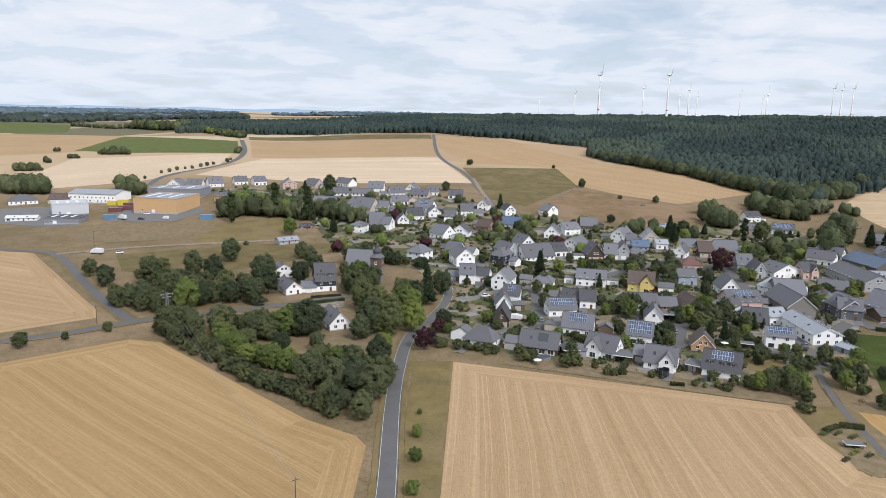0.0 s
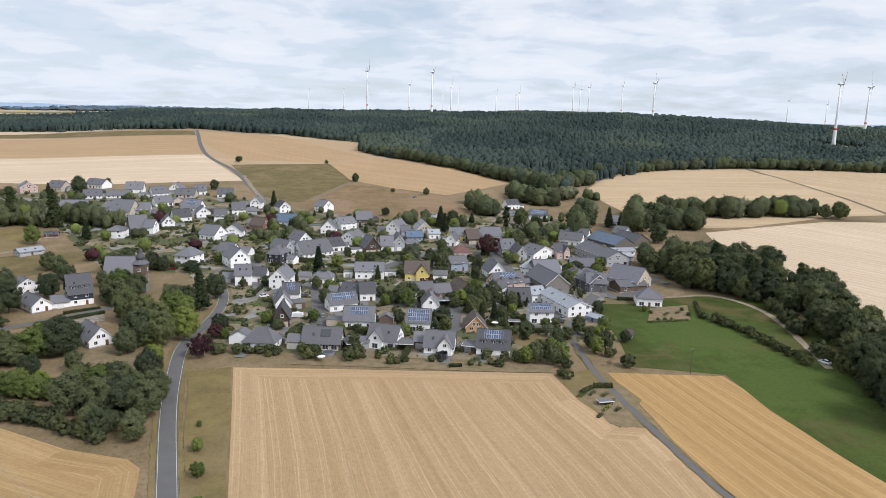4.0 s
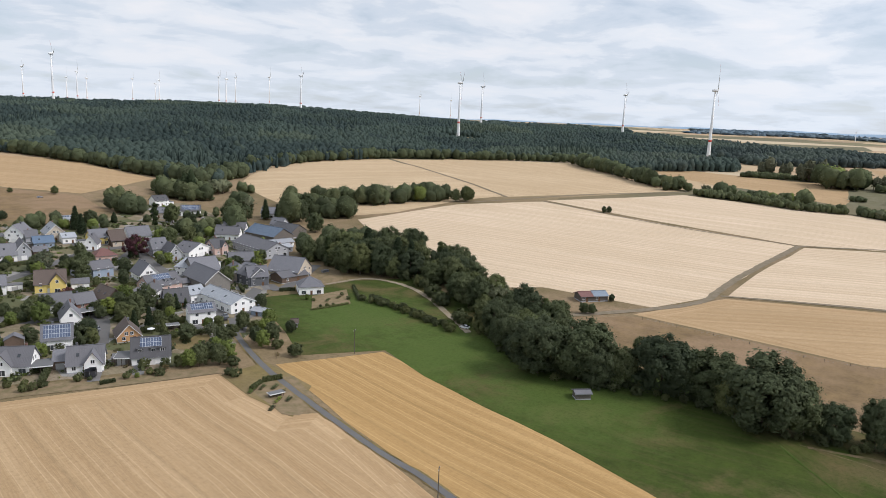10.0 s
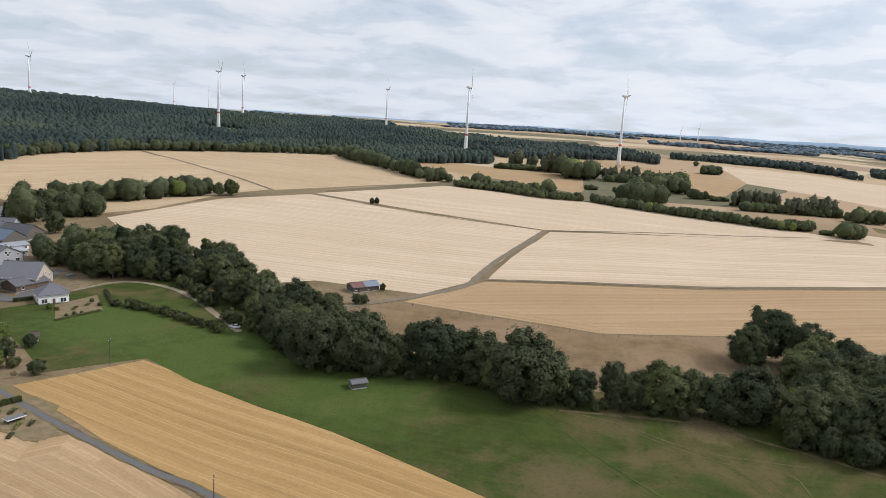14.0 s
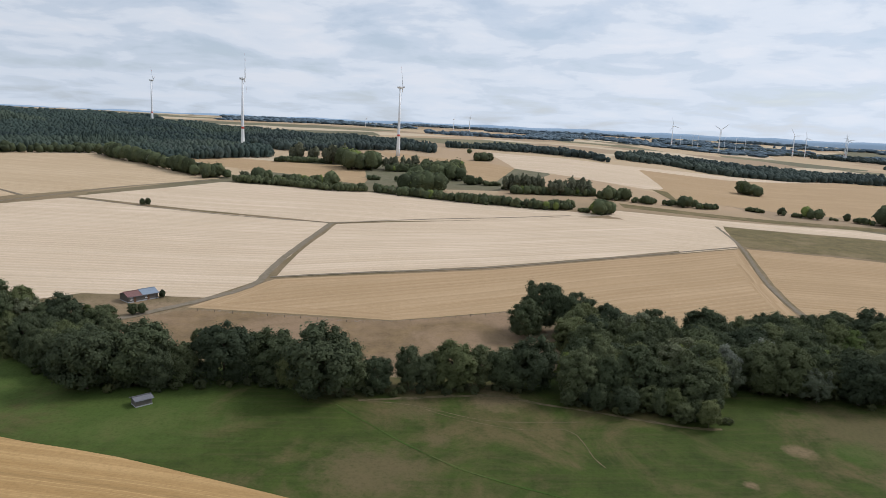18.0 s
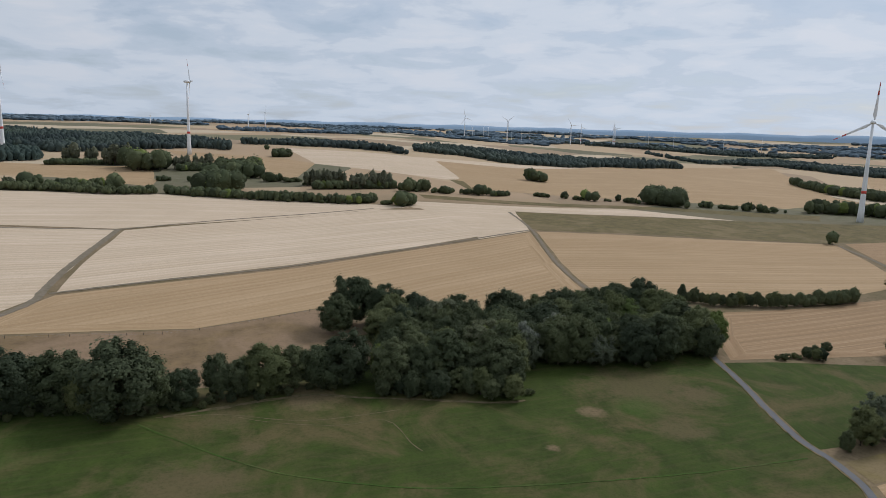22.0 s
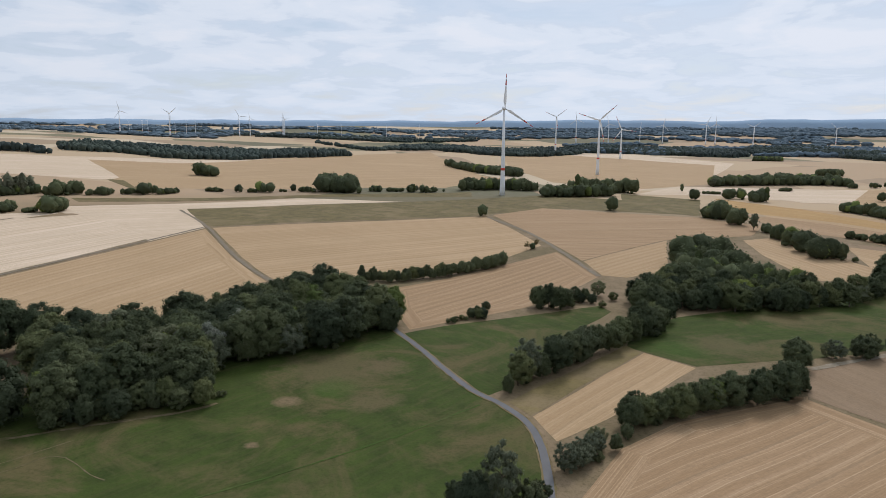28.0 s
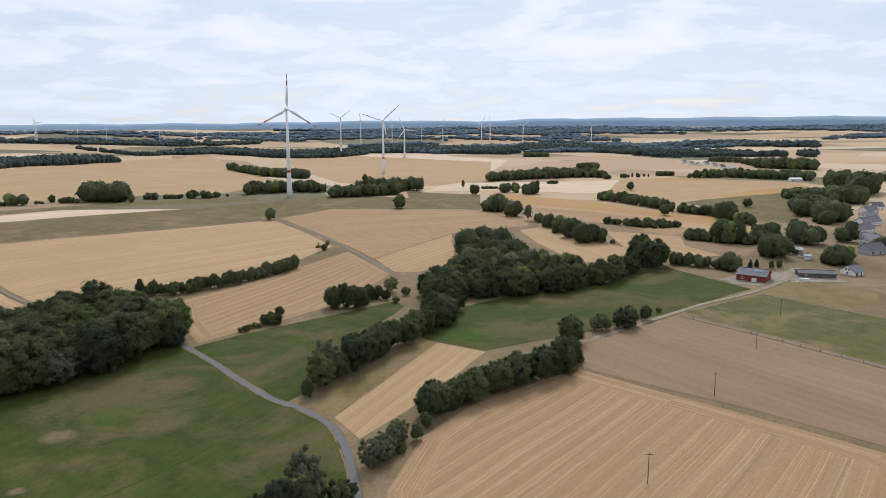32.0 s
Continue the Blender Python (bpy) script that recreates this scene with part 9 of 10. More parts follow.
forest(((1422.7, -136.6), (1426.0, -226.9), (1372.2, -285.7), (1342.2, -334.8), (1372.0, -444.4), (1427.3, -581.5), (1525.9, -763.4), (1579.6, -790.2), (1649.6, -672.0), (1657.4, -536.9), (1662.4, -414.7), (1695.2, -353.0), (1682.8, -267.7), (1512.3, -145.2)), 9.5, 13.0, HAZED_WOOD)
forest(((1425.5, 91.6), (1398.4, 1.7), (1315.0, -103.3), (1354.9, -106.4), (1508.4, 1.9), (1485.4, 95.5)), 9.5, 12.0, HAZED_WOOD)
forest(((1871.0, -1040.5), (1982.1, -1291.7), (1747.2, -1296.5), (1586.6, -1338.3), (1591.2, -1476.6), (1726.0, -1761.5), (1560.2, -1838.6), (1331.6, -1846.5), (1228.0, -1875.4), (1458.0, -2226.8), (1577.3, -2187.1), (1832.0, -2158.8), (2019.9, -2061.5), (1943.1, -1803.1), (1953.5, -1647.8), (2084.5, -1546.8), (2275.4, -1482.8), (2002.1, -1113.4)), 13.0, 14.0, HAZED_WOOD)
forest(((1372.8, -2109.5), (1300.3, -2323.1), (977.6, -2095.3), (824.2, -1944.8), (707.7, -1846.3), (628.9, -1943.4), (471.9, -1946.6), (486.0, -2004.9), (708.9, -2190.7), (825.8, -2154.4), (972.5, -2294.7), (1146.8, -2457.8), (1505.4, -2689.6), (1601.9, -2461.5)), 13.0, 14.0, HAZED_WOOD)
forest(((2450.6, -1075.6), (2079.0, -997.8), (1830.1, -958.4), (1871.6, -1049.7), (1924.0, -1079.0), (1883.3, -986.2), (2124.1, -1019.5), (2487.2, -1091.6)), 10.0, 11.0, HAZED_WOOD)
forest(((425.7, -1957.3), (388.8, -1939.5), (420.3, -2096.4), (451.2, -2074.6)), 13.0, 13.0, HAZED_WOOD)
forest(((3192.0, -843.9), (2846.9, -1139.8), (2528.4, -1443.4), (2562.7, -1902.6), (2691.1, -1998.0), (2736.8, -1562.4), (3088.3, -1236.4), (3385.3, -895.0)), 18.0, 13.0, HAZED_WOOD)
forest(((928.2, -2565.3), (794.2, -2672.9), (510.7, -2527.7), (562.2, -2782.5), (862.6, -2903.0), (982.6, -2715.7)), 18.0, 13.0, HAZED_WOOD)
forest(((-1113.2, 1785.9), (-1050.1, 1823.8), (-939.2, 1804.8), (-853.8, 1901.7), (-738.3, 2040.2), (-604.3, 2135.9), (-740.4, 2617.1), (-908.5, 2510.4), (-1038.2, 2312.3), (-1146.9, 2204.0), (-1299.5, 2257.1), (-1377.7, 2210.2)), 17.0, 14.0, HAZED_WOOD)
wood(((-666.5, 1514.1), (-565.9, 1420.7), (-511.2, 1425.4), (-531.5, 1481.9), (-588.1, 1476.5), (-690.7, 1569.0)), 17.9, 10.0, "oak")
wood(((-498.2, 1404.6), (-380.4, 1236.9), (-340.9, 1207.8), (-351.7, 1246.3), (-392.1, 1275.1), (-511.6, 1442.3)), 12.1, 9.0, "oak")
wood(((-877.9, 1673.0), (-713.0, 1531.4), (-673.4, 1538.4), (-679.9, 1553.0), (-719.7, 1546.0), (-885.3, 1687.2)), 10.0, 9.0, "oak")
forest(((-352.2, 1296.2), (-319.3, 1400.4), (-229.5, 1270.7), (-240.1, 1329.7), (-354.9, 1556.4), (-394.2, 1450.6)), 10.0, 12.0, HAZED_WOOD)
plant(-295.0, 694.7, 3.6, "oak", 1.10)
plant(-295.1, 736.1, 3.8, "oak", 1.10)
plant(-290.4, 745.6, 4.5, "oak", 1.10)
plant(-287.9, 759.5, 4.6, "oak", 1.10)
plant(-282.2, 769.2, 3.3, "oak", 1.10)
plant(-276.3, 773.5, 3.9, "oak", 1.10)
plant(-272.2, 788.8, 4.7, "oak", 1.10)
plant(-268.3, 799.7, 4.7, "oak", 1.10)
plant(-264.7, 810.5, 4.1, "oak", 1.10)
plant(-258.1, 840.0, 4.9, "oak", 1.10)
plant(-259.9, 859.4, 3.6, "oak", 1.10)
wood(((-467.3, 768.2), (-442.0, 769.2), (-445.0, 774.4), (-470.4, 773.3)), 8.8, 3.4, "ash")
wood(((-478.2, 846.9), (-471.8, 847.0), (-474.8, 852.2), (-481.1, 852.1)), 7.1, 2.8, "oak")
wood(((-477.3, 899.0), (-463.2, 897.3), (-465.9, 902.7), (-480.1, 904.3)), 5.8, 2.6, "hazel")
wood(((-460.7, 945.8), (-416.4, 937.8), (-418.9, 943.3), (-463.4, 951.2)), 6.8, 2.7, "hazel")
wood(((-548.9, 995.9), (-539.7, 995.2), (-542.6, 1000.5), (-551.8, 1001.2)), 5.6, 2.6, "oak")
wood(((-378.3, 601.8), (-342.8, 604.4), (-357.6, 630.5), (-394.3, 627.2)), 13.8, 5.4, "oak")
wood(((-280.2, 604.0), (-257.8, 603.0), (-262.5, 614.0), (-285.2, 614.9)), 10.8, 4.2, "ash")
wood(((-277.9, 945.2), (-270.3, 947.4), (-271.9, 953.2), (-279.6, 951.0)), 9.7, 3.8, "ash")

wood(((208.9, 989.0), (196.1, 906.4), (232.2, 844.7), (271.6, 770.0), (297.0, 693.8), (303.3, 708.5), (276.9, 785.0), (236.4, 860.1), (199.4, 922.0), (212.3, 1004.6)), 13.0, 8.5, "maple")
wood(((295.2, 686.9), (310.4, 679.0), (315.1, 636.4), (346.2, 647.6), (382.5, 664.4), (397.5, 690.4), (360.3, 674.0), (328.4, 663.3), (322.9, 706.3), (307.1, 714.4)), 14.0, 9.0, "maple")
wood(((417.9, 719.7), (468.9, 732.2), (528.3, 744.4), (593.9, 745.3), (650.5, 741.1), (661.1, 753.1), (603.9, 757.8), (537.5, 757.5), (477.5, 745.7), (426.0, 733.5)), 13.0, 8.5, "maple")
wood(((650.5, 741.1), (744.4, 713.6), (814.5, 669.4), (885.0, 603.6), (898.3, 612.6), (826.8, 679.5), (756.0, 724.6), (661.1, 753.1)), 13.0, 8.5, "maple")


forest(((-184, 1750), (245, 1743), (659, 1632), (1035, 1424), (1348, 1131), (1524, 880), (2096, 1210), (1854, 1556), (1422, 1958), (907, 2244), (337, 2396), (-253, 2407)), 17.0, 14.0)
wood(((270.9, 570.1), (281.8, 568.2), (290.7, 586.1), (279.5, 588.2)), 23.3, 9.1, "conifer")
wood(((302.5, 586.0), (316.3, 582.1), (321.1, 590.9), (307.1, 594.9)), 14.0, 5.5, "willow")
wood(((332.6, 581.1), (340.1, 577.9), (343.1, 583.1), (335.6, 586.3)), 9.9, 3.9, "oak")
wood(((287.3, 521.8), (298.5, 518.9), (301.5, 524.1), (290.2, 527.0)), 6.3, 2.6, "ash")
wood(((234.9, 428.8), (242.6, 425.7), (249.5, 437.9), (241.7, 441.1)), 19.2, 7.5, "oak")
wood(((204.3, 565.4), (216.6, 563.9), (219.5, 571.4), (207.0, 572.9)), 12.8, 5.0, "ash")
wood(((281.3, 440.4), (290.7, 435.5), (295.1, 442.2), (285.6, 447.2)), 20.5, 8.1, "oak")

# ---- gardens of the village: trees and shrubs between the houses ----
garden_rnd = random.Random(29)
WAYS = [o for o in scene.objects if o.name.split(".")[0] in ("street", "road", "lane") and o.type == "MESH"]
WAY_POINTS = np.concatenate([np.array([v.co[:2] for v in o.data.vertices]) for o in WAYS])


def free(x, y, room):
    for bx, by, t, hx, hy in BUILT:
        dx, dy = x - bx, y - by
        if abs(dx) > 30 or abs(dy) > 30:
            continue
        u, v = dx * math.cos(t) + dy * math.sin(t), -dx * math.sin(t) + dy * math.cos(t)
        if abs(u) < hx + room and abs(v) < hy + room:
            return False
    return float(np.min(np.hypot(WAY_POINTS[:, 0] - x, WAY_POINTS[:, 1] - y))) > 2.0 + room * 0.5


# outbuildings, driveways and hedges beside the houses
yard_rnd = random.Random(77)
for bx, by, t, hx, hy in list(BUILT):
    if not inside(bx, by, list(GARDENS)) or hx > 11:
        continue
    for side in (1, -1):
        if yard_rnd.random() < 0.62:
            l_, d_ = yard_rnd.uniform(3.6, 8.0), yard_rnd.uniform(4.5, 9.0)
            u, v = side * (hx + l_ / 2 + yard_rnd.uniform(0.3, 2.5)), yard_rnd.uniform(-0.3, 1.2) * hy
            x, y = bx + u * math.cos(t) - v * math.sin(t), by + u * math.sin(t) + v * math.cos(t)
            if free(x, y, min(l_, d_) / 2):
                garage(x, y, math.degrees(t) + yard_rnd.choice((0, 0, 90)), l_, d_, yard_rnd.uniform(2.3, 2.9), yard_rnd.choice(("white", "white", "grey", "beige", "brown", "wood")), yard_rnd.random() < 0.6)
    if yard_rnd.random() < 0.75:
        side = yard_rnd.choice((-1, 1))
        u, v = side * hx * 0.6, -hy
        line = [Vector((bx + u * math.cos(t) - w * math.sin(t), by + u * math.sin(t) + w * math.cos(t), 0)) for w in (v - 9, v - 6, v - 3, v)]
        LIFT[0] += 0.001
        tagged(ribbon("driveway", line, -1.8, 1.8, LIFT[0] + 0.04, GROUND_MATS[yard_rnd.choice(("paved", "paved", "gravelly"))], ragged=0.2), "paved driveway in front of a house", "driveway", kind="structure")

hedge_rng = np.random.default_rng(12)
HEDGES = []
for k in range(3):
    n = 1500
    face = hedge_rng.integers(0, 5, n)
    q = hedge_rng.uniform(-0.5, 0.5, (n, 3))
    q[face == 0, 1], q[face == 1, 1], q[face == 2, 2], q[face == 3, 0], q[face == 4, 0] = -0.5, 0.5, 0.5, -0.5, 0.5
    q[:, 2] += 0.5
    q += hedge_rng.normal(size=q.shape) * (0.006, 0.05, 0.04)
    d = hedge_rng.normal(size=(n, 2, 3)) * (0.016, 0.12, 0.09)
    quad = np.stack([q - d[:, 0], q - d[:, 1], q + d[:, 0], q + d[:, 1]], 1).reshape(-1, 3)
    me = bpy.data.meshes.new("hedge")
    bv, bf = box(-0.49, -0.42, 0, 0.49, 0.42, 0.92)
    me.from_pydata(bv + quad.tolist(), [], bf + (np.arange(n * 4).reshape(-1, 4) + 8).tolist())
    me.materials.append(LEAVES["hazel"])
    HEDGES.append(me)
for bx, by, t, hx, hy in list(BUILT):
    if not inside(bx, by, list(GARDENS)) or yard_rnd.random() < 0.35:
        continue
    l_ = yard_rnd.uniform(6, 13)
    a_ = t + yard_rnd.choice((0, math.pi / 2))
    u, v = yard_rnd.choice((-1, 1)) * (hx + 4.0), yard_rnd.choice((-1, 1)) * (hy + 5.0)
    x, y = bx + u * math.cos(t) - v * math.sin(t), by + u * math.sin(t) + v * math.cos(t)
    ends = [(x + s * l_ * math.cos(a_), y + s * l_ * math.sin(a_)) for s in (-0.5, -0.2, 0.2, 0.5)]
    if all(free(ex, ey, 0.6) for ex, ey in ends):
        ob = new("hedge", HEDGES[yard_rnd.randrange(3)])
        ob.matrix_basis = Matrix.LocRotScale((x, y, height(x, y) - 0.15), Euler((0, 0, a_)), (l_, 1.1, yard_rnd.uniform(1.3, 2.2)))
        tagged(ob, "clipped green garden hedge along a plot", "hedge", "garden hedges")

plots = list(GARDENS)
gx = [p[0] for p in plots]
gy = [p[1] for p in plots]
for k in range(1500):
    x, y = garden_rnd.uniform(min(gx), max(gx)), garden_rnd.uniform(min(gy), max(gy))
    if not inside(x, y, plots):
        continue
    pick = garden_rnd.random()
    if pick < 0.42:
        # ash and lime weigh most: their paler leaves stand in for haze
        h, kind = garden_rnd.uniform(4.0, 8.5), garden_rnd.choices(("oak", "ash", "maple", "lime", "conifer", "purple"), (12, 30, 8, 26, 10, 2))[0]
        room = 1.2
    else:
        h, kind, room = garden_rnd.uniform(1.2, 3.2), "round", 0.4
    if free(x, y, room):
        plant(x, y, h, kind, garden_rnd.uniform(0.9, 1.35))

# low planting, perennials and weeds over the plots
tuft_rng = np.random.default_rng(31)


def tufts(count, low, high, material, label):
    """Small leafy plants between the houses, past counting."""
    spots = []
    while len(spots) < count:
        x, y = garden_rnd.uniform(min(gx), max(gx)), garden_rnd.uniform(min(gy), max(gy))
        if math.hypot(x, y) < 520 and inside(x, y, plots) and free(x, y, 0.2):
            for q in range(garden_rnd.randint(1, 5)):
                spots.append((x + garden_rnd.uniform(-2.2, 2.2), y + garden_rnd.uniform(-1.0, 1.0), garden_rnd.uniform(low, high)))
    s = np.array(spots)
    z = np.array([height(a, b) for a, b in s[:, :2]])
    per = 26
    d = tuft_rng.normal(size=(len(s), per, 3))
    d /= np.linalg.norm(d, axis=2, keepdims=True)
    pos = d * (0.75, 0.75, 0.5) * s[:, 2][:, None, None] + np.stack([s[:, 0], s[:, 1], z + s[:, 2] * 0.5], -1)[:, None]
    u = tuft_rng.normal(size=pos.shape)
    v = np.cross(u, d)
    u, v = u * 0.2 * s[:, 2][:, None, None], v * 0.2 * s[:, 2][:, None, None]
    quad = np.stack([pos - u, pos - v, pos + u, pos + v], 2).reshape(-1, 3)
    stuff_mesh("garden_plants", quad, np.arange(len(quad)).reshape(-1, 4), material, label, "plants")


tufts(2600, 0.5, 1.5, LEAVES["round"], "low green shrubs and perennials in the gardens")
tufts(1500, 0.4, 1.1, LEAVES["lime"], "light green low plants in the garden beds")
tufts(700, 0.3, 0.9, LEAVES["bare"], "dry brown plants and weeds in the gardens")


def hedge(x0, y0, x1, y1, tall, wide=1.2):
    ob = new("hedge", HEDGES[yard_rnd.randrange(3)])
    x, y = (x0 + x1) / 2, (y0 + y1) / 2
    ob.matrix_basis = Matrix.LocRotScale((x, y, height(x, y) - 0.15), Euler((0, 0, math.atan2(y1 - y0, x1 - x0))), (math.hypot(x1 - x0, y1 - y0), wide, tall))
    return tagged(ob, "clipped green garden hedge along a plot", "hedge", "garden hedges")


SOIL = dirt("garden_soil", (0.15, 0.11, 0.07), (0.11, 0.085, 0.05))


def bed(x, y, turn, length, wide):
    """A raised vegetable bed: a mound of soil and rows of leaves."""
    root = new("vegetable_bed")
    tagged(root, "vegetable bed with dark soil and leafy rows", "garden bed", "beds of the plot")
    root.matrix_basis = pose(x, y, height(x, y) + 0.1, 0, 0, turn)
    hx, hy = length / 2, wide / 2
    part("soil", [(-hx, -hy, -0.4), (hx, -hy, -0.4), (hx, hy, -0.4), (-hx, hy, -0.4), (-hx + 0.2, -hy + 0.2, 0.12), (hx - 0.2, -hy + 0.2, 0.12), (hx - 0.2, hy - 0.2, 0.12), (-hx + 0.2, hy - 0.2, 0.12)],
         [(4, 5, 6, 7), (0, 1, 5, 4), (1, 2, 6, 5), (2, 3, 7, 6), (3, 0, 4, 7)], SOIL, root)
    v, f = [], []
    for k in range(int(length * wide * 9)):
        px, py = yard_rnd.uniform(-hx + 0.2, hx - 0.2), (round(yard_rnd.uniform(-hy + 0.3, hy - 0.3) / 0.5) * 0.5)
        a_, r_, h_ = yard_rnd.uniform(0, 6.28), yard_rnd.uniform(0.15, 0.32), yard_rnd.uniform(0.1, 0.6)
        c_, s_ = math.cos(a_) * r_, math.sin(a_) * r_
        f.append((len(v), len(v) + 1, len(v) + 2, len(v) + 3))
        v += [(px - c_, py - s_, h_), (px + s_, py - c_, h_ + 0.1), (px + c_, py + s_, h_ + 0.05), (px - s_, py + c_, h_ - 0.1)]
    part("leaves", v, f, LEAVES[yard_rnd.choice(("round", "lime", "hazel"))], root)
    return root


def fence(points, gap=7.0, tall=1.25):
    """A stock fence: wooden posts with two wires."""
    line = smooth_line(points, gap)
    root = new("fence")
    x0, y0 = line[0].x, line[0].y
    root.location = (x0, y0, height(x0, y0))
    tagged(root, "wooden post and wire fence along a pasture", "fence")
    z0 = height(x0, y0)
    for q in line:
        post = part("post", *lathe([(-0.4, 0.09), (tall, 0.08), (tall + 0.02, 0.02)], 6), POLEWOOD, root)
        post.location = (q.x - x0, q.y - y0, height(q.x, q.y) - z0)
    for h_ in (0.55, 1.1):
        wv, wf = tube([(q.x - x0, q.y - y0, height(q.x, q.y) - z0 + h_) for q in line], [0.012] * len(line), 4)
        part("wire", wv, wf, STEEL, root)


def trampoline(x, y):
    root = new("trampoline")
    tagged(root, "round garden trampoline with a dark safety net", "trampoline")
    root.location = (x, y, height(x, y))
    part("mat", *lathe([(0.75, 1.9), (0.82, 1.9), (0.84, 1.6)], 20), RUBBER, root)
    part("net", *lathe([(0.85, 1.88), (2.5, 1.8), (2.5, 1.78), (0.85, 1.86)], 20), CARPAINT["dark"], root)
    for k in range(6):
        leg = part("leg", *lathe([(-0.1, 0.04), (2.55, 0.04)], 6), STEEL, root)
        leg.location = (1.9 * math.cos(k * math.pi / 3), 1.9 * math.sin(k * math.pi / 3), 0)


def parasol(x, y, paint):
    root = new("parasol")
    tagged(root, "%s garden parasol open over a terrace" % paint, "parasol")
    root.location = (x, y, height(x, y))
    part("pole", *lathe([(-0.1, 0.03), (2.4, 0.03)], 6), STEEL, root)
    part("canopy", *lathe([(2.0, 1.5), (2.25, 0.8), (2.5, 0.05)], 8), CARPAINT[paint], root)


# far strips of woodland on the plain, haze put into their blue-grey colour
far_rnd = random.Random(41)
FAR_HAZED_WOOD = canopy("far_hazed_wood", (0.10, 0.14, 0.172), (0.12, 0.16, 0.188), (0.145, 0.185, 0.205))
for k in range(84):
    b, r = radians(far_rnd.uniform(68, 190)), 2150 + 2200 * math.sqrt(far_rnd.random())
    half, deep = radians(far_rnd.uniform(2.0, 8.0)), far_rnd.uniform(60, 260)
    lean = far_rnd.uniform(-160, 160)
    near = [((r + lean * s + far_rnd.uniform(-40, 40)) * math.sin(b + half * s), (r + lean * s) * math.cos(b + half * s)) for s in (-1, -0.4, 0.3, 1)]
    back = [((r + lean * s + deep * f) * math.sin(b + half * s), (r + lean * s + deep * f) * math.cos(b + half * s)) for s, f in ((1, 0.2), (0.3, 0.8), (-0.4, 1.0), (-1, 0.3))]
    forest(near + back, 30.0 if r > 2900 else 22.0, 13.0, FAR_HAZED_WOOD)

for k in range(16):
    b, r = radians(far_rnd.uniform(-42, 6)), far_rnd.uniform(2000, 4200)
    half, deep = radians(far_rnd.uniform(3.0, 9.0)), far_rnd.uniform(90, 300)
    forest([((r + d) * math.sin(b + half * q), (r + d) * math.cos(b + half * q)) for q, d in ((-1, 0), (-0.3, 40), (0.4, -30), (1, 20), (0.5, deep), (-0.4, deep * 0.8))], 28.0, 14.0, FAR_HAZED_WOOD)

# hills that close the distance; their pale blue is haze painted in
HILLS = Mat("hazed_hills", 1.0, spec=0.0)
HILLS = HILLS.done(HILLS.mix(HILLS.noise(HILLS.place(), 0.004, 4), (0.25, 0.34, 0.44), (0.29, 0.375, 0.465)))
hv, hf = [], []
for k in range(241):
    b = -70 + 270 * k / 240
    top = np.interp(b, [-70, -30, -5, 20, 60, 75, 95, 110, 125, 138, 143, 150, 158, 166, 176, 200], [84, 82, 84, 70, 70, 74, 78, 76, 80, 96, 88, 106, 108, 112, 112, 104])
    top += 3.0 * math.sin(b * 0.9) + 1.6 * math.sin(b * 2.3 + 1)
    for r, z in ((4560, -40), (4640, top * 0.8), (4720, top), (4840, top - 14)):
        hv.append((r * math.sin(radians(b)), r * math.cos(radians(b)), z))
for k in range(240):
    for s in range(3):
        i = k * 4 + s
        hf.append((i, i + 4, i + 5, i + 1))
tagged(mesh_object("backdrop", hv, hf, HILLS, smooth=True), "wooded hills along the horizon, haze painted into their blue", "hills", kind="structure")

# ---- poles, vehicles, church and small things ----
POLEWOOD = cladding("pole_wood", (0.10, 0.085, 0.07), 0.6)
STEEL = plaster("dull_steel", (0.30, 0.31, 0.32))


def utility_pole(x, y, h):
    root = new("utility_pole")
    tagged(root, "wooden power line pole with a crossarm", "pole", "power line")
    root.location = (x, y, height(x, y))
    part("pole", *lathe([(-1.0, 0.14), (h, 0.09)], 8), POLEWOOD, root)
    t = 0.6
    arm = part("crossarm", *box(-1.1, -0.06, h - 0.7, 1.1, 0.06, h - 0.56), POLEWOOD, root)
    arm.rotation_euler = (0, 0, t)
    for s in (-1, 0, 1):
        i = part("insulator", *lathe([(h - 0.56, 0.05), (h - 0.45, 0.09), (h - 0.36, 0.03)], 8), TRIM, root)
        i.location = (s * 0.95 * math.cos(t), s * 0.95 * math.sin(t), 0.0)
    return root


CARPAINT = {}
for key, c in (("white", (0.75, 0.76, 0.77)), ("dark", (0.03, 0.032, 0.038)), ("grey", (0.22, 0.23, 0.25)), ("red", (0.32, 0.03, 0.03)), ("blue", (0.10, 0.24, 0.40)),
               ("yellow", (0.62, 0.50, 0.06)), ("maroon", (0.16, 0.07, 0.07))):
    m_ = Mat("paint_" + key, 0.3, spec=0.6)
    CARPAINT[key] = m_.done(m_.mix(m_.noise(m_.coord(), 1.2, 4), scaled(c, 0.85), c))
CAR_WORDS = {"white": "white parked car with dark windows", "dark": "dark parked car beside a house", "grey": "grey parked car on the street", "red": "red parked car on a yard",
             "van": "white delivery van parked by the road", "truck": "white box truck parked on a yard"}
RUBBER = Mat("tyre", 0.9).done((0.02, 0.02, 0.02))


def loft(sections):
    """A body from cross-sections, each a list of as many points."""
    n = len(sections[0])
    v = [p for s in sections for p in s]
    f = [(k * n + i, k * n + (i + 1) % n, (k + 1) * n + (i + 1) % n, (k + 1) * n + i) for k in range(len(sections) - 1) for i in range(n)]
    return v, f + [tuple(range(n - 1, -1, -1)), tuple(range((len(sections) - 1) * n, len(sections) * n))]


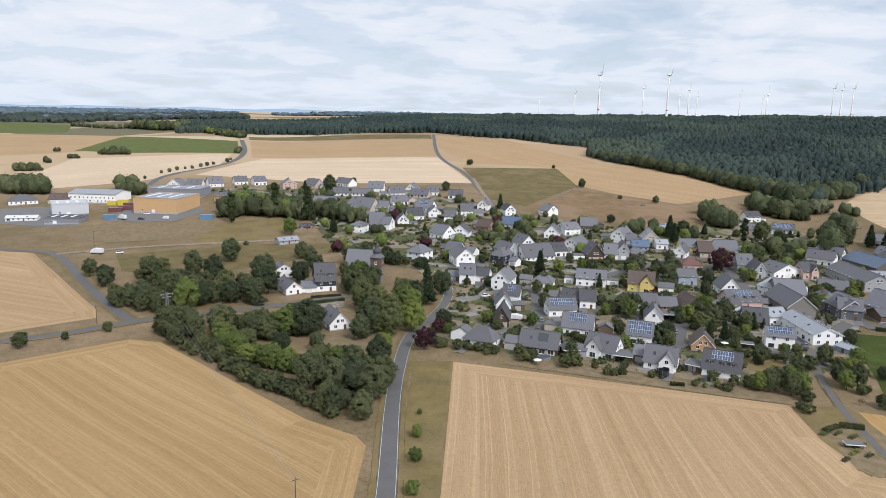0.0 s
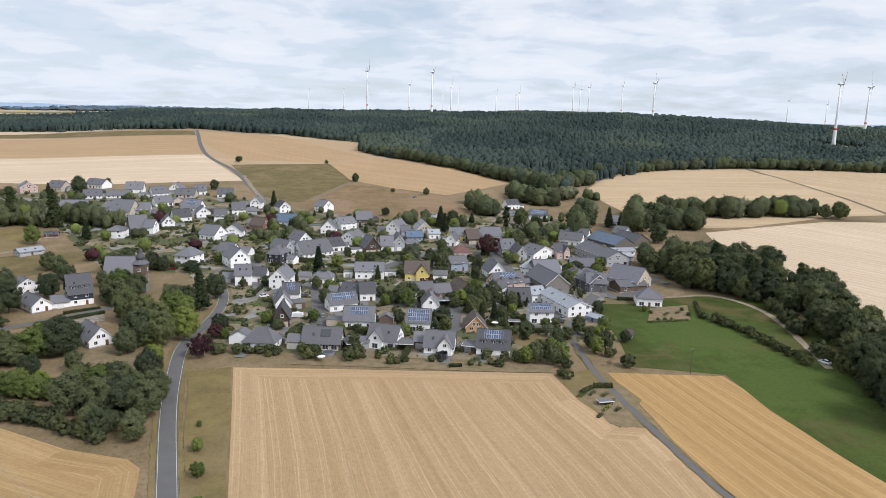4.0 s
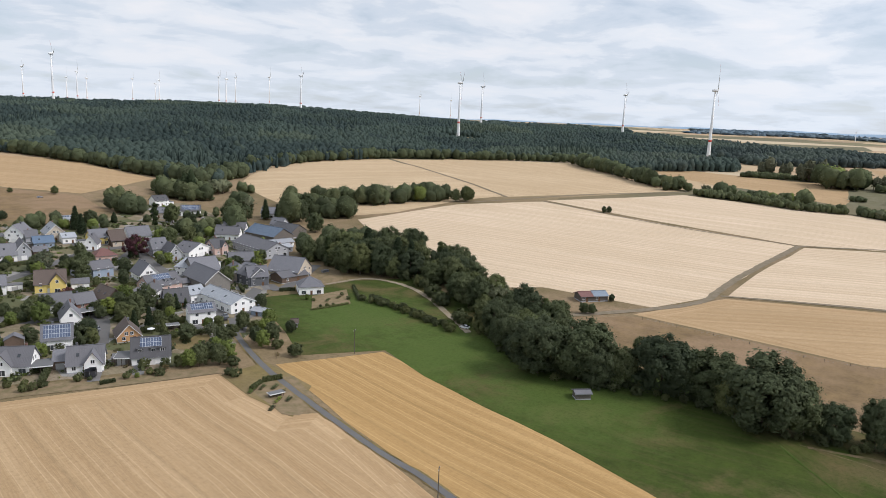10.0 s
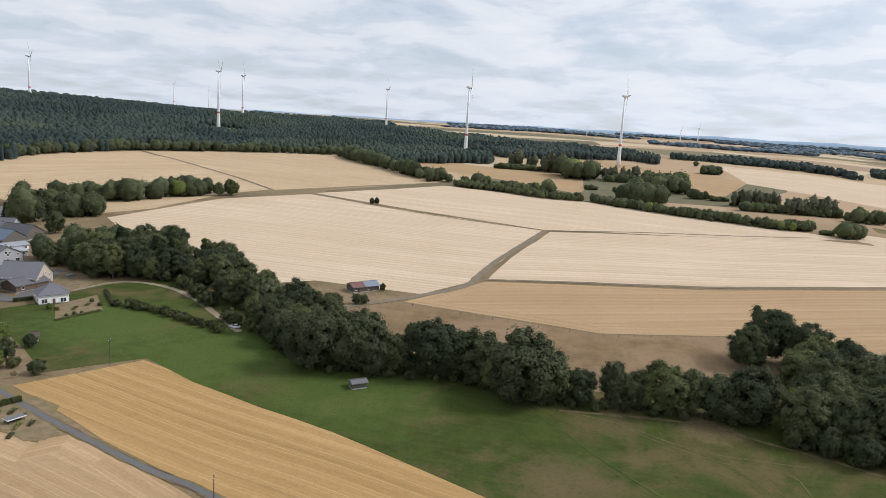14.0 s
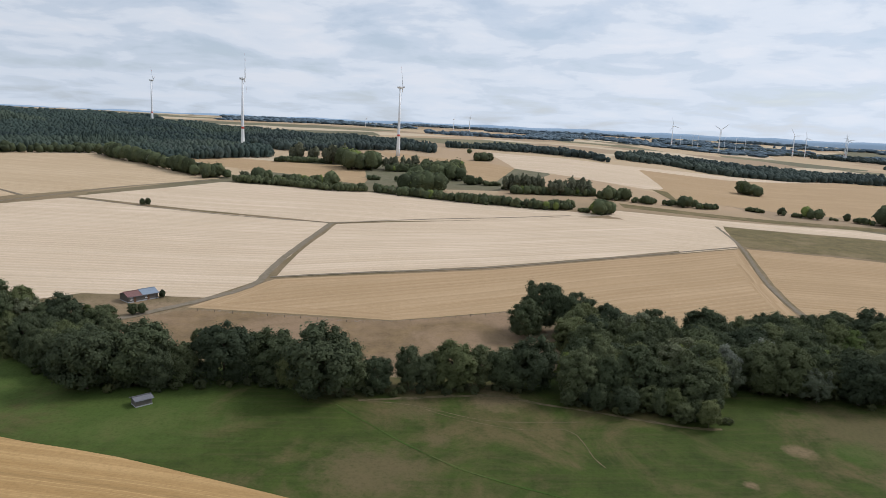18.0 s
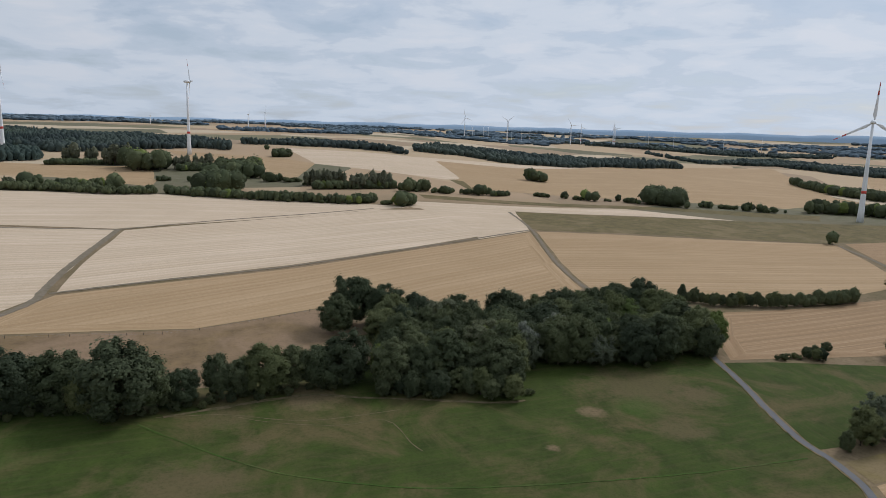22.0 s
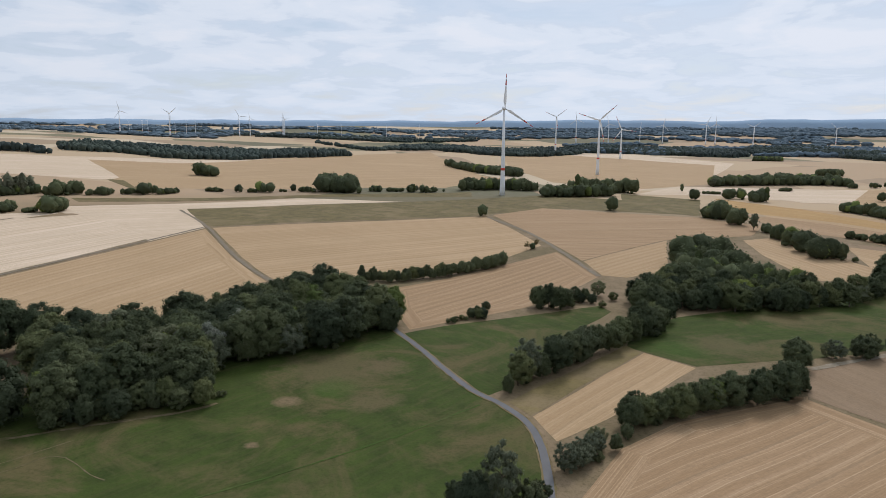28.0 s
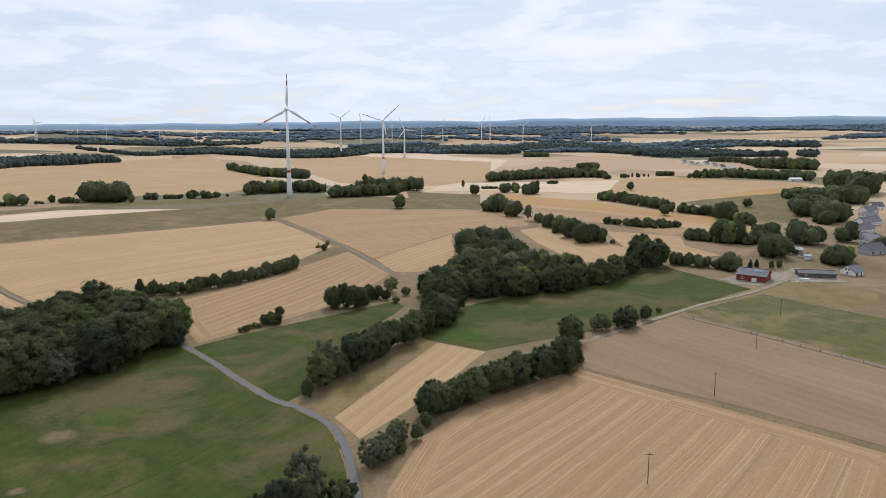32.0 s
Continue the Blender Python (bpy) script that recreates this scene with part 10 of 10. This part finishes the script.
def ring(x, half, low, high, tuck=0.0):
    return [(x, -half, low), (x, half, low), (x, half, high * 0.7 + low * 0.3), (x, half - tuck - 0.08, high), (x, -half + tuck + 0.08, high), (x, -half, high * 0.7 + low * 0.3)]


def vehicle(x, y, kind, turn):
    root = new("truck" if kind == "truck" else "van" if kind == "van" else "car")
    tagged(root, CAR_WORDS[kind], "vehicle")
    root.matrix_basis = pose(x, y, height(x, y) + 0.17, 0, 0, turn)
    paint = CARPAINT.get(kind, CARPAINT["white"])
    if kind == "truck":
        part("box_body", *box(-3.2, -1.2, 0.9, 2.0, 1.2, 3.3), CARPAINT["white"], root)
        part("cab", *loft([ring(2.1, 1.1, 0.5, 2.5, 0.05), ring(3.2, 1.1, 0.5, 2.4, 0.1), ring(3.9, 1.05, 0.5, 1.4, 0.1)]), CARPAINT["white"], root)
        part("windscreen", *loft([ring(3.23, 0.95, 1.5, 2.3, 0.1), ring(3.62, 0.95, 1.45, 1.8, 0.1)]), GLASS, root)
        wheels, r = (-2.2, 2.8), 0.48
    elif kind == "van":
        part("body", *loft([ring(-2.5, 0.9, 0.3, 1.9, 0.05), ring(-2.4, 0.95, 0.3, 2.1, 0.08), ring(1.0, 0.95, 0.3, 2.1, 0.08), ring(1.7, 0.95, 0.3, 1.2, 0.05), ring(2.5, 0.85, 0.3, 0.95, 0.05)]), CARPAINT["white"], root)
        part("windscreen", *loft([ring(1.08, 0.86, 1.3, 2.03, 0.12), ring(1.66, 0.88, 1.18, 1.3, 0.06)]), GLASS, root)
        wheels, r = (-1.6, 1.7), 0.34
    else:
        part("body", *loft([ring(-2.1, 0.75, 0.3, 0.8), ring(-1.9, 0.86, 0.22, 0.95), ring(0.9, 0.88, 0.22, 0.95), ring(1.8, 0.84, 0.22, 0.8), ring(2.1, 0.7, 0.3, 0.62)]), paint, root)
        part("cabin_glass", *loft([ring(-1.75, 0.72, 0.95, 1.05, 0.1), ring(-1.2, 0.74, 0.95, 1.4, 0.16), ring(0.2, 0.74, 0.95, 1.42, 0.16), ring(1.0, 0.76, 0.95, 1.0, 0.1)]), GLASS, root)
        part("car_roof", *box(-1.15, -0.56, 1.405, 0.15, 0.56, 1.45), paint, root)
        wheels, r = (-1.3, 1.35), 0.31
    for wx in wheels:
        for s in (-1, 1):
            w = part("wheel", *lathe([(-0.1, r * 0.9), (-0.06, r), (0.06, r), (0.1, r * 0.9)], 14), RUBBER, root)
            w.matrix_local = pose(wx, s * (0.8 if kind != "truck" else 1.05), r - 0.17, 90, 0, 0)
    return root


def container(x, y, length, wide, tall, paint):
    root = new("container")
    tagged(root, "%s storage container on the yard" % {"maroon": "dark red steel", "blue": "blue steel", "yellow": "yellow steel", "white": "white steel", "grey": "grey steel"}[paint], "container")
    root.matrix_basis = pose(x, y, height(x, y), 0, 0, 8)
    part("shell", *box(-length / 2, -wide / 2, -0.4, length / 2, wide / 2, tall), CARPAINT[paint], root)
    for k in range(int(length / 1.2)):
        part("rib", *box(-length / 2 + 0.5 + k * 1.2, -wide / 2 - 0.06, 0.1, -length / 2 + 0.62 + k * 1.2, -wide / 2 - 0.003, tall - 0.1), CARPAINT[paint], root)
    part("lid", *box(-length / 2 - 0.05, -wide / 2 - 0.05, tall + 0.003, length / 2 + 0.05, wide / 2 + 0.05, tall + 0.1), CARPAINT[paint], root)
    return root


def church(x, y, turn, length, tx, ty, tall):
    """Nave with a steep slate roof, and a square stone tower under an onion dome."""
    house(x, y, turn, length, 10.0, 6.0, 7.0, "f", "slate", "stone")
    root = new("church_tower")
    tagged(root, "square stone church tower with a slate onion dome", "church tower")
    root.matrix_basis = pose(tx, ty, height(tx, ty), 0, 0, turn)
    b = tall * 0.62
    part("shaft", *box(-2.55, -2.55, -1.5, 2.55, 2.55, b), WALLS["stone"], root)
    part("belfry_cladding", *box(-2.7, -2.7, b * 0.66, 2.7, 2.7, b + 0.1), WALLS["brown"], root, "brown slate-hung belfry stage")
    part("cornice", *box(-3.0, -3.0, b + 0.103, 3.0, 3.0, b + 0.5), WALLS["slate"], root)
    part("skirt_roof", *lathe([(b + 0.5, 3.9), (b + 1.6, 2.4), (b + 2.4, 1.9)], 8), ROOFS["slate"], root)
    q = tall - b
    part("onion_dome", *lathe([(b + 2.4, 1.85), (b + q * 0.38, 2.2), (b + q * 0.5, 1.95), (b + q * 0.62, 1.1), (b + q * 0.7, 0.9), (b + q * 0.78, 1.1), (b + q * 0.84, 0.6), (b + q * 0.9, 0.15)], 16), ROOFS["dark"], root, smooth=True)
    part("finial", *lathe([(b + q * 0.9, 0.08), (tall, 0.05)], 8), STEEL, root)
    for f in range(4):
        for h_ in (b * 0.4, b * 0.78):
            o = new("window", WINDOW)
            o.parent, o.matrix_local = root, pose(0, 0, 0, 0, 0, 90 * f) @ pose(0, -2.74 if h_ > b * 0.5 else -2.57, h_)


WATER = Mat("pool_cover", 0.5, spec=0.4).done((0.07, 0.075, 0.085))


def pool(x, y):
    root = new("garden_pool")
    tagged(root, "round above-ground garden pool with a dark cover", "pool")
    root.location = (x, y, height(x, y))
    n, v, f = 28, [], []
    for z, r in ((-0.3, 2.2), (1.15, 2.2), (1.15, 2.0), (0.85, 2.0)):
        v += [(r * math.cos(2 * math.pi * k / n), r * math.sin(2 * math.pi * k / n), z) for k in range(n)]
    for s in range(3):
        f += [(s * n + k, s * n + (k + 1) % n, (s + 1) * n + (k + 1) % n, (s + 1) * n + k) for k in range(n)]
    part("rim_wall", v, f, CARPAINT["grey"], root)
    part("cover", [(1.99 * math.cos(2 * math.pi * k / n), 1.99 * math.sin(2 * math.pi * k / n), 0.98) for k in range(n)], [tuple(range(n))], WATER, root)


STONE_MESH = None
grave_rnd = random.Random(6)


def graves(poly):
    """A churchyard: kerbed plots with headstones."""
    global STONE_MESH
    if STONE_MESH is None:
        v, f = joined(box(-0.45, -0.12, -0.2, 0.45, 0.12, 1.0), box(-0.6, -1.9, -0.2, 0.6, -0.123, 0.18))
        STONE_MESH = bpy.data.meshes.new("gravestone")
        STONE_MESH.from_pydata(v, [], f)
        gm = Mat("granite", 0.35, spec=0.5)
        STONE_MESH.materials.append(gm.done(gm.mix(gm.rand(), (0.07, 0.06, 0.06), (0.42, 0.40, 0.39)), gm.noise(gm.coord(), 6.0, 4), 0.2, 0.02))
    poly = list(poly)
    xs, ys = [p[0] for p in poly], [p[1] for p in poly]
    for i in range(int((max(xs) - min(xs)) / 2.6) + 1):
        for j in range(int((max(ys) - min(ys)) / 3.4) + 1):
            x, y = min(xs) + i * 2.6 + grave_rnd.uniform(-0.3, 0.3), min(ys) + j * 3.4 + grave_rnd.uniform(-0.3, 0.3)
            if inside(x, y, poly) and grave_rnd.random() < 0.8:
                ob = new("gravestone", STONE_MESH)
                ob.matrix_basis = pose(x, y, height(x, y), 0, 0, 20 + grave_rnd.uniform(-4, 4)) @ Matrix.Scale(grave_rnd.uniform(0.8, 1.25), 4)
                tagged(ob, "polished granite gravestone with a kerbed plot", "gravestone", "graves of the churchyard")


utility_pole(108.9, 104.0, 8.4)
utility_pole(154.2, 192.2, 9.2)
utility_pole(-31.4, 142.1, 6.1)
utility_pole(59.6, -157.6, 8.5)
utility_pole(65.7, -224.8, 8.4)
utility_pole(69.3, -284.3, 6.9)
utility_pole(75.5, -345.8, 8.0)
utility_pole(-114.9, 284.3, 9.0)
utility_pole(-136.5, 268.3, 7.8)
utility_pole(-206.3, 409.1, 10.8)


def lattice_mast(x, y, tall, turn):
    """A small steel lattice mast: four legs, cross braces and two crossarms."""
    root = new("lattice_mast")
    tagged(root, "grey steel lattice mast of a power line", "pole")
    root.matrix_basis = pose(x, y, height(x, y), 0, 0, turn)

    def corner(k, z):
        w = 0.75 - 0.5 * z / tall
        return (w * (1, 1, -1, -1)[k % 4], w * (1, -1, -1, 1)[k % 4], z)

    for k in range(4):
        part("leg", *tube([corner(k, -0.5), corner(k, tall)], [0.07, 0.05], 4), STEEL, root)
        levels = [tall * q / 6 for q in range(7)]
        for q in range(6):
            part("brace", *tube([corner(k + q % 2, levels[q]), corner(k + 1 - q % 2, levels[q + 1])], [0.035, 0.035], 4), STEEL, root)
    for z, w in ((tall - 0.6, 2.4), (tall - 1.9, 1.7)):
        arm = part("crossarm", *box(-w, -0.1, z - 0.08, w, 0.1, z + 0.08), STEEL, root)
        for s in (-1, 1):
            part("insulator", *lathe([(z - 0.55, 0.05), (z - 0.3, 0.09), (z - 0.09, 0.04)], 8), TRIM, arm).location = (s * (w - 0.15), 0, 0)
    return root


def wire(a, b, sag):
    """A slack power cable between two points."""
    a, b = Vector(a), Vector(b)
    path = [a.lerp(b, k / 16) - Vector((0, 0, sag * 4 * (k / 16) * (1 - k / 16))) for k in range(17)]
    ob = part("power_cable", *tube(path, [0.025] * 17, 4), STEEL, None)
    return tagged(ob, "slack grey power cable between two masts", "cable", "power line")


lattice_mast(-114.2, 283.2, 9.6, 35)
for off in (-1.6, 0.0, 1.6):
    wire((-114.2 + off, 283.2, height(-114.2, 283.2) + 8.6), (-31.4 + off * 0.5, 142.1, height(-31.4, 142.1) + 5.6), 2.2)
vehicle(210.0, 189.2, "white", 100)
vehicle(31.2, 284.7, "van", 160)
vehicle(37.7, 317.3, "dark", 95)
vehicle(33.3, 298.9, "dark", 160)
vehicle(-21.5, 383.9, "red", 160)
vehicle(20.4, 319.2, "white", 20)
vehicle(29.5, 337.2, "grey", 0)
vehicle(24.8, 253.7, "white", 60)
vehicle(-28.8, 389.1, "grey", 10)
vehicle(156.6, 256.4, "white", 40)
vehicle(93.5, 271.1, "grey", 80)
vehicle(81.1, 352.3, "white", 10)
vehicle(170.1, 600.0, "grey", 10)
vehicle(41.7, 283.3, "grey", 80)
vehicle(-228.1, 495.2, "truck", 150)
vehicle(-198.3, 497.1, "van", 160)
vehicle(-197.8, 395.6, "truck", 170)
vehicle(-186.2, 397.9, "white", 30)
vehicle(-218.6, 514.1, "white", 0)
vehicle(-214.7, 495.0, "dark", 0)
vehicle(104.4, -516.6, "white", 0)
vehicle(19.9, 373.1, "grey", 100)
container(-239.8, 499.7, 8, 2.6, 2.6, "blue")
container(-253.9, 554.8, 8, 4, 4, "yellow")
container(-263.0, 555.2, 7, 3, 3, "yellow")
container(-247.1, 526.1, 10, 3, 3, "maroon")
container(-242.8, 532.9, 10, 3, 3, "maroon")
container(-245.6, 547.2, 9, 3, 3, "maroon")
container(-169.3, 498.4, 9, 3, 3, "blue")
container(85.3, -437.1, 5, 2, 1.2, "white")
container(222.8, 304.1, 4, 2, 1.2, "grey")
church(-42.1, 363.1, -12.4, 15.2, -32.4, 341.4, 21.0)
pool(36.7, 238.0)
graves(((-86.3, 273.4), (-73.0, 287.7), (-57.3, 303.4), (-53.6, 294.6), (-65.1, 279.0), (-79.3, 267.0)))
graves(((-54.0, 299.5), (-44.6, 307.6), (-43.2, 300.6), (-50.7, 292.5)))
hedge(109.7, 248.5, 119.5, 244.9, 1.8)
hedge(119.5, 244.9, 130.0, 241.8, 1.8)
hedge(116.0, 265.2, 110.6, 249.8, 2)
hedge(104.8, 258.5, 111.7, 257.0, 2.2)
hedge(37.6, 268.0, 44.4, 259.7, 2)
hedge(60.2, 224.0, 66.6, 237.4, 2.4)
hedge(74.4, 215.8, 78.6, 215.2, 1.2)
hedge(68.6, 295.5, 77.6, 297.1, 2)
hedge(50.4, 258.8, 54.7, 257.2, 2.2)
hedge(96.2, 311.6, 106.2, 308.4, 1.8)
hedge(138.2, 363.1, 146.8, 360.8, 1.8)
hedge(128.1, 332.2, 136.6, 332.4, 1.6)
hedge(181.8, 283.9, 188.4, 281.3, 1.6)
hedge(113.1, 186.4, 119.0, 185.2, 1.6)
hedge(106.9, 183.0, 112.1, 186.0, 1.2)
hedge(67.3, 258.1, 71.9, 254.8, 1.8)
bed(106.6, 182.1, 35, 5.4, 2.0)
bed(110.1, 182.2, 35, 4.5, 1.5)
bed(113.4, 180.3, 35, 4.5, 1.75)
bed(112.6, 175.3, 35, 4.5, 1.5)
bed(108.4, 170.9, 35, 5.4, 1.5)
bed(111.5, 169.7, 35, 4.05, 1.5)
bed(104.0, 167.0, 35, 3.6, 1.5)
trampoline(74.4, 223.5)
parasol(71.6, 234.1, "white")
parasol(107.1, 255.2, "white")
parasol(33.4, 231.7, "white")
parasol(177.4, 415.2, "red")
vehicle(31.3, 285.4, "van", 5)
vehicle(38.1, 318.2, "dark", 10)
vehicle(32.9, 300.5, "dark", 5)
vehicle(36.6, 339.5, "grey", 10)
vehicle(92.7, 271.3, "grey", 95)
vehicle(137.4, 255.8, "dark", 80)
vehicle(139.9, 259.6, "grey", 80)
vehicle(167.1, 382.3, "white", 0)
vehicle(139.4, 348.9, "dark", 20)
fence(((280.9, 146.7), (285.8, 101.3), (292.0, 65.8), (327.1, 10.2)))
fence(((111.8, -317.8), (76.8, -304.9), (25.7, -284.8)))
hedge(-66.8, 297.3, -44.8, 309.4, 1.5)
hedge(-59.7, 312.5, -47.2, 317.0, 1.2)
hedge(174.6, 247.2, 193.0, 245.9, 0.8)
hedge(215.1, 269.6, 201.7, 248.4, 1.2)
bed(189.6, 256.4, 35, 5.4, 2.0)
bed(196.1, 257.0, 35, 4.5, 2.0)

far_trees()
